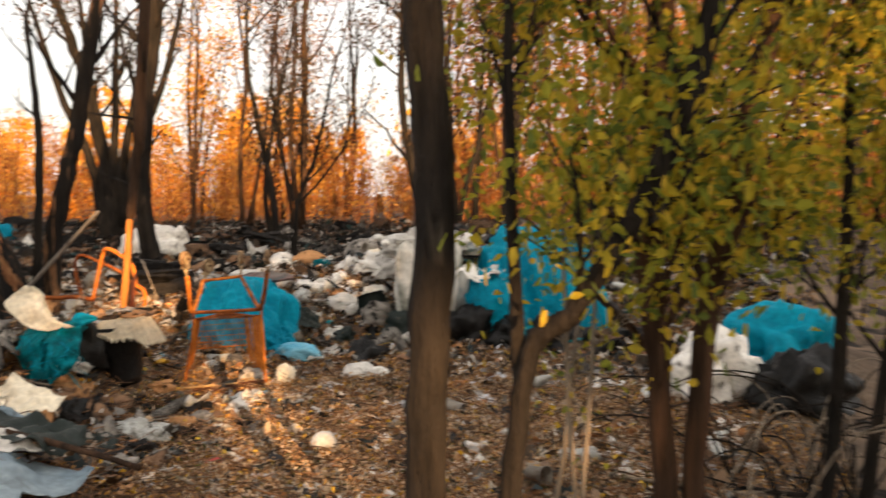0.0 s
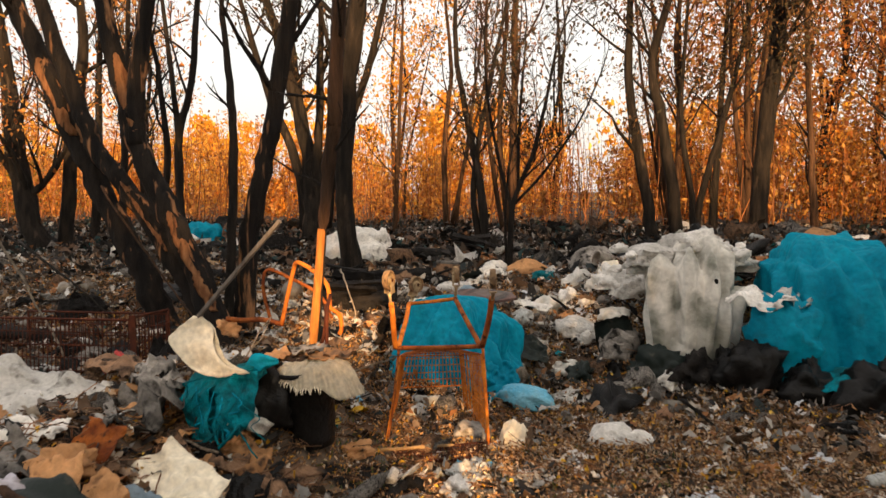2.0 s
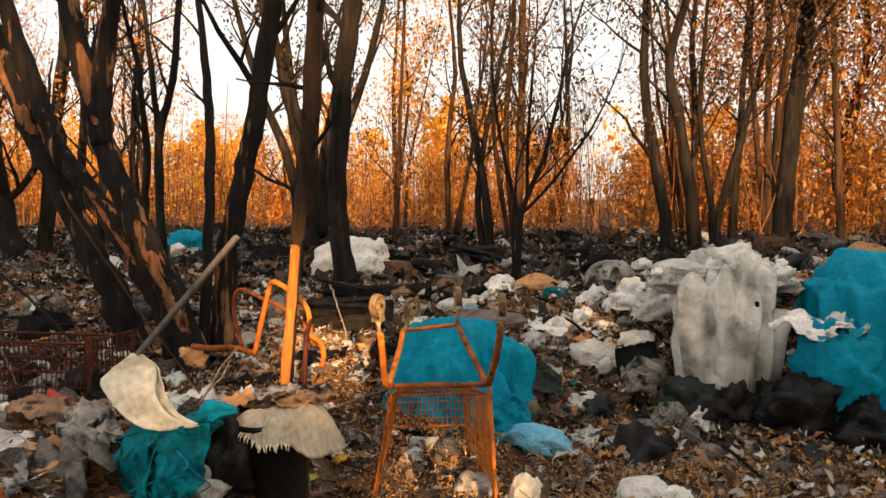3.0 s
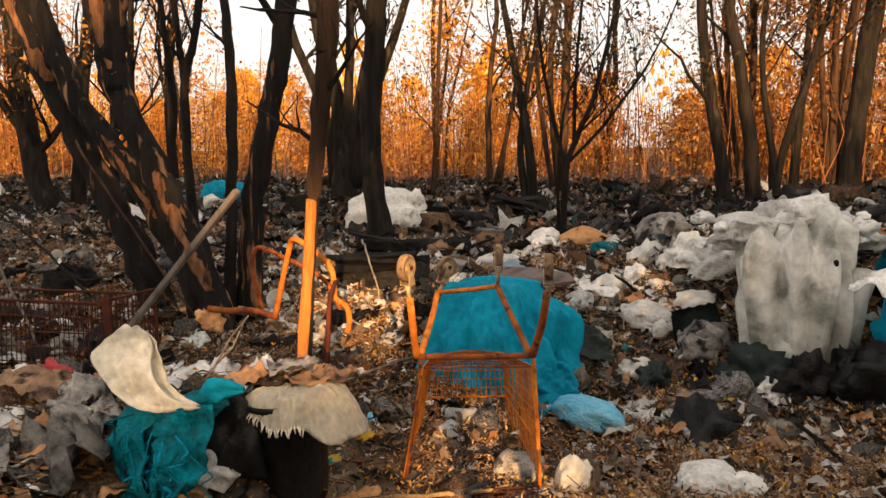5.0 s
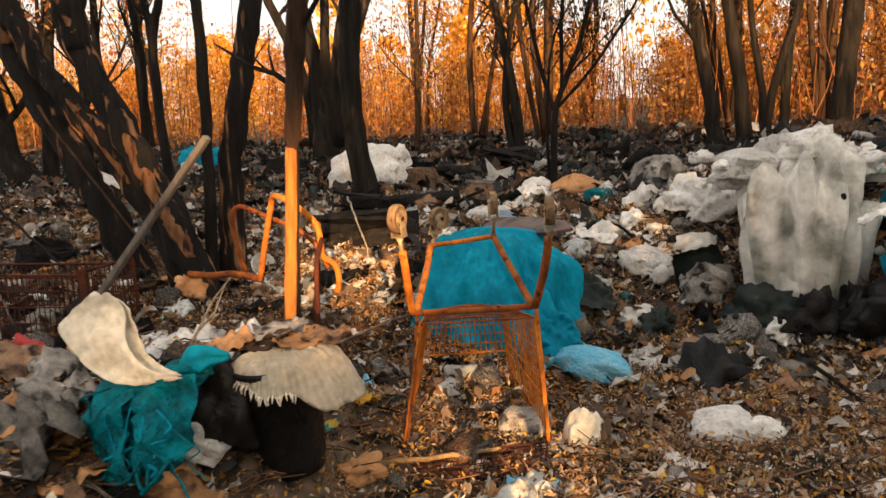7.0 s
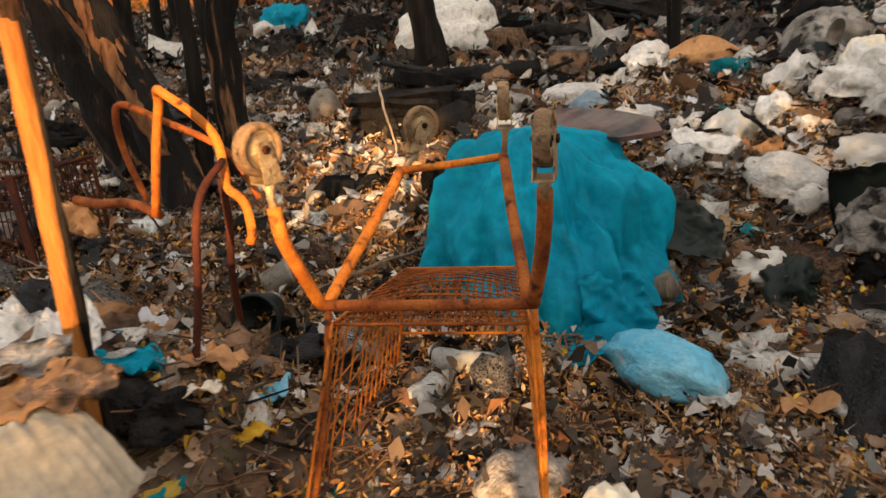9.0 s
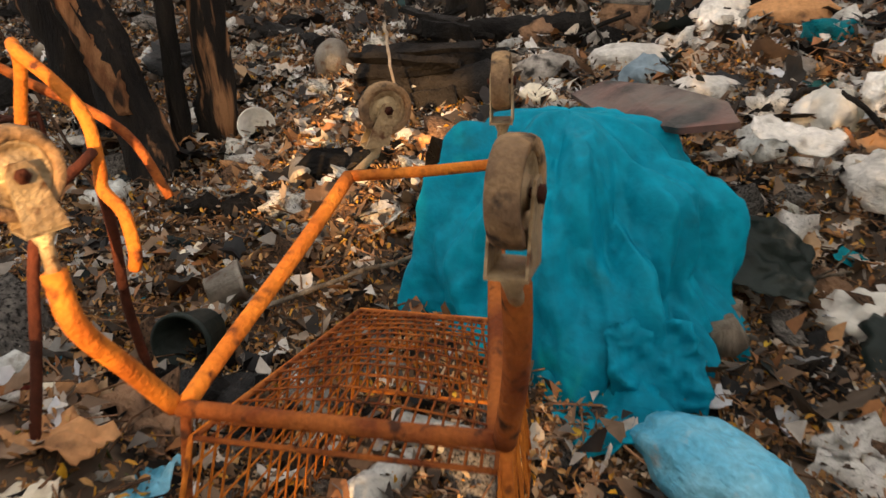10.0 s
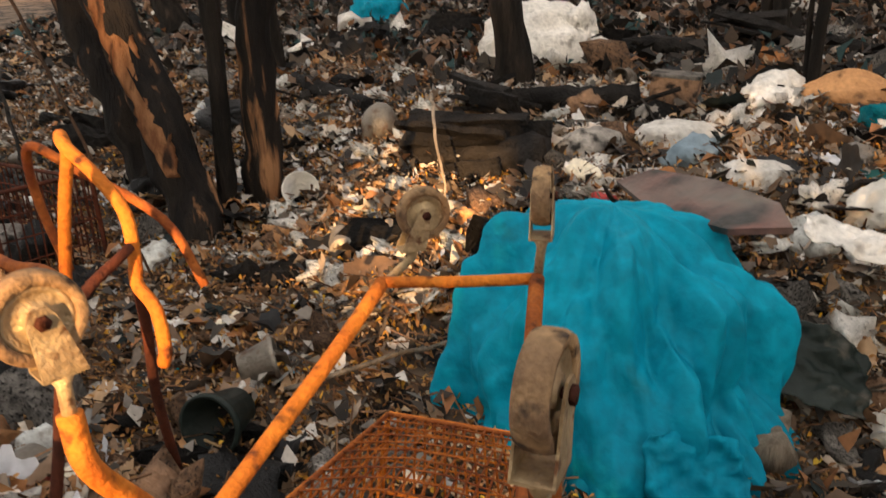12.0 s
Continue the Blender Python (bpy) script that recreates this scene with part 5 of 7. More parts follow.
bm = bmesh.new()
nr, ns = 20, 230
rows = [[bm.verts.new(cloth_point(-2.75 + 3.2 * k / ns, j / nr)) for k in range(ns + 1)] for j in range(nr + 1)]
for a, b in zip(rows, rows[1:]):
    for k in range(ns):
        bm.faces.new((a[k], b[k], b[k + 1], a[k + 1]))
bmesh.ops.solidify(bm, geom=list(bm.faces), thickness=0.006)
part("cloth", bm, CREAM, rug)
for k in range(30):
    a = -2.35 + 1.35 * k / 29
    p = cloth_point(a, 0.97)
    out = Vector((math.cos(a), math.sin(a), 0))
    l = 0.032 + 0.014 * noise.noise(Vector((k * 0.7, 0, 0)))
    tip = p + out * 0.012 + Vector((0.012 * math.sin(k * 1.7), 0, -l))
    bm = bmesh.new()
    tube(bm, [p - out * 0.004, p.lerp(tip, 0.5) + out * 0.004, tip], [0.0036, 0.0034, 0.002], 5)
    part("fringe", bm, CREAM, rug)
tagged(rug, "cream ribbed cloth with a fringe draped over the bucket", "cloth")
for k, (dx, dy, s, rz, mt, lb) in enumerate(((-0.10, 0.01, 0.10, 10, BROWN_RAG, "singed brown rag on the bucket"), (0.04, 0.07, 0.11, 100, CARD, "singed cardboard scrap on the bucket"), (0.12, 0.08, 0.08, 20, BROWN_RAG, "singed brown rag on the bucket"), (-0.17, -0.03, 0.08, 75, CARD, "torn brown cardboard beside the cloth"), (-0.05, 0.10, 0.10, 40, GREY_RAG, "sooty grey rag on the bucket"))):
    ob = part("singed_scrap", sheet(s * 2, s * 1.4, 90 + k, 14, 10, 0.03, 0.004, 0.16), mt)
    ob.matrix_basis = pose(BX + dx, BY + dy, gz(BX, BY) + 0.392 + 0.004 * k, 6, 0, rz)
    tagged(ob, lb, "scrap")
bm = crumple((0.17, 0.14, 0.26), 96, 4, 0.22, 1.0, 2.6)
ob = part("slumped_black_bag", bm, BLACK_PLASTIC)
ob.matrix_basis = pose(-2.27, 4.74, gz(-2.27, 4.74) - 0.06)
bm = crumple((0.05, 0.045, 0.09), 97, 3, 0.4)
bmesh.ops.transform(bm, matrix=pose(-0.02, 0.02, 0.19), verts=bm.verts)
part("knot", bm, BLACK_PLASTIC, ob)
tagged(ob, "black plastic bag slumped against the bucket", "plastic bag")

# the stick with a cream bag on its end, and the teal net below
st = empty("wooden_stick", pose(0, 0, 0))
bm = bmesh.new()
d = Vector((-2.06, 4.52, 1.31)) - Vector((-2.58, 4.55, 0.78))
box(bm, (0, 0, 0), (0.022, 0.018, d.length), None, 0.004)
bmesh.ops.transform(bm, matrix=Matrix.Translation((Vector((-2.06, 4.52, 1.31)) + Vector((-2.58, 4.55, 0.78))) / 2) @ d.to_track_quat("Z", "Y").to_matrix().to_4x4(), verts=bm.verts)
part("shaft", bm, GREYWOOD, st)
bm = bmesh.new()
tube(bm, [(-2.60, 4.60, 0.80), (-2.66, 4.70, 0.55), (-2.62, 4.85, 0.2)], [0.012, 0.013, 0.014], 7)
part("lower_end", bm, GREYWOOD, st)
tagged(st, "grey planed wooden stick stuck slantwise in the rubbish", "stick")


def hung_bag(path, widths, thick, seed, n=9, sides=44, amp=0.4):
    """A slack cloth bag: flattened tube along path, creased."""
    P = smooth_path(path, n)
    W = np.interp(np.linspace(0, 1, len(P)), np.linspace(0, 1, len(widths)), widths)
    bm = bmesh.new()
    rows = []
    view = Vector((0.35, -1, 0.25)).normalized()
    CR = creases([(math.cos(2 * math.pi * k / sides), math.sin(2 * math.pi * k / sides), i * 0.12) for i in range(len(P)) for k in range(sides)], seed, 8, 0.9, 0.3) * 0.5
    for i, p in enumerate(P):
        dd = (P[min(i + 1, len(P) - 1)] - P[max(i - 1, 0)]).normalized()
        s = dd.cross(view).normalized()
        u = s.cross(dd).normalized()
        row = []
        for k in range(sides):
            a = 2 * math.pi * k / sides
            f = 1 + 2 * amp * CR[i * sides + k]
            row.append(bm.verts.new(p + s * math.cos(a) * W[i] * f + u * math.sin(a) * min(thick, W[i] * 0.8) * f))
        rows.append(row)
    for a, b in zip(rows, rows[1:]):
        for k in range(sides):
            bm.faces.new((a[k], a[(k + 1) % sides], b[(k + 1) % sides], b[k]))
    bm.faces.new(rows[0][::-1])
    bm.faces.new(rows[-1])
    bmesh.ops.recalc_face_normals(bm, faces=bm.faces)
    return bm


def patch(left, right, seed, depth, thick, n=26, fold=2.4):
    """A creased cloth between two edge lines, with a real thickness."""
    A, B = smooth_path(left, 6), smooth_path(right, 6)
    m = len(A)
    P = np.array([tuple(A[j].lerp(B[j], i / n)) for j in range(m) for i in range(n + 1)])
    nr = (B[0] - A[0]).cross(A[-1] - A[0]).normalized()
    q = P * (2.0 / max(1e-6, np.ptp(P, axis=0).max()))
    d = depth * (creases(q, seed, 5, fold * 0.5) + 0.6 * creases(q, seed + 1, 6, fold * 1.4))
    P = P + np.array(nr) * d[:, None]
    bm = bmesh.new()
    g = [[bm.verts.new(tuple(P[j * (n + 1) + i])) for i in range(n + 1)] for j in range(m)]
    for j in range(m - 1):
        for i in range(n):
            bm.faces.new((g[j][i], g[j][i + 1], g[j + 1][i + 1], g[j + 1][i]))
    bmesh.ops.recalc_face_normals(bm, faces=bm.faces)
    bmesh.ops.solidify(bm, geom=list(bm.faces), thickness=thick)
    return bm


cl = empty("cloth_bag", Matrix())
part("front", patch([(-2.52, 4.53, 0.865), (-2.63, 4.50, 0.765), (-2.565, 4.47, 0.69), (-2.475, 4.46, 0.62), (-2.37, 4.47, 0.595)], [(-2.48, 4.54, 0.862), (-2.43, 4.55, 0.81), (-2.405, 4.52, 0.725), (-2.34, 4.50, 0.65), (-2.225, 4.51, 0.612)], 3, 0.03, 0.006), CREAM, cl)
part("back", patch([(-2.515, 4.56, 0.855), (-2.60, 4.57, 0.765), (-2.545, 4.56, 0.69), (-2.46, 4.54, 0.625), (-2.37, 4.51, 0.60)], [(-2.485, 4.56, 0.855), (-2.435, 4.58, 0.80), (-2.41, 4.57, 0.72), (-2.35, 4.55, 0.65), (-2.235, 4.53, 0.612)], 6, 0.03, 0.006), CREAM, cl)
tagged(cl, "cream cloth bag hanging from the end of a stick", "cloth bag")

net = empty("tangled_net", pose(-2.33, 4.56, 0))
part("body", hung_bag([(0.12, 0.06, 0.62), (0.0, 0.0, 0.55), (-0.10, -0.03, 0.47), (-0.05, -0.04, 0.37), (0.05, -0.04, 0.34)], [0.03, 0.075, 0.11, 0.10, 0.04], 0.07, 5, 10, 60, 0.9), TEAL_DARK, net, "bunched teal netting")
part("knot", hung_bag([(0.03, 0.04, 0.58), (0.10, 0.05, 0.64), (0.19, 0.07, 0.645)], [0.03, 0.042, 0.012], 0.035, 9, 8, 36, 0.8), TEAL, net, "brighter twisted knot")
for k, (l, r, sd) in enumerate((([(-0.20, -0.06, 0.56), (-0.22, -0.10, 0.44), (-0.12, -0.13, 0.30)], [(-0.05, -0.08, 0.58), (-0.06, -0.14, 0.46), (-0.02, -0.15, 0.31)], 1), ([(-0.04, -0.06, 0.58), (-0.02, -0.13, 0.46), (0.02, -0.14, 0.34)], [(0.13, -0.02, 0.62), (0.15, -0.08, 0.48), (0.12, -0.10, 0.37)], 2))):
    part("hanging_flap", patch(l, r, sd, 0.05, 0.004, 22, 3.2), TEAL_DARK, net)
rg = random.Random(12)
for k in range(16):
    a0 = rg.uniform(-0.2, 0.12)
    z0 = rg.uniform(0.40, 0.60)
    pts = [(a0, -0.10, z0)]
    for i in range(4):
        pts.append((pts[-1][0] + rg.gauss(0.015, 0.05), -0.12 - rg.random() * 0.05, pts[-1][2] - rg.uniform(0.0, 0.075)))
    bar("strand", pts, rg.choice((0.0025, 0.004, 0.007)), TEAL_DARK if k % 3 else TEAL, net, sides=5, n=3)
for k in range(5):
    bar("strand", [(-0.14 + 0.05 * k, -0.13, 0.42 - 0.02 * k), (-0.02 + 0.02 * k, -0.17, 0.28 + 0.015 * k), (0.10, -0.14, 0.40)], 0.006, TEAL_DARK, net, sides=5)
tagged(net, "tangled dark teal plastic net hanging over the rubbish", "net")

# bent steel tubes behind the stripped tree
loops = empty("bent_tube_frame", pose(0, 0, 0))
bar("tube", [(-2.82, 5.86, 0.62), (-2.85, 5.84, 0.78), (-2.845, 5.83, 0.90), (-2.80, 5.83, 0.945), (-2.70, 5.86, 0.90), (-2.52, 5.95, 0.78), (-2.44, 5.98, 0.62)], 0.0115, RUST, loops, sides=9)
bar("tube", [(-2.70, 5.78, 0.60), (-2.655, 5.80, 0.82), (-2.63, 5.82, 0.945), (-2.60, 5.80, 0.995), (-2.53, 5.77, 0.985), (-2.45, 5.78, 0.93), (-2.39, 5.79, 0.86), (-2.37, 5.78, 0.76), (-2.36, 5.77, 0.72), (-2.30, 5.765, 0.68), (-2.285, 5.76, 0.60), (-2.30, 5.76, 0.56)], 0.0140, RUST_SUNLIT, loops, sides=9)
bar("tube", [(-2.40, 5.79, 0.74), (-2.41, 5.80, 0.60), (-2.46, 5.82, 0.40), (-2.50, 5.86, 0.15)], 0.012, RUST_DARK, loops, sides=9)
bar("tube", [(-3.10, 5.80, 0.62), (-2.98, 5.80, 0.615), (-2.86, 5.82, 0.62), (-2.70, 5.80, 0.60)], 0.017, RUST, loops, sides=9)
bar("tube", [(-2.30, 5.4, 0.1), (-2.28, 5.5, 0.45), (-2.31, 5.6, 0.72), (-2.36, 5.77, 0.80)], 0.011, RUST_DARK, loops, sides=9)
tagged(loops, "frame of bent orange rusty steel tubes in the rubbish", "metal frame")
bm = sheet(0.16, 0.10, 44, 10, 8, 0.06, 0.004, 0.3)
ob = part("torn_card", bm, CARD)
ob.matrix_basis = pose(-3.08, 5.78, 0.56, 60, 30, 20)
tagged(ob, "orange brown torn cardboard caught on a tube", "cardboard")

# the rusty wire basket at the foot of the leaning trees
crate = empty("wire_basket", pose(-4.55, 6.15, gz(-4.55, 6.15) - 0.03, 0, 0, 8))
wire_panel("front_panel", [(-0.75, 0.0, 0.02), (0.42, 0.0, 0.02), (0.42, 0.02, 0.50), (-0.75, 0.06, 0.50)], 34, 5, crate, RUST_DARK, 0.004, 0.009, seed=6)
wire_panel("end_panel", [(0.42, 0.0, 0.02), (0.50, 0.42, 0.02), (0.50, 0.42, 0.52), (0.42, 0.02, 0.52)], 12, 5, crate, RUST_DARK, 0.004, 0.010, seed=7)
bm = bmesh.new()
box(bm, (0.43, 0.0, 0.28), (0.05, 0.014, 0.52), None, 0.004)
part("corner_post", bm, RUST_DARK, crate, "flat rusty corner post", smooth=False)
wire_panel("back_panel", [(-0.75, 0.5, 0.02), (0.48, 0.44, 0.02), (0.48, 0.44, 0.48), (-0.75, 0.5, 0.48)], 30, 5, crate, RUST_DARK, 0.004, 0.009, seed=8)
wire_panel("base_panel", [(-0.75, 0.0, 0.03), (0.42, 0.0, 0.03), (0.48, 0.44, 0.03), (-0.75, 0.5, 0.03)], 24, 10, crate, RUST_DARK, 0.004, 0.009, seed=9)
tagged(crate, "dark rusty wire basket lying at the trees' foot", "wire basket")

# the white sack by the scorched tree
ws = empty("bulging_white_sack", pose(-3.80, 9.95, gz(-3.8, 9.95), 0, 0, 20))
part("bag", crumple((0.42, 0.26, 0.50), 101, 4, 0.25, 1.0, 1.8), WHITE, ws)
bm = crumple((0.12, 0.1, 0.2), 102, 3, 0.35)
bmesh.ops.transform(bm, matrix=pose(0.30, 0, 0.26), verts=bm.verts)
part("ear", bm, WHITE, ws)
tagged(ws, "bulging white sack behind the scorched tree", "sack")

# panel, cushions and other pieces beyond the tarp
pan = empty("scorched_board", pose(-1.687, 7.120, 0.619, 22, -4.2, -25.4) @ Matrix.Scale(0.94, 4))
bm = bmesh.new()
prof = [(-0.34, 0.0), (-0.26, 0.10), (0.0, 0.12), (0.26, 0.08), (0.36, 0.0), (0.22, -0.09), (-0.1, -0.07)]
rows = [[bm.verts.new((x, y, z + 0.03 * noise.noise(Vector((x * 4, y * 4, 0))))) for x, y in prof] for z in (0.0, 0.022)]
bm.faces.new(rows[0][::-1])
bm.faces.new(rows[1])
for k in range(7):
    bm.faces.new((rows[0][k], rows[0][(k + 1) % 7], rows[1][(k + 1) % 7], rows[1][k]))
part("board", bm, surf("scorched_board", (0.12, 0.105, 0.09), (0.16, 0.06, 0.045), 0.6, scale=3, bump=0.3, dirt=(0.03, 0.028, 0.025), dirt_at=(0.5, 0.65)), pan, smooth=False)
tagged(pan, "scorched greyish board lying on the tarp bundle", "board")
ob = part("grey_plastic_sheet", sheet(0.36, 0.30, 33, 26, 20, 0.06, 0.004, 0.2), GREEN_DARK)
ob.matrix_basis = pose(-1.27, 7.02, 0.24, 35, 20, 20) @ Matrix.Scale(0.72, 4)
tagged(ob, "crumpled dark grey plastic sheet beside the tarp", "plastic sheet")
ob = part("pale_plastic_film", sheet(0.26, 0.16, 34, 20, 14, 0.03, 0.004, 0.2), WHITE)
ob.matrix_basis = pose(-1.28, 7.22, 0.55, 10, 12, 10)
tagged(ob, "pale crumpled plastic film over grey sheeting", "plastic film")
for k, (x, y, s, rz, mt, nm, lb) in enumerate((
        (-1.63, 9.25, (0.24, 0.12, 0.17), 8, CARD, "orange_cushion", "rust orange stuffed cloth bundle on the ground"),
        (-1.98, 9.25, (0.17, 0.12, 0.17), 30, WHITE, "white_cloth_ball", "crumpled white cloth bundle beside a sapling"),
        (-1.05, 8.35, (0.13, 0.1, 0.13), 0, WHITE, "crumpled_white_film", "heap of crumpled white plastic film"),
        (-0.70, 8.1, (0.2, 0.15, 0.18), 50, WHITE, "crumpled_white_film", "heap of crumpled white plastic film"),
        (-0.95, 8.9, (0.22, 0.18, 0.26), 20, GREY_RAG, "grey_stuffed_bag", "grey stuffed bag on the heap"),
        (-1.35, 8.7, (0.14, 0.1, 0.1), 20, TEAL_DARK, "teal_net_scrap", "small tangle of teal net"),
        (0.95, 8.55, (0.3, 0.2, 0.3), 20, CARD, "orange_cushion", "torn orange foam cushion on the heap"),
        (-1.0, 7.6, (0.18, 0.12, 0.14), -30, WHITE, "white_bag", "dirty white plastic bag on the slope"),
        (-0.62, 7.4, (0.2, 0.14, 0.18), 70, GREY_RAG, "grey_stuffed_bag", "grey stuffed bag on the slope"),
        (-0.35, 6.25, (0.07, 0.05, 0.07), 10, BRICKISH, "rounded_brick", "rounded worn brick on the leaves"),
        (0.22, 7.15, (0.14, 0.1, 0.16), 10, RED, "red_rag", "red orange rag under the film"),
        (-1.18, 5.58, (0.085, 0.06, 0.15), 60, CREAM, "cream_rag", "cream crumpled rag leaning on the cart"),
        (-1.42, 5.66, (0.13, 0.1, 0.1), 60, GREY_RAG, "grey_rag", "dark grey rag inside the overturned cart"),
        (-3.62, 5.35, (0.09, 0.07, 0.12), 0, RED, "red_plastic_scrap", "faded red plastic scrap among twigs"),
        (-4.00, 5.55, (0.07, 0.06, 0.08), 0, RED, "red_plastic_scrap", "faded red plastic scrap among twigs"),
        (-2.98, 5.75, (0.09, 0.07, 0.11), 0, BOTTLE, "clear_plastic_bag", "cloudy translucent plastic bag"),
        (-7.4, 12.4, (0.35, 0.25, 0.3), 0, TEAL, "far_teal_bag", "teal plastic bag between the far trunks"),
        (-2.55, 8.25, (0.16, 0.12, 0.12), 30, GREY_RAG, "grey_stuffed_bag", "grey stuffed bag on the slope"),
        (-2.2, 8.45, (0.2, 0.12, 0.12), 10, WHITE, "white_cloth_ball", "crumpled white cloth among the rubbish"),
        (-2.05, 8.25, (0.13, 0.1, 0.12), 60, GREY_BLUE, "blue_grey_cloth_ball", "crumpled blue grey cloth among the rubbish"),
        (-1.75, 8.1, (0.16, 0.1, 0.1), 20, WHITE, "white_cloth_ball", "crumpled white cloth among the rubbish"),
        (-2.45, 7.95, (0.12, 0.06, 0.08), -30, CREAM, "cream_bottle_shape", "pale dented plastic container on its side"),
        (-2.25, 7.75, (0.06, 0.05, 0.06), 0, RED, "red_plastic_lump", "small bright red plastic lump among rubbish"),
        (2.5, 5.5, (0.36, 0.3, 0.42), 0, TEAL, "teal_cover", "crumpled teal tarpaulin behind the bushes"),
        (1.9, 5.2, (0.3, 0.25, 0.45), 30, WHITE, "white_plastic_sack", "white plastic sack behind the bushes"),
        (2.35, 4.9, (0.34, 0.25, 0.32), 10, BLACK_PLASTIC, "rubbish_bag", "black plastic rubbish bag behind the bushes"))):
    soft = nm in ("orange_cushion", "white_cloth_ball", "grey_stuffed_bag", "white_bag")
    ob = put(part(nm, crumple(s, 200 + k, 4 if max(s) > 0.15 else 3, 0.16 if soft else 0.38, 1.0, 2.0 if soft else 2.8), mt), x, y, None, rz)
    if nm == "rubbish_bag":
        bm = crumple((0.06, 0.05, 0.10), 199, 3, 0.4)
        bmesh.ops.transform(bm, matrix=pose(0.03, 0.02, s[2] * 0.8), verts=bm.verts)
        part("knot", bm, mt, ob)
    tagged(ob, lb, "rubbish")

# charred timbers and boxes
for k, (x, y, l, r, rz, tilt) in enumerate(((-3.05, 8.0, 0.75, 0.10, 6, 2), (-3.3, 8.35, 0.9, 0.07, -12, 3), (-2.95, 8.75, 0.8, 0.08, 20, -3), (-2.7, 10.6, 1.4, 0.07, 10, 4), (-2.0, 10.9, 1.1, 0.08, -8, 3), (-3.4, 10.9, 1.0, 0.06, 25, 2), (-4.6, 8.6, 1.2, 0.07, -20, 4), (-5.4, 6.9, 1.3, 0.06, 15, 5), (-1.35, 6.95, 0.4, 0.06, 100, 0))):
    rg = random.Random(300 + k)
    bm = bmesh.new()
    tube(bm, smooth_path([(-l / 2, 0, 0), (-l / 6, rg.gauss(0, 0.03), 0.02), (l / 6, rg.gauss(0, 0.03), 0), (l / 2, 0, 0.03)], 4), [r * rg.uniform(0.8, 1.1) for _ in range(13)], 10, wob=0.45, seed=k)
    ob = part("charred_log", bm, CHAR if k != 8 else DEADWOOD)
    ob.matrix_basis = pose(x, y, gz(x, y) + r * 0.6, 0, tilt, rz)
    tagged(ob, "blackened charred log lying in the rubbish" if k != 8 else "weathered grey log end in the rubbish", "log", "charred logs")
for k, (x, y, rz) in enumerate(((-3.05, 7.95, 6), (-3.3, 8.5, -14), (-2.6, 10.9, 12))):
    rg = random.Random(320 + k)
    cr = empty("burnt_crate", pose(x, y, gz(x, y) - 0.02, 0, 0, rz))
    for j in range(9):
        bm = bmesh.new()
        box(bm, (0, 0, 0), (rg.uniform(0.35, 0.7), rg.uniform(0.05, 0.10), rg.uniform(0.016, 0.03)), None, 0.004)
        bmesh.ops.subdivide_edges(bm, edges=[e for e in bm.edges if e.calc_length() > 0.2], cuts=5)
        for v in bm.verts:
            v.co += Vector((0, noise.noise(v.co * 7 + Vector((j, k, 0))) * 0.02, noise.noise(v.co * 6 + Vector((k, 0, j))) * 0.025))
        bmesh.ops.transform(bm, matrix=pose(rg.gauss(0, 0.06), rg.uniform(-0.14, 0.14), 0.04 + 0.028 * j, rg.gauss(0, 22) + (70 if j % 3 == 0 else 0), rg.gauss(0, 8), rg.gauss(0, 16)), verts=bm.verts)
        part("board", bm, CHAR, cr, smooth=False)
    tagged(cr, "burnt black crate boards collapsed on the ground", "crate", "burnt crates")
for k, (x, y, s, rz, mt, nm, lb) in enumerate((
        (-2.28, 5.50, 0.13, 20, CARD, "orange_card_piece", "torn orange brown card in the heap"), (-2.48, 5.60, 0.12, 80, CARD, "orange_card_piece", "torn orange brown card in the heap"),
        (-2.62, 5.42, 0.15, 140, CARD, "orange_card_piece", "torn orange brown card in the heap"), (-2.20, 5.36, 0.10, 50, CREAM, "cream_rag", "crumpled cream rag in the heap"),
        (-2.36, 5.32, 0.11, 10, TEAL, "teal_rag", "crumpled bright teal rag in the heap"), (-2.52, 5.28, 0.14, 70, BROWN_RAG, "brown_cloth", "crumpled brown cloth in the heap"),
        (-2.78, 5.50, 0.13, 30, BOTTLE, "cloudy_bag", "cloudy plastic bag in the heap"), (-2.14, 5.58, 0.09, 120, BLUE, "pale_blue_rag", "pale blue plastic rag in the heap"),
        (-2.40, 5.72, 0.12, 0, BROWN_RAG, "brown_cloth", "crumpled brown cloth in the heap"), (-2.66, 5.66, 0.12, 45, CREAM, "cream_rag", "crumpled cream rag in the heap"),
        (-2.05, 5.40, 0.07, 45, LEAF_YELLOW, "yellow_foam", "yellow foam crumb in the heap"), (-2.22, 5.24, 0.12, 15, CHAR, "charred_cloth", "charred black cloth in the heap"))):
    if k % 3 == 2:
        bm = crumple((s, s * 0.7, s * 0.75), 830 + k, 3, 0.6, 1.0, 3.0)
    else:
        bm = sheet(s * 1.5, s * 1.1, 830 + k, 14, 12, s * 0.36, 0.004, 0.10)
    ob = part(nm, bm, mt)
    ob.matrix_basis = pose(x, y, gz(x, y) + 0.02, -14, 8, rz)
    tagged(ob, lb, "rag")
bx = empty("small_box", pose(-2.42, 8.95, gz(-2.42, 8.95), 0, 4, 12))
bm = bmesh.new()
box(bm, (0, 0, 0.08), (0.24, 0.16, 0.17), None, 0.008)
part("body", bm, BROWN_RAG, bx, smooth=False)
bm = bmesh.new()
box(bm, (0, 0, 0.175), (0.25, 0.17, 0.02), None, 0.006)
part("lid", bm, GREY_RAG, bx, smooth=False)
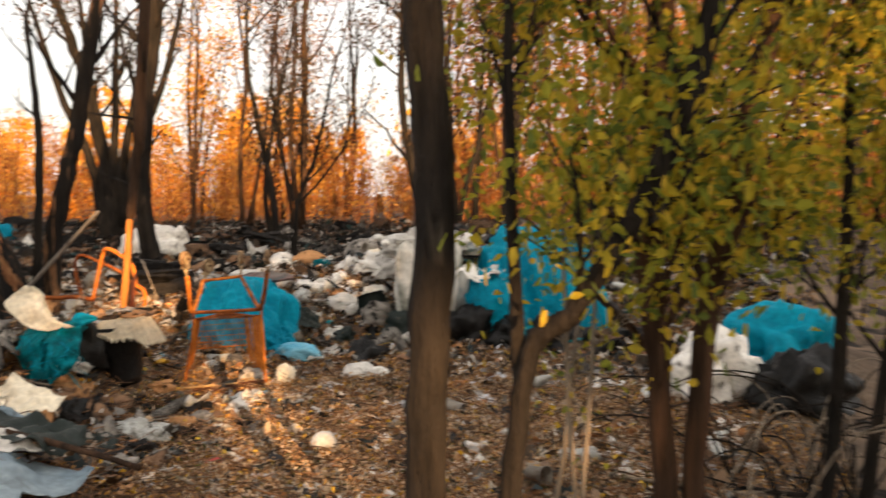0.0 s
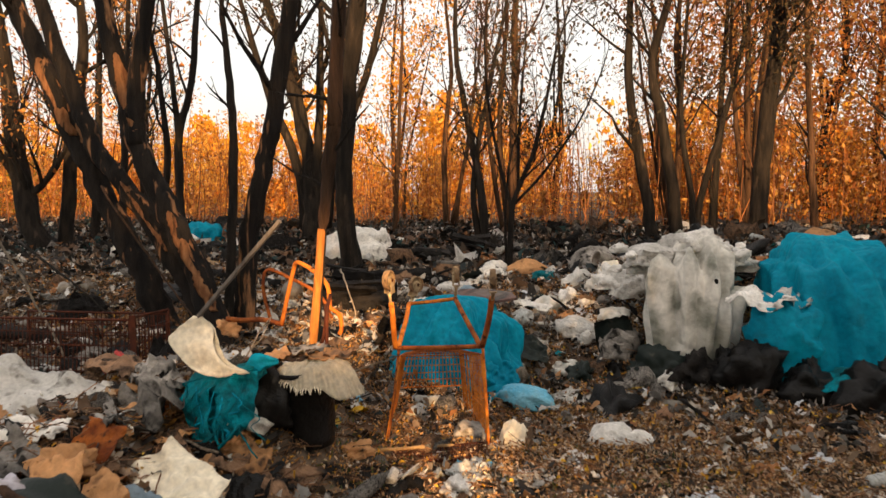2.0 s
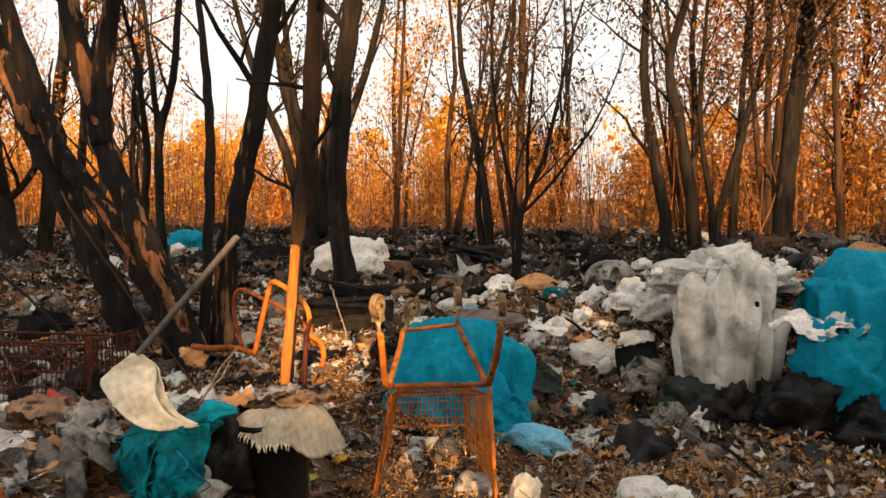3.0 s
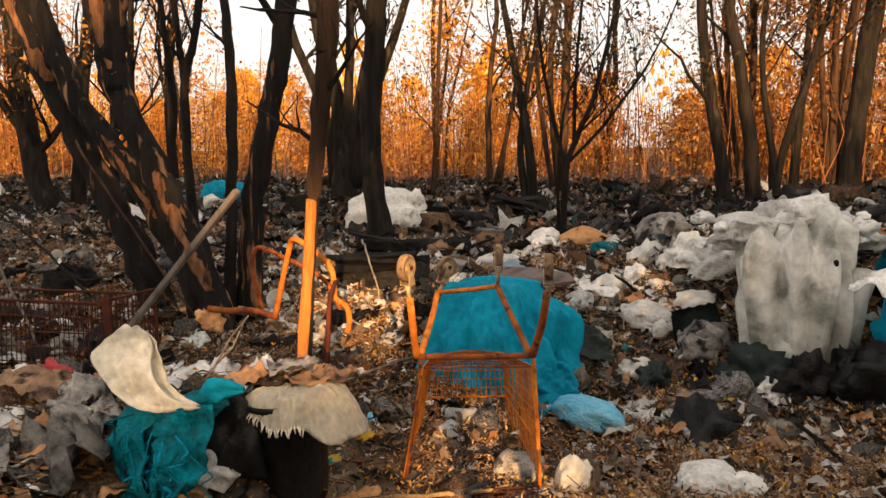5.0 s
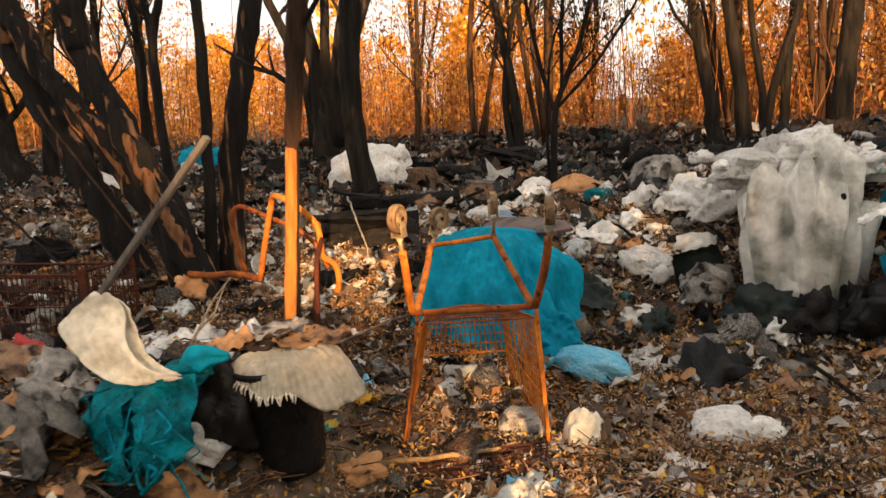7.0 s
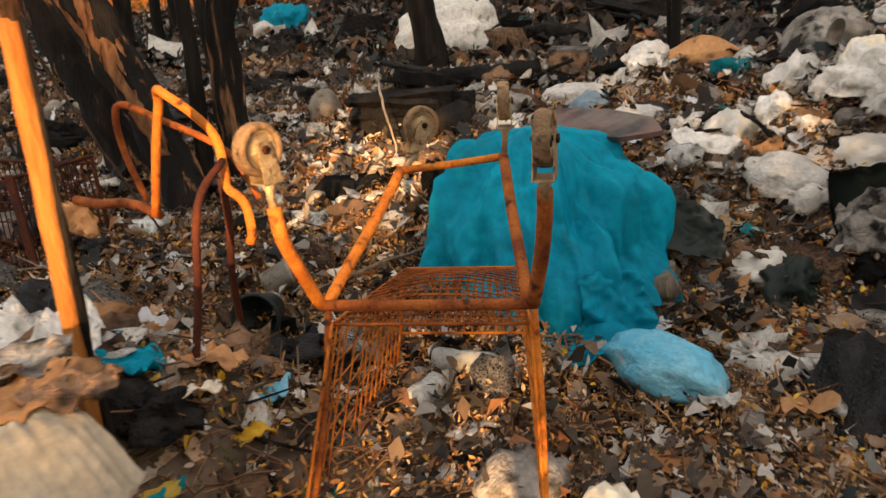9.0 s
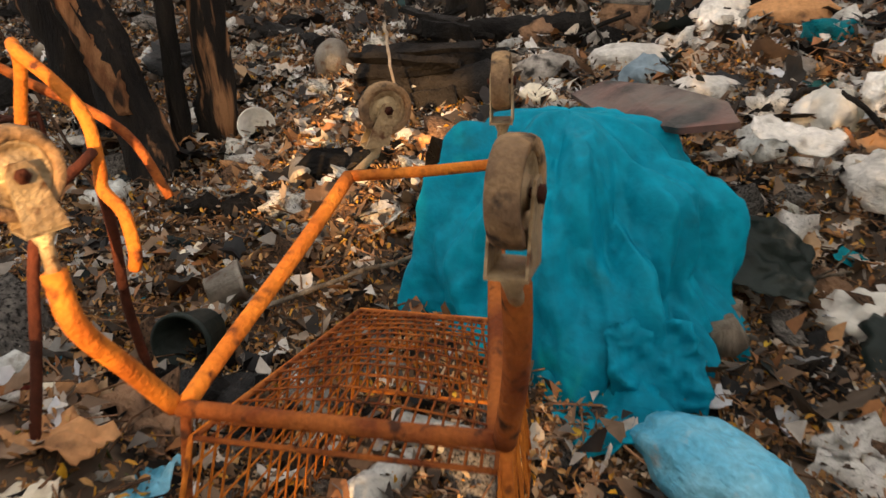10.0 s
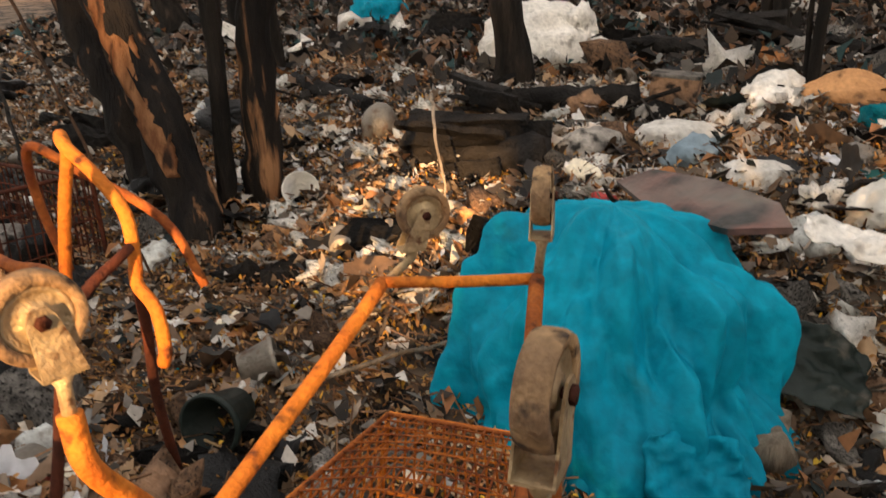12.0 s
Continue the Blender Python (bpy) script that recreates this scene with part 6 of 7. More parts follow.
tagged(bx, "dark brown box half sunk in rubbish", "box")

# poles and long branches
for k, (pts, r, mt, lb) in enumerate((
        ([(-3.447, 3.750, 0.550), (-2.351, 3.400, 0.419), (-1.256, 3.050, 0.287)], 0.018, BARK_BROWN, "long dark pole across the cloth heap"),
        ([(-4.75, 6.7, 1.5), (-4.1, 6.6, 0.75), (-3.55, 6.5, 0.2)], 0.008, BARK_BROWN, "thin slanting branch against the trunks"),
        ([(-2.05, 5.15, 0.03), (-1.72, 5.2, 0.07), (-1.42, 5.42, 0.05)], 0.011, STRAW, "pale bare stick in front of the cart"),
        ([(-6.2, 6.9, 1.3), (-5.6, 6.7, 0.8), (-4.9, 6.4, 0.15)], 0.012, DEADWOOD, "thin fallen branch against the trees"),
        ([(-6.5, 7.4, 1.1), (-5.6, 7.0, 0.85), (-4.6, 6.6, 0.45)], 0.012, BARK, "thin dark branch over the wire basket"),
        ([(-3.1, 7.75, 0.75), (-2.98, 7.6, 0.6), (-2.85, 7.5, 0.33)], 0.007, DEADWOOD, "straight grey twig on charred logs"),
        ([(-1.55, 7.9, 0.42), (-1.3, 8.0, 0.52), (-1.05, 7.85, 0.42)], 0.014, CHAR, "curved black hose on the ground"),
        ([(-2.6, 6.3, 0.12), (-2.2, 6.7, 0.22), (-1.95, 6.5, 0.16)], 0.008, DEADWOOD, "bent twig beside the tarp"))):
    bm = bmesh.new()
    P = smooth_path(pts, 7)
    rg = random.Random(k)
    P = [p + Vector((rg.gauss(0, r * 0.5), rg.gauss(0, r * 0.5), rg.gauss(0, r * 0.4))) for p in P]
    tube(bm, P, [r * (1.15 - 0.5 * i / len(P)) for i in range(len(P))], 8, wob=0.3, seed=k)
    tagged(part("fallen_branch", bm, mt), lb, "branch", "fallen branches")

# cloths on the foreground heap
for k, (x, y, w, h, lift, dz, rx, ry, rz, mt, nm, lb) in enumerate((
        (-2.10, 2.98, 1.15, 0.62, 0.10, 0.02, -4, 8, -8, GREY_BLUE, "grey_blue_sheet", "grey blue cloth sheet spread over the rubbish"),
        (-2.20, 3.24, 1.00, 0.20, 0.09, 0.07, -10, 6, -10, WHITE, "white_cloth_strip", "crumpled white cloth strip on a heap"),
        (-2.10, 3.38, 1.0, 0.30, 0.08, 0.10, 8, 6, -12, GREEN_DARK, "dark_green_cloth", "dark green cloth strip under white cloth"),
        (-2.58, 3.42, 0.60, 0.30, 0.10, 0.05, 14, 6, -14, LAVENDER, "lavender_cloth", "pale lavender crumpled cloth on the heap"),
        (-2.30, 3.96, 0.46, 0.36, 0.045, 0.08, 26, 10, -28, CREAM, "printed_cream_bag", "cream torn plastic bag with dark marks"),
        (-3.20, 4.30, 0.95, 0.48, 0.10, 0.05, 14, 8, -8, WHITE, "white_plastic_sheet", "large crumpled dirty white plastic sheet"),
        (-3.55, 4.12, 0.55, 0.34, 0.08, 0.08, 10, 4, -20, WHITE, "white_plastic_sheet", "crumpled white plastic sheet on the heap"),
        (-2.92, 3.80, 0.52, 0.26, 0.08, 0.04, 16, 6, -20, GREY_RAG, "grey_green_cloth", "greyish matted cloth below the white sheet"),
        (-2.38, 3.68, 0.22, 0.20, 0.03, 0.10, 40, 14, -30, CARD, "cardboard_flap", "bent orange brown cardboard flap"),
        (-2.60, 3.72, 0.20, 0.22, 0.04, 0.09, 35, -8, 20, CARD, "cardboard_flap", "bent orange brown cardboard flap"),
        (-2.64, 4.02, 0.22, 0.18, 0.03, 0.08, 45, 4, -10, RUST, "rust_brown_flap", "dark orange plastic flap"),
        (-2.06, 3.78, 0.12, 0.20, 0.02, 0.07, 50, 4, 8, CARD, "cardboard_flap", "bent orange brown cardboard flap"),
        (-2.24, 3.74, 0.40, 0.22, 0.06, 0.04, 20, 10, -20, GREY_BLUE, "dark_blue_cloth", "dusky blue cloth under the cream bag"),
        (-2.66, 4.36, 0.32, 0.26, 0.12, 0.06, 24, 0, -20, GREY_RAG, "sooty_plastic_sheet", "sooty grey plastic sheet on the heap"),
        (-2.12, 4.17, 0.30, 0.20, 0.08, 0.04, 14, 0, -20, CHAR, "charred_cloth", "charred black cloth beside the cream bag"),
        (-2.06, 4.34, 0.34, 0.13, 0.05, 0.06, 16, 12, -30, BROWN_RAG, "muddy_brown_rag", "muddy brown rag beside the black bucket"),
        (-2.26, 4.42, 0.32, 0.22, 0.06, 0.04, 20, 8, -10, CARD, "brown_packaging", "torn brown packaging on the litter"),
        (-2.44, 4.22, 0.30, 0.14, 0.06, 0.06, 26, 10, -40, BROWN_RAG, "muddy_brown_rag", "muddy brown rag on the heap"),
        (-2.76, 4.58, 0.36, 0.20, 0.09, 0.05, 20, 6, -30, GREY_RAG, "matted_grey_rag", "matted grey rag behind the white sheet"),
        (-2.98, 4.66, 0.5, 0.16, 0.05, 0.08, 14, 4, -14, BROWN_RAG, "muddy_brown_rag", "muddy brown rag behind the white sheet"),
        (-3.45, 4.68, 0.42, 0.20, 0.10, 0.06, 10, 6, -12, GREEN_DARK, "dark_green_cloth", "dark green cloth behind the white sheet"),
        (-3.18, 4.86, 0.20, 0.14, 0.05, 0.07, 40, 6, -12, RED, "red_cloth_scrap", "faded red cloth scrap on the heap"),
        (-3.12, 4.78, 0.34, 0.08, 0.05, 0.05, 20, 0, -6, WHITE, "pinkish_white_strip", "pinkish white plastic strip below red cloth"),
        (-2.72, 4.20, 0.40, 0.05, 0.04, 0.09, 30, 4, -48, GREY_RAG, "grey_strap", "grey strap lying across the heap"),
        (-2.86, 4.94, 0.34, 0.22, 0.10, 0.06, 14, 6, 24, CHAR, "charred_cloth", "charred black cloth on the heap"),
        (-3.60, 5.02, 0.46, 0.22, 0.10, 0.05, 10, 6, -2, CARD, "brown_packaging", "torn brown packaging on the litter"),
        (-3.8, 5.75, 0.7, 0.24, 0.10, 0.05, 0, 0, -5, WHITE, "white_plastic_sheet", "white plastic sheet strewn with yellow leaves"),
        (-3.3, 5.26, 0.36, 0.24, 0.14, 0.06, 0, 0, 10, GREY_RAG, "grey_fleece", "matted grey fleece on the heap"),
        (-2.55, 5.15, 0.4, 0.24, 0.12, 0.10, 0, 0, 30, WHITE, "white_cloth", "pale rag behind the cream bag"),
        (-1.35, 5.05, 0.30, 0.2, 0.08, 0.0, 0, 0, 20, BOTTLE, "clear_film", "cloudy crumpled plastic film on leaves"),
        (-1.75, 4.1, 0.5, 0.34, 0.14, 0.0, 0, 0, 60, GREY_RAG, "grey_plastic_film", "dark grey plastic film on the ground"),
        (-0.35, 3.6, 0.26, 0.16, 0.04, 0.0, 0, 0, -20, WHITE, "white_plastic_scrap", "flat white plastic scrap on leaves"),
        (-0.05, 4.8, 0.36, 0.1, 0.04, 0.0, 0, 0, 30, WHITE, "white_plastic_scrap", "flat white plastic scrap on leaves"),
        (-0.1, 6.35, 0.40, 0.13, 0.05, 0.0, 0, 0, -6, WHITE, "white_plastic_scrap", "flat white plastic strip on leaves"),
        (-0.95, 5.25, 0.3, 0.22, 0.08, 0.0, 0, 0, -6, GREY_RAG, "grey_plastic_scrap", "greyish plastic scrap on leaves"))):
    ob = part(nm, sheet(w, h, 400 + k, 26 if w > 0.4 else 14, 18 if w > 0.4 else 10, lift, 0.004, 0.09 if w > 0.4 else 0.16, fold=4.8), mt)
    ob.matrix_basis = pose(x, y, gz(x, y) + dz - 0.02, rx, ry, rz)
    tagged(ob, lb, "cloth" if "cloth" in nm or "sheet" in nm else "scrap")
rg = random.Random(91)
for k in range(56):
    x, y, s = rg.uniform(-2.25, -1.0), rg.uniform(3.55, 4.95), rg.uniform(0.03, 0.09)
    if (x + 1.98) ** 2 + (y - 4.86) ** 2 < 0.04 or (x > -1.3 and rg.random() < 0.6):
        continue
    nm, mt, lb = (("charred_rag", CHAR, "charred black rag beside the bucket"), ("sooty_rag", GREY_RAG, "sooty grey rag beside the bucket"), ("muddy_rag", BROWN_RAG, "muddy brown rag beside the bucket"), ("charred_rag", CHAR, "charred black rag beside the bucket"), ("pale_film", WHITE, "dirty pale film beside the bucket"))[k % 5]
    s = s * (0.6 if mt == WHITE else 1)
    bm = sheet(s * 2.6, s * 1.8, 950 + k, 10, 8, s * 0.4, 0.004, 0.25, fold=3.4) if k % 2 else crumple((s, s * 0.8, s * 0.6), 950 + k, 3, 0.6, 1.0, 3.0)
    ob = part(nm, bm, mt)
    ob.matrix_basis = pose(x, y, gz(x, y) + 0.012, rg.gauss(4, 8), rg.gauss(0, 8), rg.uniform(0, 360))
    tagged(ob, lb, "rag", nm.replace("_", " ") + "s by the bucket")
ball = put(part("white_ball", crumple((0.075, 0.07, 0.1), 501, 3, 0.12, 1.0, 2.0), WHITE), -0.66, 4.1)
tagged(ball, "round white plastic lump on brown leaves", "plastic lump")
redcap = put(part("red_plastic_lump", crumple((0.05, 0.05, 0.04), 502, 3, 0.2), RED), -1.2, 3.85)
tagged(redcap, "small bright red plastic lump on the ground", "plastic lump")


# stuffed bags on the slope below the sack
for k, (x, y, r, rz, mt, nm, lb) in enumerate((
        (-0.75, 8.17, 0.137, 292, CREAM, "cream_bag", "cream cloth bundle on the slope"),
        (-0.59, 8.00, 0.179, 30, WHITE, "white_stuffed_bag", "white stuffed plastic bag on the slope"),
        (-0.88, 8.13, 0.088, 64, SACKING, "grimy_sack", "small grimy white sack on the slope"),
        (-1.11, 8.09, 0.099, 85, WHITE, "white_stuffed_bag", "white stuffed plastic bag on the slope"),
        (-1.27, 7.97, 0.118, 65, SACKING, "grimy_sack", "small grimy white sack on the slope"),
        (-0.95, 7.95, 0.067, 288, WHITE, "white_stuffed_bag", "white stuffed plastic bag on the slope"),
        (-0.79, 7.90, 0.066, 312, GREY_RAG, "grey_stuffed_bag", "grey stuffed bag on the slope"),
        (-1.14, 7.73, 0.052, 209, WHITE, "white_stuffed_bag", "white stuffed plastic bag on the slope"),
        (-0.91, 7.49, 0.088, 14, WHITE, "white_stuffed_bag", "white stuffed plastic bag on the slope"),
        (-0.76, 7.53, 0.070, 33, BOTTLE, "cloudy_bag", "cloudy plastic bag on the slope"),
        (-1.46, 7.76, 0.105, 119, BOTTLE, "cloudy_bag", "cloudy plastic bag on the slope"),
        (-0.70, 7.72, 0.109, 155, SACKING, "grimy_sack", "small grimy white sack on the slope"),
        (-1.96, 9.16, 0.122, 223, WHITE, "white_stuffed_bag", "white stuffed plastic bag on the slope"),
        (-1.45, 11.04, 0.122, 172, GREY_RAG, "grey_stuffed_bag", "grey stuffed bag on the slope"),
        (-1.09, 10.08, 0.133, 95, BROWN_RAG, "brown_bag", "muddy brown bundle on the slope"),
        (-1.44, 8.36, 0.074, 57, GREY_RAG, "grey_stuffed_bag", "grey stuffed bag on the slope"),
        (-0.47, 8.48, 0.122, 248, WHITE, "white_stuffed_bag", "white stuffed plastic bag on the slope"),
        (-2.46, 8.74, 0.082, 264, GREY_RAG, "grey_stuffed_bag", "grey stuffed bag on the slope"),
        (-2.81, 8.76, 0.096, 11, BROWN_RAG, "brown_bag", "muddy brown bundle on the slope"),
        (-4.18, 11.48, 0.105, 40, WHITE, "white_stuffed_bag", "white stuffed plastic bag on the slope"),
        (-1.03, 7.09, 0.099, 162, SACKING, "grimy_sack", "small grimy white sack on the slope"),
        (-1.13, 7.20, 0.068, 140, BROWN_RAG, "brown_bag", "muddy brown bundle on the slope"))):
    ob = part(nm, crumple((r * 1.15, r * 0.85, r * 1.25), 1900 + k, 4 if r > 0.08 else 3, 0.24, 1.0, 2.2), mt)
    tagged(put(ob, x, y, gz(x, y) - 0.01, rz), lb, "bag", "stuffed bags on the slope")

# torn pieces on the heap by the path and on the trodden ground
for k, (x, y, r, rz, mt, nm, lb) in enumerate((
        (-2.83, 4.48, 0.081, 319, CARD, "torn_card", "torn tan cardboard on the heap"),
        (-2.69, 4.39, 0.103, 186, CARD, "torn_card", "torn tan cardboard on the heap"),
        (-2.64, 4.26, 0.056, 151, WHITE, "white_film", "crumpled dirty white film on the heap"),
        (-2.85, 4.70, 0.078, 155, GREY_RAG, "sooty_rag", "sooty grey rag on the heap"),
        (-2.72, 4.63, 0.056, 239, SACKING, "grimy_rag", "grimy pale rag on the heap"),
        (-2.54, 4.50, 0.044, 211, BROWN_RAG, "muddy_brown_rag", "muddy brown rag on the heap"),
        (-2.30, 4.52, 0.061, 62, CARD, "torn_card", "torn tan cardboard on the heap"),
        (-2.52, 4.35, 0.091, 265, CARD, "torn_card", "torn tan cardboard on the heap"),
        (-2.39, 4.45, 0.051, 272, BROWN_RAG, "muddy_brown_rag", "muddy brown rag on the heap"),
        (-4.66, 6.09, 0.101, 344, WHITE, "white_film", "crumpled dirty white film on the heap"),
        (-4.81, 6.37, 0.090, 283, RED, "red_scrap", "faded red plastic scrap on the heap"),
        (-2.55, 4.80, 0.078, 102, WHITE, "white_film", "crumpled dirty white film on the heap"),
        (-3.85, 6.70, 0.109, 115, BOTTLE, "cloudy_film", "cloudy crumpled plastic film on the ground"),
        (-3.88, 7.28, 0.161, 233, CARD, "torn_card", "torn tan cardboard on the heap"),
        (-3.14, 6.52, 0.084, 234, CREAM, "cream_rag", "crumpled cream rag on the heap"),
        (-1.89, 4.97, 0.089, 250, CARD, "torn_card", "torn tan cardboard on the heap"),
        (-1.98, 5.28, 0.067, 312, BROWN_RAG, "muddy_brown_rag", "muddy brown rag on the heap"),
        (-1.85, 3.93, 0.151, 105, GREEN_DARK, "dark_film", "dark greenish plastic film on the ground"),
        (-1.69, 4.17, 0.130, 337, BOTTLE, "cloudy_film", "cloudy crumpled plastic film on the ground"),
        (-2.19, 4.20, 0.135, 0, BLACK_PLASTIC, "black_film", "crumpled black plastic film on the ground"),
        (-1.48, 3.89, 0.105, 27, GREEN_DARK, "dark_film", "dark greenish plastic film on the ground"),
        (-1.60, 3.65, 0.087, 350, GREY_RAG, "sooty_rag", "sooty grey rag on the heap"),
        (-1.60, 4.49, 0.093, 339, CARD, "torn_card", "torn tan cardboard on the heap"),
        (-2.27, 4.42, 0.110, 107, BROWN_RAG, "muddy_brown_rag", "muddy brown rag on the heap"),
        (-2.68, 3.87, 0.127, 50, CARD, "torn_card", "torn tan cardboard on the heap"),
        (-2.58, 4.00, 0.087, 113, BROWN_RAG, "muddy_brown_rag", "muddy brown rag on the heap"),
        (-2.95, 4.00, 0.119, 15, WHITE, "white_film", "crumpled dirty white film on the heap"),
        (-5.08, 5.90, 0.215, 321, LAVENDER, "lavender_rag", "pale lavender rag on the heap"),
        (-3.17, 4.50, 0.161, 238, WHITE, "white_film", "crumpled dirty white film on the heap"),
        (-2.73, 4.42, 0.105, 210, CARD, "torn_card", "torn tan cardboard on the heap"),
        (-4.69, 6.44, 0.167, 88, GREY_RAG, "sooty_rag", "sooty grey rag on the heap"),
        (-4.98, 6.26, 0.185, 169, BOTTLE, "cloudy_film", "cloudy crumpled plastic film on the ground"),
        (-1.30, 5.07, 0.124, 68, BOTTLE, "cloudy_film", "cloudy crumpled plastic film on the ground"),
        (-1.33, 4.83, 0.088, 278, WHITE, "white_film", "crumpled dirty white film on the heap"),
        (-1.04, 5.00, 0.090, 170, GREY_RAG, "sooty_rag", "sooty grey rag on the leaves"),
        (-0.10, 6.08, 0.088, 10, WHITE, "white_film", "crumpled dirty white film on the leaves"),
        (-0.27, 6.95, 0.142, 91, WHITE, "white_film", "crumpled dirty white film on the leaves"),
        (-0.56, 7.01, 0.065, 254, WHITE, "white_film", "crumpled dirty white film on the leaves"),
        (-1.32, 5.18, 0.081, 187, BLUE, "pale_blue_film", "pale blue plastic film on the leaves"),
        (-1.45, 5.74, 0.077, 134, GREY_RAG, "sooty_rag", "sooty grey rag on the leaves"),
        (-0.33, 4.23, 0.067, 91, WHITE, "white_film", "crumpled dirty white film on the leaves"))):
    bm = sheet(r * 2.3, r * 1.5, 2000 + k, 20, 14, r * 0.30, 0.004, 0.10, fold=4.0) if k % 3 else crumple((r, r * 0.75, r * 0.7), 2000 + k, 4, 0.42, 1.0, 3.0)
    ob = part(nm, bm, mt)
    ob.matrix_basis = pose(x, y, gz(x, y) + 0.012, 10 if k % 3 else 0, 0, rz)
    tagged(ob, lb, "scrap")


# ---- strewn rubbish, piece by piece ----
def mesh_only(bm, name, mat, smooth=True):
    ob = part(name, bm, mat, smooth=smooth)
    me = ob.data
    bpy.data.objects.remove(ob)
    return me


def weight(x, y):
    """How thickly the rubbish lies: thin on the trodden clearing, thick beyond it."""
    clear = float(hump(x, y, -0.2, 4.6, 1.1, 1.5, 1.0))
    inside = float(hump(x, y, -1.55, 5.75, 0.30, 0.40, 1.0))
    return max(0.06, 1 - 0.95 * clear - 0.8 * inside) * (0.6 if y < 6.2 and x > -1.2 else 1)


def spot(rg, y0, y1, near=1.0):
    while True:
        y = y0 + (y1 - y0) * rg.random() ** near
        x = rg.uniform(-1.05 * y, 0.42 * y + 0.2)
        if rg.random() < weight(x, y) and not (abs(x + 0.4) < 0.75 and y < 3.2) and not (x < -1.3 and y < 4.3) and (x + 1.81) ** 2 / 0.4 + (y - 6.8) ** 2 / 0.2 > 1 and (x + 1.98) ** 2 + (y - 4.86) ** 2 > 0.06 and (x + 1.22) ** 2 + (y - 6.2) ** 2 > 0.10:
            return x, y


def strew(name, label, category, meshes, n, size, seed, y0=3.2, y1=11.5, sink=0.25, tip=18, near=1.0, stretch=(0.6, 1.3)):
    rg = random.Random(seed)
    for k in range(n):
        x, y = spot(rg, y0, y1, near)
        s = size[0] + (size[1] - size[0]) * rg.random() ** 2.2
        if y < 6.2 and x > -1.3:
            s *= 0.6
        if y < 5.3 and x > -1.25 and name.split("_")[0] in ("charred", "black", "grey"):
            continue
        ob = new(name, meshes[k % len(meshes)])
        ob.matrix_basis = pose(x, y, gz(x, y) - sink * s * 0.3, rg.gauss(0, tip), rg.gauss(0, tip), rg.uniform(0, 360)) @ Matrix.Diagonal((s * rg.uniform(*stretch), s * rg.uniform(*stretch), s * rg.uniform(0.6, 1.1), 1))
        tagged(ob, label, category, name.replace("_", " ") + " strewn about")


def lumps(name, mat, seed, k=5, rough=0.75, fold=3.0, size=(1, 0.8, 0.75), sub=2):
    return [mesh_only(crumple(size, seed + i, sub, rough, 1.0, fold), name, mat) for i in range(k)]


def scraps(name, mat, seed, k=4, w=2.0, h=1.4, lift=0.2):
    return [mesh_only(sheet(w, h, seed + i, 7, 5, lift, 0.03, 0.22, fold=3.2), name, mat) for i in range(k)]


strew("grey_rag", "crumpled sooty grey rag on the ground", "rag", lumps("grey_rag", GREY_RAG, 600), 230, (0.05, 0.19), 1)
strew("brown_rag", "crumpled muddy brown rag on the ground", "rag", lumps("brown_rag", BROWN_RAG, 610), 190, (0.05, 0.17), 2)
strew("charred_lump", "black charred lump of rubbish on the ground", "charred rubbish", lumps("charred_lump", CHAR, 620, 4, 0.7, 4.0), 170, (0.05, 0.24), 3)
strew("white_bag_lump", "crumpled dirty white plastic bag on the ground", "plastic bag", lumps("white_bag_lump", WHITE, 630, sub=3), 190, (0.035, 0.13), 4)
strew("black_bag_lump", "crumpled black plastic bag on the ground", "plastic bag", lumps("black_bag_lump", BLACK_PLASTIC, 640, sub=3), 120, (0.06, 0.24), 5, 5.5)
strew("grey_scrap", "torn sooty grey plastic scrap on the ground", "scrap", scraps("grey_scrap", GREY_RAG, 650), 230, (0.04, 0.14), 6)
strew("white_scrap", "torn dirty white plastic scrap on the ground", "scrap", scraps("white_scrap", WHITE, 660), 170, (0.03, 0.10), 7)
strew("cardboard_scrap", "torn brown cardboard scrap on the ground", "cardboard", scraps("cardboard_scrap", CARD, 670, lift=0.2), 130, (0.03, 0.11), 8)
strew("brown_scrap", "torn muddy brown cloth scrap on the ground", "scrap", scraps("brown_scrap", BROWN_RAG, 680), 230, (0.04, 0.15), 9)
strew("charred_scrap", "burnt black flake of sheeting on the ground", "charred rubbish", scraps("charred_scrap", CHAR, 690), 180, (0.05, 0.2), 10, 5.5)
strew("teal_scrap", "torn teal plastic scrap on the ground", "scrap", scraps("teal_scrap", TEAL_DARK, 700, 3), 45, (0.03, 0.09), 11)
strew("red_scrap", "torn faded red plastic scrap on the ground", "scrap", scraps("red_scrap", RED, 710, 2), 30, (0.02, 0.06), 12)


def small(name, mat, seed):
    return [mesh_only(crumple((1, 0.8, 0.7), seed + i, 2, 0.8, 1.0, 2.6), name, mat) for i in range(4)]


for nm, word, mt, n, sd in (("grey_crumb", "sooty grey", GREY_RAG, 300, 41), ("brown_crumb", "muddy brown", BROWN_RAG, 300, 42), ("white_crumb", "dirty white", WHITE, 300, 43), ("black_crumb", "charred black", CHAR, 230, 44)):
    strew(nm, "small " + word + " shred of rubbish on the ground", "shred", small(nm, mt, sd * 10), n, (0.02, 0.07), sd, 5.0, 9.6)
strew("small_grey_scrap", "small sooty grey shred of sheeting", "shred", scraps("small_grey_scrap", GREY_RAG, 720), 260, (0.02, 0.05), 45, 6.6, 10.0)
strew("small_pale_scrap", "small pale shred of paper", "shred", scraps("small_pale_scrap", WHITE, 730), 170, (0.015, 0.04), 46, 5.5, 9.5)
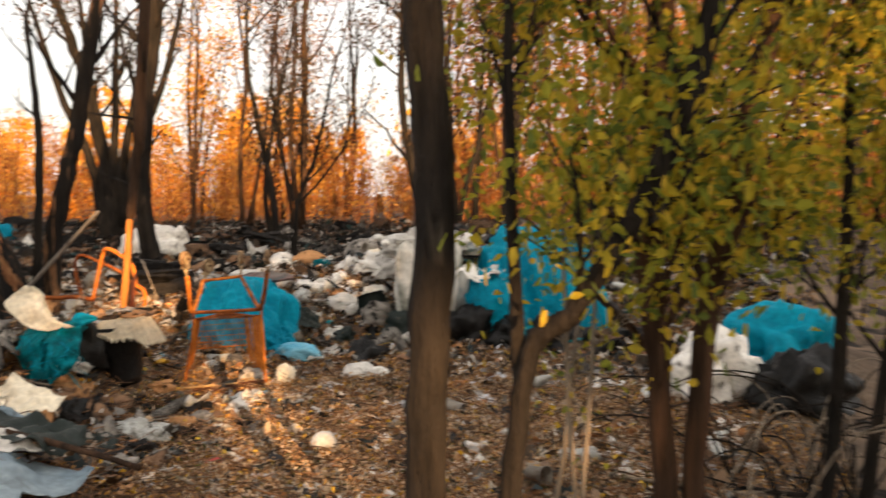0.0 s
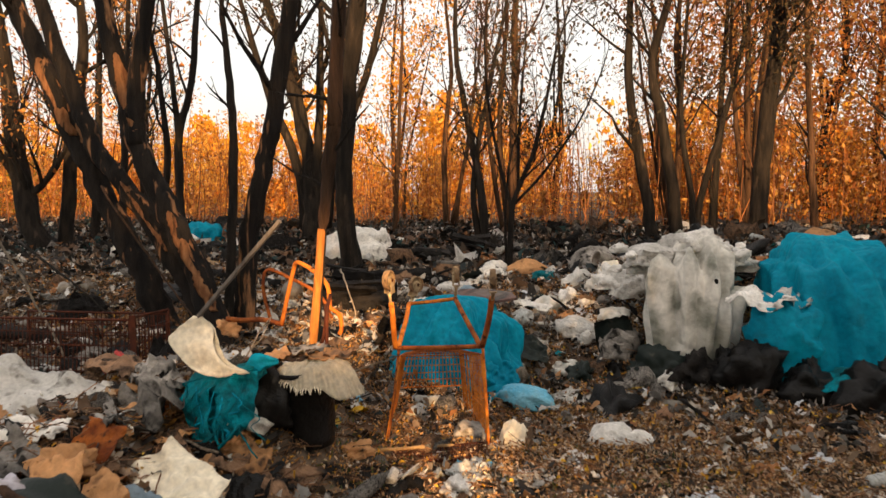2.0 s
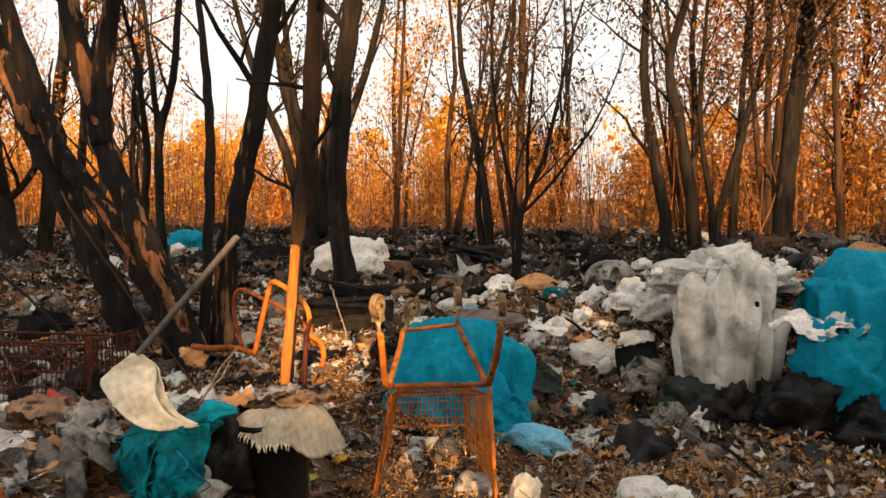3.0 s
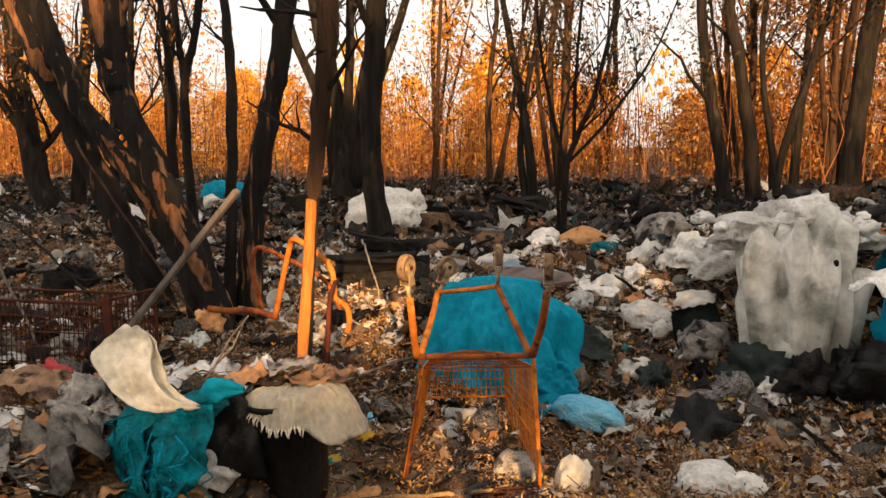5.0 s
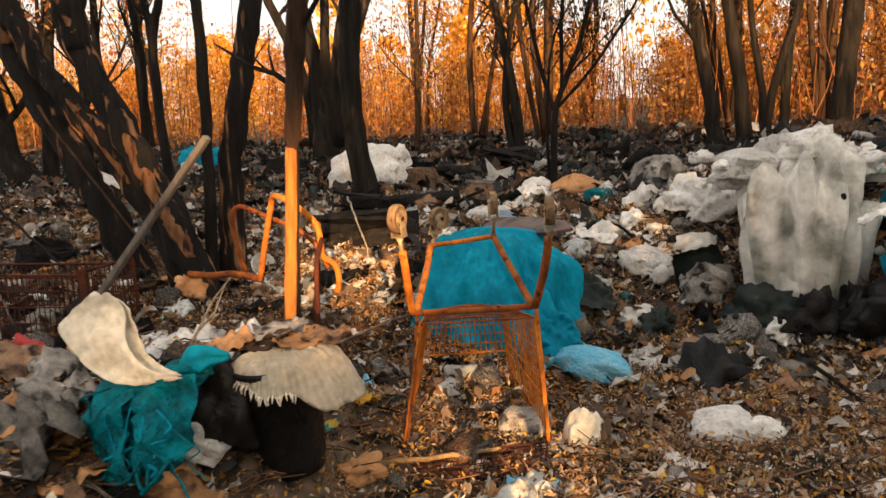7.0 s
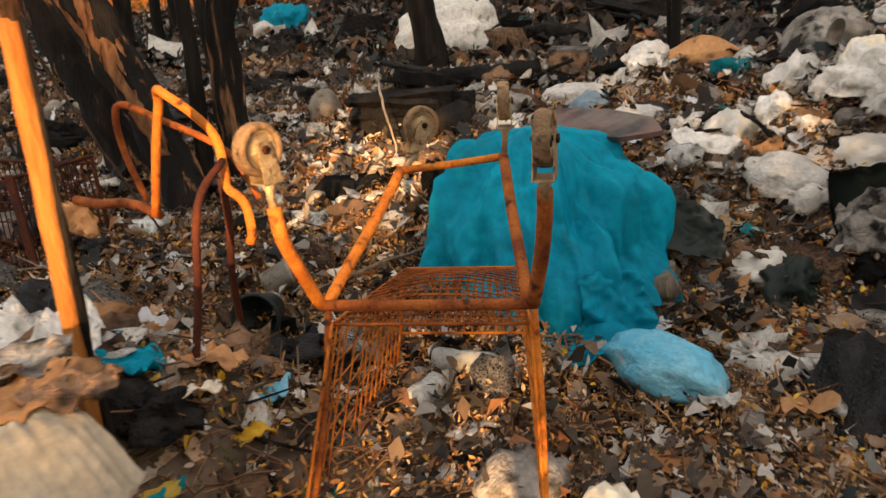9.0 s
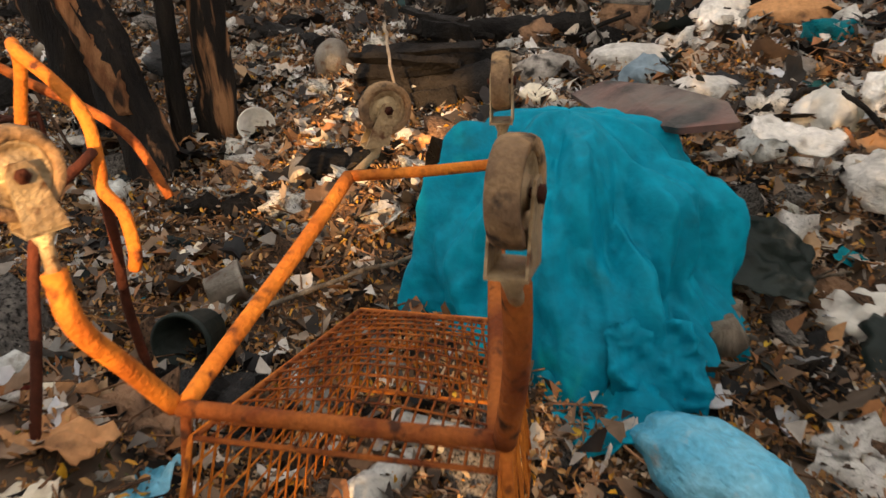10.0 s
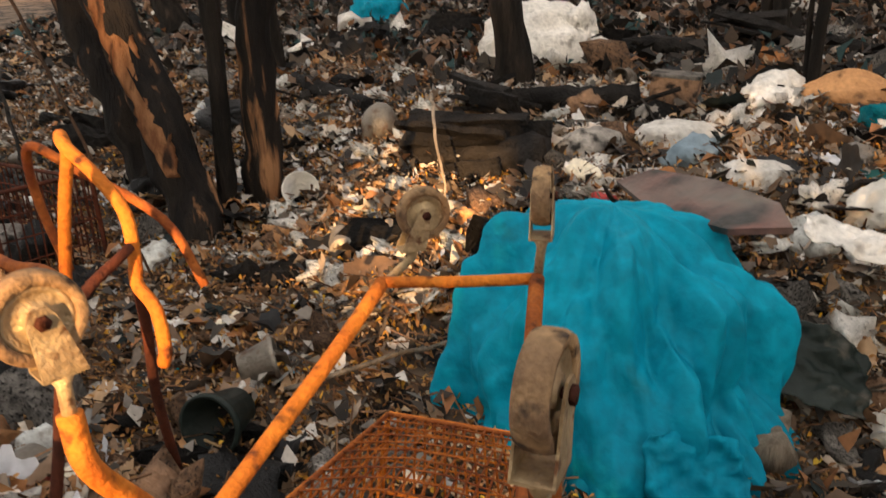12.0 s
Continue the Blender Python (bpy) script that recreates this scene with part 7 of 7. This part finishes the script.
strew("small_brown_scrap", "small brown shred of card", "shred", scraps("small_brown_scrap", CARD, 740), 170, (0.015, 0.04), 47, 5.5, 9.5)


for nm, word, mt, n, sd in (("far_grey_rag", "sooty grey", GREY_RAG, 110, 51), ("far_brown_rag", "muddy brown", BROWN_RAG, 120, 52), ("far_charred_lump", "charred black", CHAR, 200, 53), ("far_white_bag", "dirty white", WHITE, 50, 54)):
    strew(nm, "crumpled " + word + " rubbish along the wood's edge", "rubbish", [mesh_only(crumple((1, 0.8, 0.9), sd * 9 + i, 2, 1.0, 1.0, 3.2), nm, mt) for i in range(4)], n, (0.06, 0.24), sd, 9.5, 15.0)


strew("pale_shred", "pale crumpled plastic shred among the rubbish", "shred", small("pale_shred", WHITE, 460), 230, (0.03, 0.09), 55, 6.8, 10.5)
strew("grey_shred", "light grey crumpled shred among the rubbish", "shred", small("grey_shred", BOTTLE, 470), 200, (0.03, 0.09), 56, 6.8, 10.5)
strew("tan_shred", "tan crumpled card shred among the rubbish", "shred", small("tan_shred", CARD, 480), 110, (0.03, 0.09), 57, 6.4, 10.5)

# the pale edge of the dump beyond the stripped tree
rg = random.Random(77)
for nm, lb, mt, n, hi in (("paper_shred", "pale torn paper and film among the logs", WHITE, 75, 0.085), ("sacking_shred", "grimy pale sacking shred among the logs", SACKING, 60, 0.11), ("card_shred", "tan card shred among the logs", CARD, 45, 0.08)):
    ms = scraps(nm, mt, 760 + n, 3) + small(nm, mt, 790 + n)
    for k in range(n):
        x, y, s = rg.uniform(-4.5, -2.2), rg.uniform(6.8, 9.3), rg.uniform(0.03, hi)
        ob = new(nm, ms[k % len(ms)])
        ob.matrix_basis = pose(x, y, gz(x, y) + 0.015, rg.gauss(0, 20), rg.gauss(0, 20), rg.uniform(0, 360)) @ Matrix.Diagonal((s * rg.uniform(0.7, 1.3), s, s * 0.8, 1))
        tagged(ob, lb, "shred", nm.replace("_", " ") + " strewn about")


def bottle_mesh(k):
    b = 0.034
    bm = lathe(bmesh.new(), [(0.001, 0), (b * 0.8, 0), (b, 0.012), (b, 0.06), (b * 0.9, 0.07), (b, 0.08), (b, 0.13), (b * 0.75, 0.165), (b * 0.38, 0.19), (b * 0.38, 0.215), (0.001, 0.216)], 14)
    for v in bm.verts:
        v.co += Vector((noise.noise(v.co * 18 + Vector((k, 0, 0))), noise.noise(v.co * 18 + Vector((0, k, 0))), 0)) * 0.010
    bmesh.ops.transform(bm, matrix=pose(0, 0, 0.03, 0, 90, 0), verts=bm.verts)
    return mesh_only(bm, "plastic_bottle", BOTTLE)


def can_mesh(k):
    bm = lathe(bmesh.new(), [(0.001, 0.002), (0.04, 0.0), (0.042, 0.004), (0.041, 0.05), (0.0425, 0.055), (0.041, 0.06), (0.041, 0.11), (0.043, 0.114), (0.039, 0.113), (0.036, 0.02), (0.001, 0.02)], 16)
    for v in bm.verts:
        v.co += Vector((noise.noise(v.co * 14 + Vector((k, 0, 0))), noise.noise(v.co * 14 + Vector((0, k, 0))), 0)) * 0.006
    bmesh.ops.transform(bm, matrix=pose(0, 0, 0.04, 0, 90, 0), verts=bm.verts)
    return mesh_only(bm, "tin_can", TIN)


def plain(name, label, category, meshes, n, scale, seed, y0=3.4, y1=10.5, tip=8):
    rg = random.Random(seed)
    for k in range(n):
        x, y = spot(rg, y0, y1)
        ob = new(name, meshes[k % len(meshes)])
        ob.matrix_basis = pose(x, y, gz(x, y) - 0.008, rg.gauss(0, tip), rg.gauss(0, tip), rg.uniform(0, 360)) @ Matrix.Scale(rg.uniform(*scale), 4)
        tagged(ob, label, category, name.replace("_", " ") + " strewn about")


plain("plastic_bottle", "crushed cloudy plastic bottle lying in the litter", "bottle", [bottle_mesh(k) for k in range(3)], 55, (0.9, 1.3), 21)
plain("tin_can", "dented rusty tin can lying in the litter", "tin can", [can_mesh(k) for k in range(2)], 26, (0.9, 1.6), 22)


def stick_mesh(k, mat, name="stick"):
    rg = random.Random(900 + k)
    bm = bmesh.new()
    P = [Vector((-0.5, 0, 0.01))]
    for i in range(6):
        P.append(P[-1] + Vector((1 / 6, rg.gauss(0, 0.035), rg.gauss(0.004, 0.02))))
    tube(bm, P, [0.014 * (1.1 - 0.12 * i) for i in range(7)], 5, wob=0.3, seed=k)
    for j in (2, 4):
        a = rg.choice((-1, 1))
        q = P[j]
        tube(bm, [q, q + Vector((0.10, a * 0.07, 0.03)), q + Vector((0.22, a * 0.13, 0.05 + rg.random() * 0.08))], [0.008, 0.006, 0.003], 4)
    return mesh_only(bm, name, mat)


plain("stick", "dark broken stick lying in the rubbish", "stick", [stick_mesh(k, BARK) for k in range(3)], 130, (0.25, 0.9), 31, 3.4, 12, 12)
plain("grey_stick", "weathered grey stick lying in the rubbish", "stick", [stick_mesh(3 + k, DEADWOOD, "grey_stick") for k in range(3)], 110, (0.2, 0.8), 32, 3.4, 12, 12)
plain("pale_stick", "pale dry stalk lying in the litter", "stick", [stick_mesh(6 + k, STRAW, "pale_stick") for k in range(2)], 70, (0.15, 0.5), 33, 3.4, 9, 12)

# pieces that can be told apart near the cart and beyond the tarp
cup = empty("white_cup", pose(-3.70, 7.44, gz(-3.7, 7.44) + 0.03, 60, 0, 50))
bm = lathe(bmesh.new(), [(0.001, 0.0), (0.05, 0.0), (0.085, 0.11), (0.09, 0.115), (0.083, 0.112), (0.046, 0.008), (0.001, 0.008)], 22)
bmesh.ops.recalc_face_normals(bm, faces=bm.faces)
part("shell", bm, SACKING, cup)
tagged(cup, "white plastic cup lying on its side", "cup")
jar = put(part("round_jar", crumple((0.11, 0.1, 0.2), 801, 3, 0.08), TIN), -3.78, 8.15)
tagged(jar, "round dusty pot among the rubbish", "pot")
for k, (x, y, rz, s, mt, lb) in enumerate(((-2.66, 6.17, 20, 1.0, GREEN_DARK, "dark green plastic pot lying on its side"), (-2.80, 6.3, 140, 0.8, TIN, "dusty tin pot lying on its side"))):
    p = empty("plant_pot", pose(x, y, gz(x, y) + 0.06, 80, 0, rz) @ Matrix.Scale(s, 4))
    bm = lathe(bmesh.new(), [(0.001, 0.0), (0.06, 0.0), (0.085, 0.13), (0.093, 0.13), (0.093, 0.15), (0.083, 0.15), (0.057, 0.008), (0.001, 0.008)], 24)
    bmesh.ops.recalc_face_normals(bm, faces=bm.faces)
    part("shell", bm, mt, p)
    tagged(p, lb, "pot")

def drift(x, y, share):
    """Leaves lie in drifts: which of the places keep theirs."""
    w = np.sin(2.3 * x + 1.7 * np.sin(1.9 * y)) * np.sin(2.9 * y + 1.3 * np.sin(2.7 * x)) + 0.6 * np.sin(6.1 * x + 2 * np.sin(4.3 * y)) * np.sin(5.7 * y + 2 * np.sin(5.1 * x)) + 0.45 * np.sin(13 * x + 3 * np.sin(9 * y)) * np.sin(12 * y + 3 * np.sin(11 * x))
    return g.random(len(x)) < np.clip(share + 0.7 * w, 0.36, 1.0)


# what nobody could count: fallen leaves, twigs, small scraps, the far end of the dump
g = np.random.default_rng(50)


def litter(n, y0, y1, xl, xr, power=1.0):
    y = y0 + (y1 - y0) * g.random(n) ** power
    x = xl(y) + (xr(y) - xl(y)) * g.random(n)
    return x, y


x, y = litter(150000, 2.6, 8.4, lambda y: -1.0 * y - 0.2, lambda y: 0.45 * y + 0.4, 1.15)
keep = drift(x, y, 0.62)
x, y = x[keep], y[keep]
C = np.stack([x, y, ground_height(x, y) + 0.006 + 0.028 * g.random(len(x)) ** 2], 1)
V, Fc = leaf_cloud(C, g.uniform(0.005, 0.015, len(x)), g, 0.25, 1.9, 0.45)
tagged(from_np("leaf_litter", V, Fc, LITTER), "brown fallen leaves covering the ground", "leaves", kind="stuff")
x, y = litter(62000, 2.7, 6.4, lambda y: -0.30 * y - 0.1, lambda y: 0.12 * y + 0.7)
x = x + g.normal(0, 0.28, len(x))
keep = drift(x, y, 0.5)
x, y = x[keep], y[keep]
C = np.stack([x, y, ground_height(x, y) + 0.015 + 0.025 * g.random(len(x)) ** 2], 1)
V, Fc = leaf_cloud(C, g.uniform(0.006, 0.016, len(x)), g, 0.35, 1.9, 0.45)
tagged(from_np("tan_leaf_litter", V, Fc, LITTER_TAN), "dry tan leaves strewn over the clearing", "leaves", kind="stuff")
x, y = litter(700, 3.2, 8.0, lambda y: -0.8 * y - 0.2, lambda y: 0.35 * y)
C = np.stack([x, y, ground_height(x, y) + 0.03 + 0.03 * g.random(len(x))], 1)
V, Fc = leaf_cloud(C, g.uniform(0.010, 0.024, len(x)), g, 0.3, 1.6, 0.4)
tagged(from_np("yellow_leaf_litter", V, Fc, LEAF_YELLOW), "bright yellow fallen leaves among the brown ones", "leaves", kind="stuff")
x, y = litter(15000, 5.6, 14.5, lambda y: -1.15 * y, lambda y: 0.45 * y)
C = np.stack([x, y, ground_height(x, y) + 0.02 + 0.05 * g.random(len(x))], 1)
V, Fc = leaf_cloud(C, g.uniform(0.02, 0.06, len(x)), g, 0.25, 1.8, 0.45, True)
tagged(from_np("scrap_litter", V, Fc, SCRAPS), "small sooty scraps of paper and plastic on the ground", "litter", kind="stuff")

x, y = litter(40000, 6.6, 11.0, lambda y: -1.25 * y, lambda y: 0.42 * y)
C = np.stack([x, y, ground_height(x, y) + 0.015 + 0.05 * g.random(len(x)) ** 2], 1)
V, Fc = leaf_cloud(C, g.uniform(0.007, 0.024, len(x)), g, 0.2, 2.0, 0.45)
tagged(from_np("shredded_litter", V, Fc, SCRAPS), "shredded paper, plastic and ash between the larger rubbish", "litter", kind="stuff")
x, y = litter(40000, 6.0, 10.5, lambda y: -1.15 * y, lambda y: 0.42 * y)
C = np.stack([x, y, ground_height(x, y) + 0.01 + 0.04 * g.random(len(x)) ** 2], 1)
V, Fc = leaf_cloud(C, g.uniform(0.008, 0.019, len(x)), g, 0.3, 1.9, 0.45)
tagged(from_np("far_leaf_litter", V, Fc, LITTER), "dry brown leaves between the rubbish", "leaves", kind="stuff")

V, Fq = [], []
for a, b in zip(*litter(9000, 3.0, 9.5, lambda y: -1.0 * y, lambda y: 0.42 * y)):
    l, r, t = g.uniform(0.08, 0.40), g.uniform(0.0014, 0.0042), g.uniform(0, 6.28)
    k, z, rise = len(V), gz(a, b) + 0.025, g.normal(0, 0.22)
    for i in range(4):
        u = i / 3 - 0.5
        cx, cy, cz = a + math.cos(t) * l * u, b + math.sin(t) * l * u, z + rise * l * u + 0.06 * l * math.sin(3 * i + t)
        for j in range(3):
            V.append((cx - math.sin(t) * r * math.cos(2.1 * j), cy + math.cos(t) * r * math.cos(2.1 * j), cz + r * math.sin(2.1 * j)))
    for s in (0, 3, 6):
        for j in range(3):
            Fq.append((k + s + j, k + s + (j + 1) % 3, k + s + 3 + (j + 1) % 3, k + s + 3 + j))
TWIG = surf("twigs", (0.24, 0.125, 0.065), (0.10, 0.06, 0.038), 0.9, scale=5, bump=0.3, island=0.7)
tagged(from_np("twig_litter", V, Fq, TWIG), "thin broken twigs and dry stalks on the ground", "twigs", kind="stuff")

SOOT = leafy("sooty_rubbish", [(0.03, 0.025, 0.022), (0.015, 0.013, 0.012), (0.06, 0.045, 0.035), (0.02, 0.017, 0.015), (0.10, 0.06, 0.04), (0.035, 0.03, 0.027), (0.28, 0.25, 0.22), (0.012, 0.011, 0.01), (0.05, 0.035, 0.025), (0.15, 0.07, 0.03), (0.025, 0.05, 0.05), (0.08, 0.07, 0.06)], 0.0, 0.8)
x, y = litter(16000, 9.5, 16.5, lambda y: -1.2 * y, lambda y: 0.5 * y)
C = np.stack([x, y, ground_height(x, y) + 0.02 + 0.10 * g.random(len(x)) ** 2], 1)
V, Fc = leaf_cloud(C, g.uniform(0.03, 0.12, len(x)), g, 0.1, 1.8, 0.5, True)
tagged(from_np("distant_rubbish", V, Fc, SOOT), "sooty shreds of rubbish along the wood's edge", "rubbish", kind="stuff")

x, y = litter(2600, 3.1, 5.6, lambda y: -0.55 * y + 0.6, lambda y: 0.35 * y)
C = np.stack([x, y, ground_height(x, y) + 0.02], 1)
V, Fc = leaf_cloud(C, g.uniform(0.006, 0.012, len(x)), g, 0.1, 5.0, 0.3)
tagged(from_np("grass_tufts", V, Fc, MOSS), "sparse short grass blades between the leaves", "grass", kind="stuff")


# crumpled rubbish past counting: torn sheets and wads of every colour, thick on the dump, thin on the clearing
def wad_shapes(k, seed):
    """Corner arrays of crumpled sheets, about two across, and their shared faces."""
    nx, ny = 6, 5
    U, W = np.meshgrid(np.linspace(-1, 1, nx + 1), np.linspace(-1, 1, ny + 1))
    out = []
    for i in range(k):
        r = np.random.default_rng(seed + i)
        P = np.stack([U.ravel(), W.ravel() * r.uniform(0.4, 0.9), np.zeros(U.size)], 1)
        ang = np.arctan2(P[:, 1], P[:, 0])
        ph = r.uniform(0, 6.28, 3)
        edge = 1 + 0.16 * np.sin(2 * ang + ph[0]) + 0.14 * np.sin(5 * ang + ph[1]) + 0.10 * r.normal(0, 1, len(ang))
        P[:, :2] *= edge[:, None]
        P[:, 2] = 0.42 * creases(P, seed + i, 5, 0.7) + 0.34 * creases(P, seed + i + 0.4, 6, 1.7) + r.uniform(0.0, 0.5) * P[:, 0] ** 2
        P[:, 2] -= np.percentile(P[:, 2], 15)
        out.append(P)
    q = (np.arange(ny)[:, None] * (nx + 1) + np.arange(nx)[None, :]).ravel()
    return np.array(out), np.stack([q, q + 1, q + nx + 2, q + nx + 1], 1)


def heap_up(name, label, mat, x, y, size, seed, tip=0.35, lift=0.05):
    r = np.random.default_rng(seed)
    shapes, faces = wad_shapes(16, seed)
    n = len(x)
    P = shapes[r.integers(0, 16, n)] * np.asarray(size)[:, None, None]
    P[:, :, 2] *= r.uniform(0.5, 1.3, n)[:, None]
    a, b, c = r.uniform(0, 6.28, n), r.normal(0, tip, n), r.normal(0, tip, n)
    ca, sa, cb, sb, cc, sc = np.cos(a), np.sin(a), np.cos(b), np.sin(b), np.cos(c), np.sin(c)
    o, l = np.zeros(n), np.ones(n)
    RX = np.stack([l, o, o, o, cb, -sb, o, sb, cb], 1).reshape(n, 3, 3)
    RY = np.stack([cc, o, sc, o, l, o, -sc, o, cc], 1).reshape(n, 3, 3)
    RZ = np.stack([ca, -sa, o, sa, ca, o, o, o, l], 1).reshape(n, 3, 3)
    P = np.einsum("nij,nvj->nvi", RZ @ RY @ RX, P)
    P += np.stack([x, y, ground_height(x, y) + lift * r.random(n) ** 1.5], 1)[:, None, :]
    m = shapes.shape[1]
    F = (np.arange(n)[:, None, None] * m + faces[None]).reshape(-1, 4)
    return tagged(from_np(name, P.reshape(-1, 3), F, mat, smooth=True), label, "rubbish", kind="stuff")


def bare(x, y):
    """Where no loose rubbish lies: the trodden clearing, the cart and the bundle."""
    return (((x + 0.1) / 1.15) ** 2 + ((y - 4.5) / 1.7) ** 2 < 1) | (((x + 1.56) / 0.36) ** 2 + ((y - 5.7) / 0.5) ** 2 < 1) | (((x + 1.84) / 0.6) ** 2 + ((y - 6.75) / 0.5) ** 2 < 1) | ((x + 2.06) ** 2 + (y - 4.82) ** 2 < 0.045) | (((x + 1.2) / 0.3) ** 2 + ((y - 6.28) / 0.25) ** 2 < 1)


DARK_MIX = leafy("sooty_sheeting", [(0.012, 0.011, 0.011), (0.03, 0.026, 0.023), (0.02, 0.02, 0.021), (0.055, 0.045, 0.036), (0.016, 0.022, 0.022), (0.085, 0.062, 0.045), (0.035, 0.03, 0.028), (0.12, 0.075, 0.048)], 0.0, 0.6)
MID_MIX = leafy("muddy_sheeting", [(0.26, 0.17, 0.11), (0.32, 0.25, 0.19), (0.20, 0.12, 0.07), (0.38, 0.20, 0.09), (0.20, 0.19, 0.175), (0.16, 0.125, 0.10), (0.44, 0.29, 0.17), (0.30, 0.13, 0.05)], 0.1, 0.65)
PALE_MIX = leafy("pale_sheeting", [(0.62, 0.58, 0.53), (0.50, 0.47, 0.44), (0.72, 0.69, 0.66), (0.44, 0.38, 0.31), (0.56, 0.57, 0.60), (0.66, 0.56, 0.46)], 0.15, 0.5)
BRIGHT_MIX = leafy("coloured_sheeting", [(0.0, 0.20, 0.25), (0.36, 0.06, 0.04), (0.02, 0.10, 0.10), (0.50, 0.22, 0.05), (0.10, 0.32, 0.45), (0.55, 0.36, 0.06)], 0.1, 0.6)
for k, (name, label, mat, n, lo, hi) in enumerate((
        ("sooty_rubbish", "sooty black plastic and cloth heaped over the dump", DARK_MIX, 3000, 0.03, 0.12),
        ("muddy_rubbish", "muddy brown and grey torn rubbish over the dump", MID_MIX, 5600, 0.02, 0.085),
        ("pale_rubbish", "dirty white plastic and paper torn over the dump", PALE_MIX, 3900, 0.015, 0.065),
        ("coloured_rubbish", "teal, red and orange plastic shreds over the dump", BRIGHT_MIX, 420, 0.015, 0.06))):
    x, y = litter(n, 5.3, 11.5, lambda y: -1.25 * y, lambda y: 0.42 * y + 0.2, 0.75 if mat is DARK_MIX else 1.1)
    if mat is PALE_MIX:     # the white spill below the sack, and the pale edge by the logs
        x[:520], y[:520] = g.normal(-0.75, 0.40, 520), g.normal(8.1, 0.50, 520)
        x[520:1060], y[520:1060] = g.normal(-3.2, 0.75, 540), g.normal(8.3, 0.7, 540)
    keep = ~bare(x, y)
    x, y = x[keep], y[keep]
    size = (lo + (hi - lo) * g.random(len(x)) ** 2.0) * np.interp(y, [5.3, 7, 11], [0.6, 0.9, 1.15])
    heap_up(name, label, mat, x, y, size, 1200 + 40 * k)
for k, (name, label, mat, n, lo, hi) in enumerate((
        ("sooty_scraps", "sooty scraps pressed into the leaves of the clearing", DARK_MIX, 1500, 0.015, 0.07),
        ("muddy_scraps", "brown and grey scraps among the leaves of the clearing", MID_MIX, 1800, 0.012, 0.06),
        ("pale_scraps", "pale scraps among the leaves of the clearing", PALE_MIX, 1250, 0.01, 0.065))):
    x, y = litter(n, 3.0, 6.6, lambda y: -0.32 * y, lambda y: 0.40 * y + 0.1)
    heap_up(name, label, mat, x, y, lo + (hi - lo) * g.random(n) ** 2.5, 1400 + 40 * k, 0.25, 0.015)
for k, (name, label, mat, n, lo, hi) in enumerate((
        ("sooty_heap", "sooty plastic and cloth on the heap by the path", DARK_MIX, 450, 0.02, 0.08),
        ("muddy_heap", "muddy torn rags on the heap by the path", MID_MIX, 1000, 0.015, 0.065),
        ("pale_heap", "pale plastic shreds on the heap by the path", PALE_MIX, 520, 0.012, 0.055),
        ("coloured_heap", "orange and teal shreds on the heap by the path", BRIGHT_MIX, 130, 0.012, 0.05))):
    x, y = litter(n, 3.35, 5.8, lambda y: -1.0 * y + 0.2, lambda y: -0.42 * y + 0.1)
    keep = ~bare(x, y)
    x, y = x[keep], y[keep]
    heap_up(name, label, mat, x, y, lo + (hi - lo) * g.random(len(x)) ** 2.0, 1600 + 40 * k, 0.35, 0.03)
x, y = litter(17000, 5.2, 8.6, lambda y: -0.75 * y, lambda y: 0.10 * y - 0.2)
keep = ~(((x + 1.84) / 0.55) ** 2 + ((y - 6.8) / 0.45) ** 2 < 1)
x, y = x[keep], y[keep]
C = np.stack([x, y, ground_height(x, y) + 0.015 + 0.045 * g.random(len(x))], 1)
V, Fc = leaf_cloud(C, g.uniform(0.006, 0.016, len(x)), g, 0.2, 2.2, 0.5)
tagged(from_np("loose_leaf_litter", V, Fc, LITTER), "loose russet leaves lying over the rubbish", "leaves", kind="stuff")
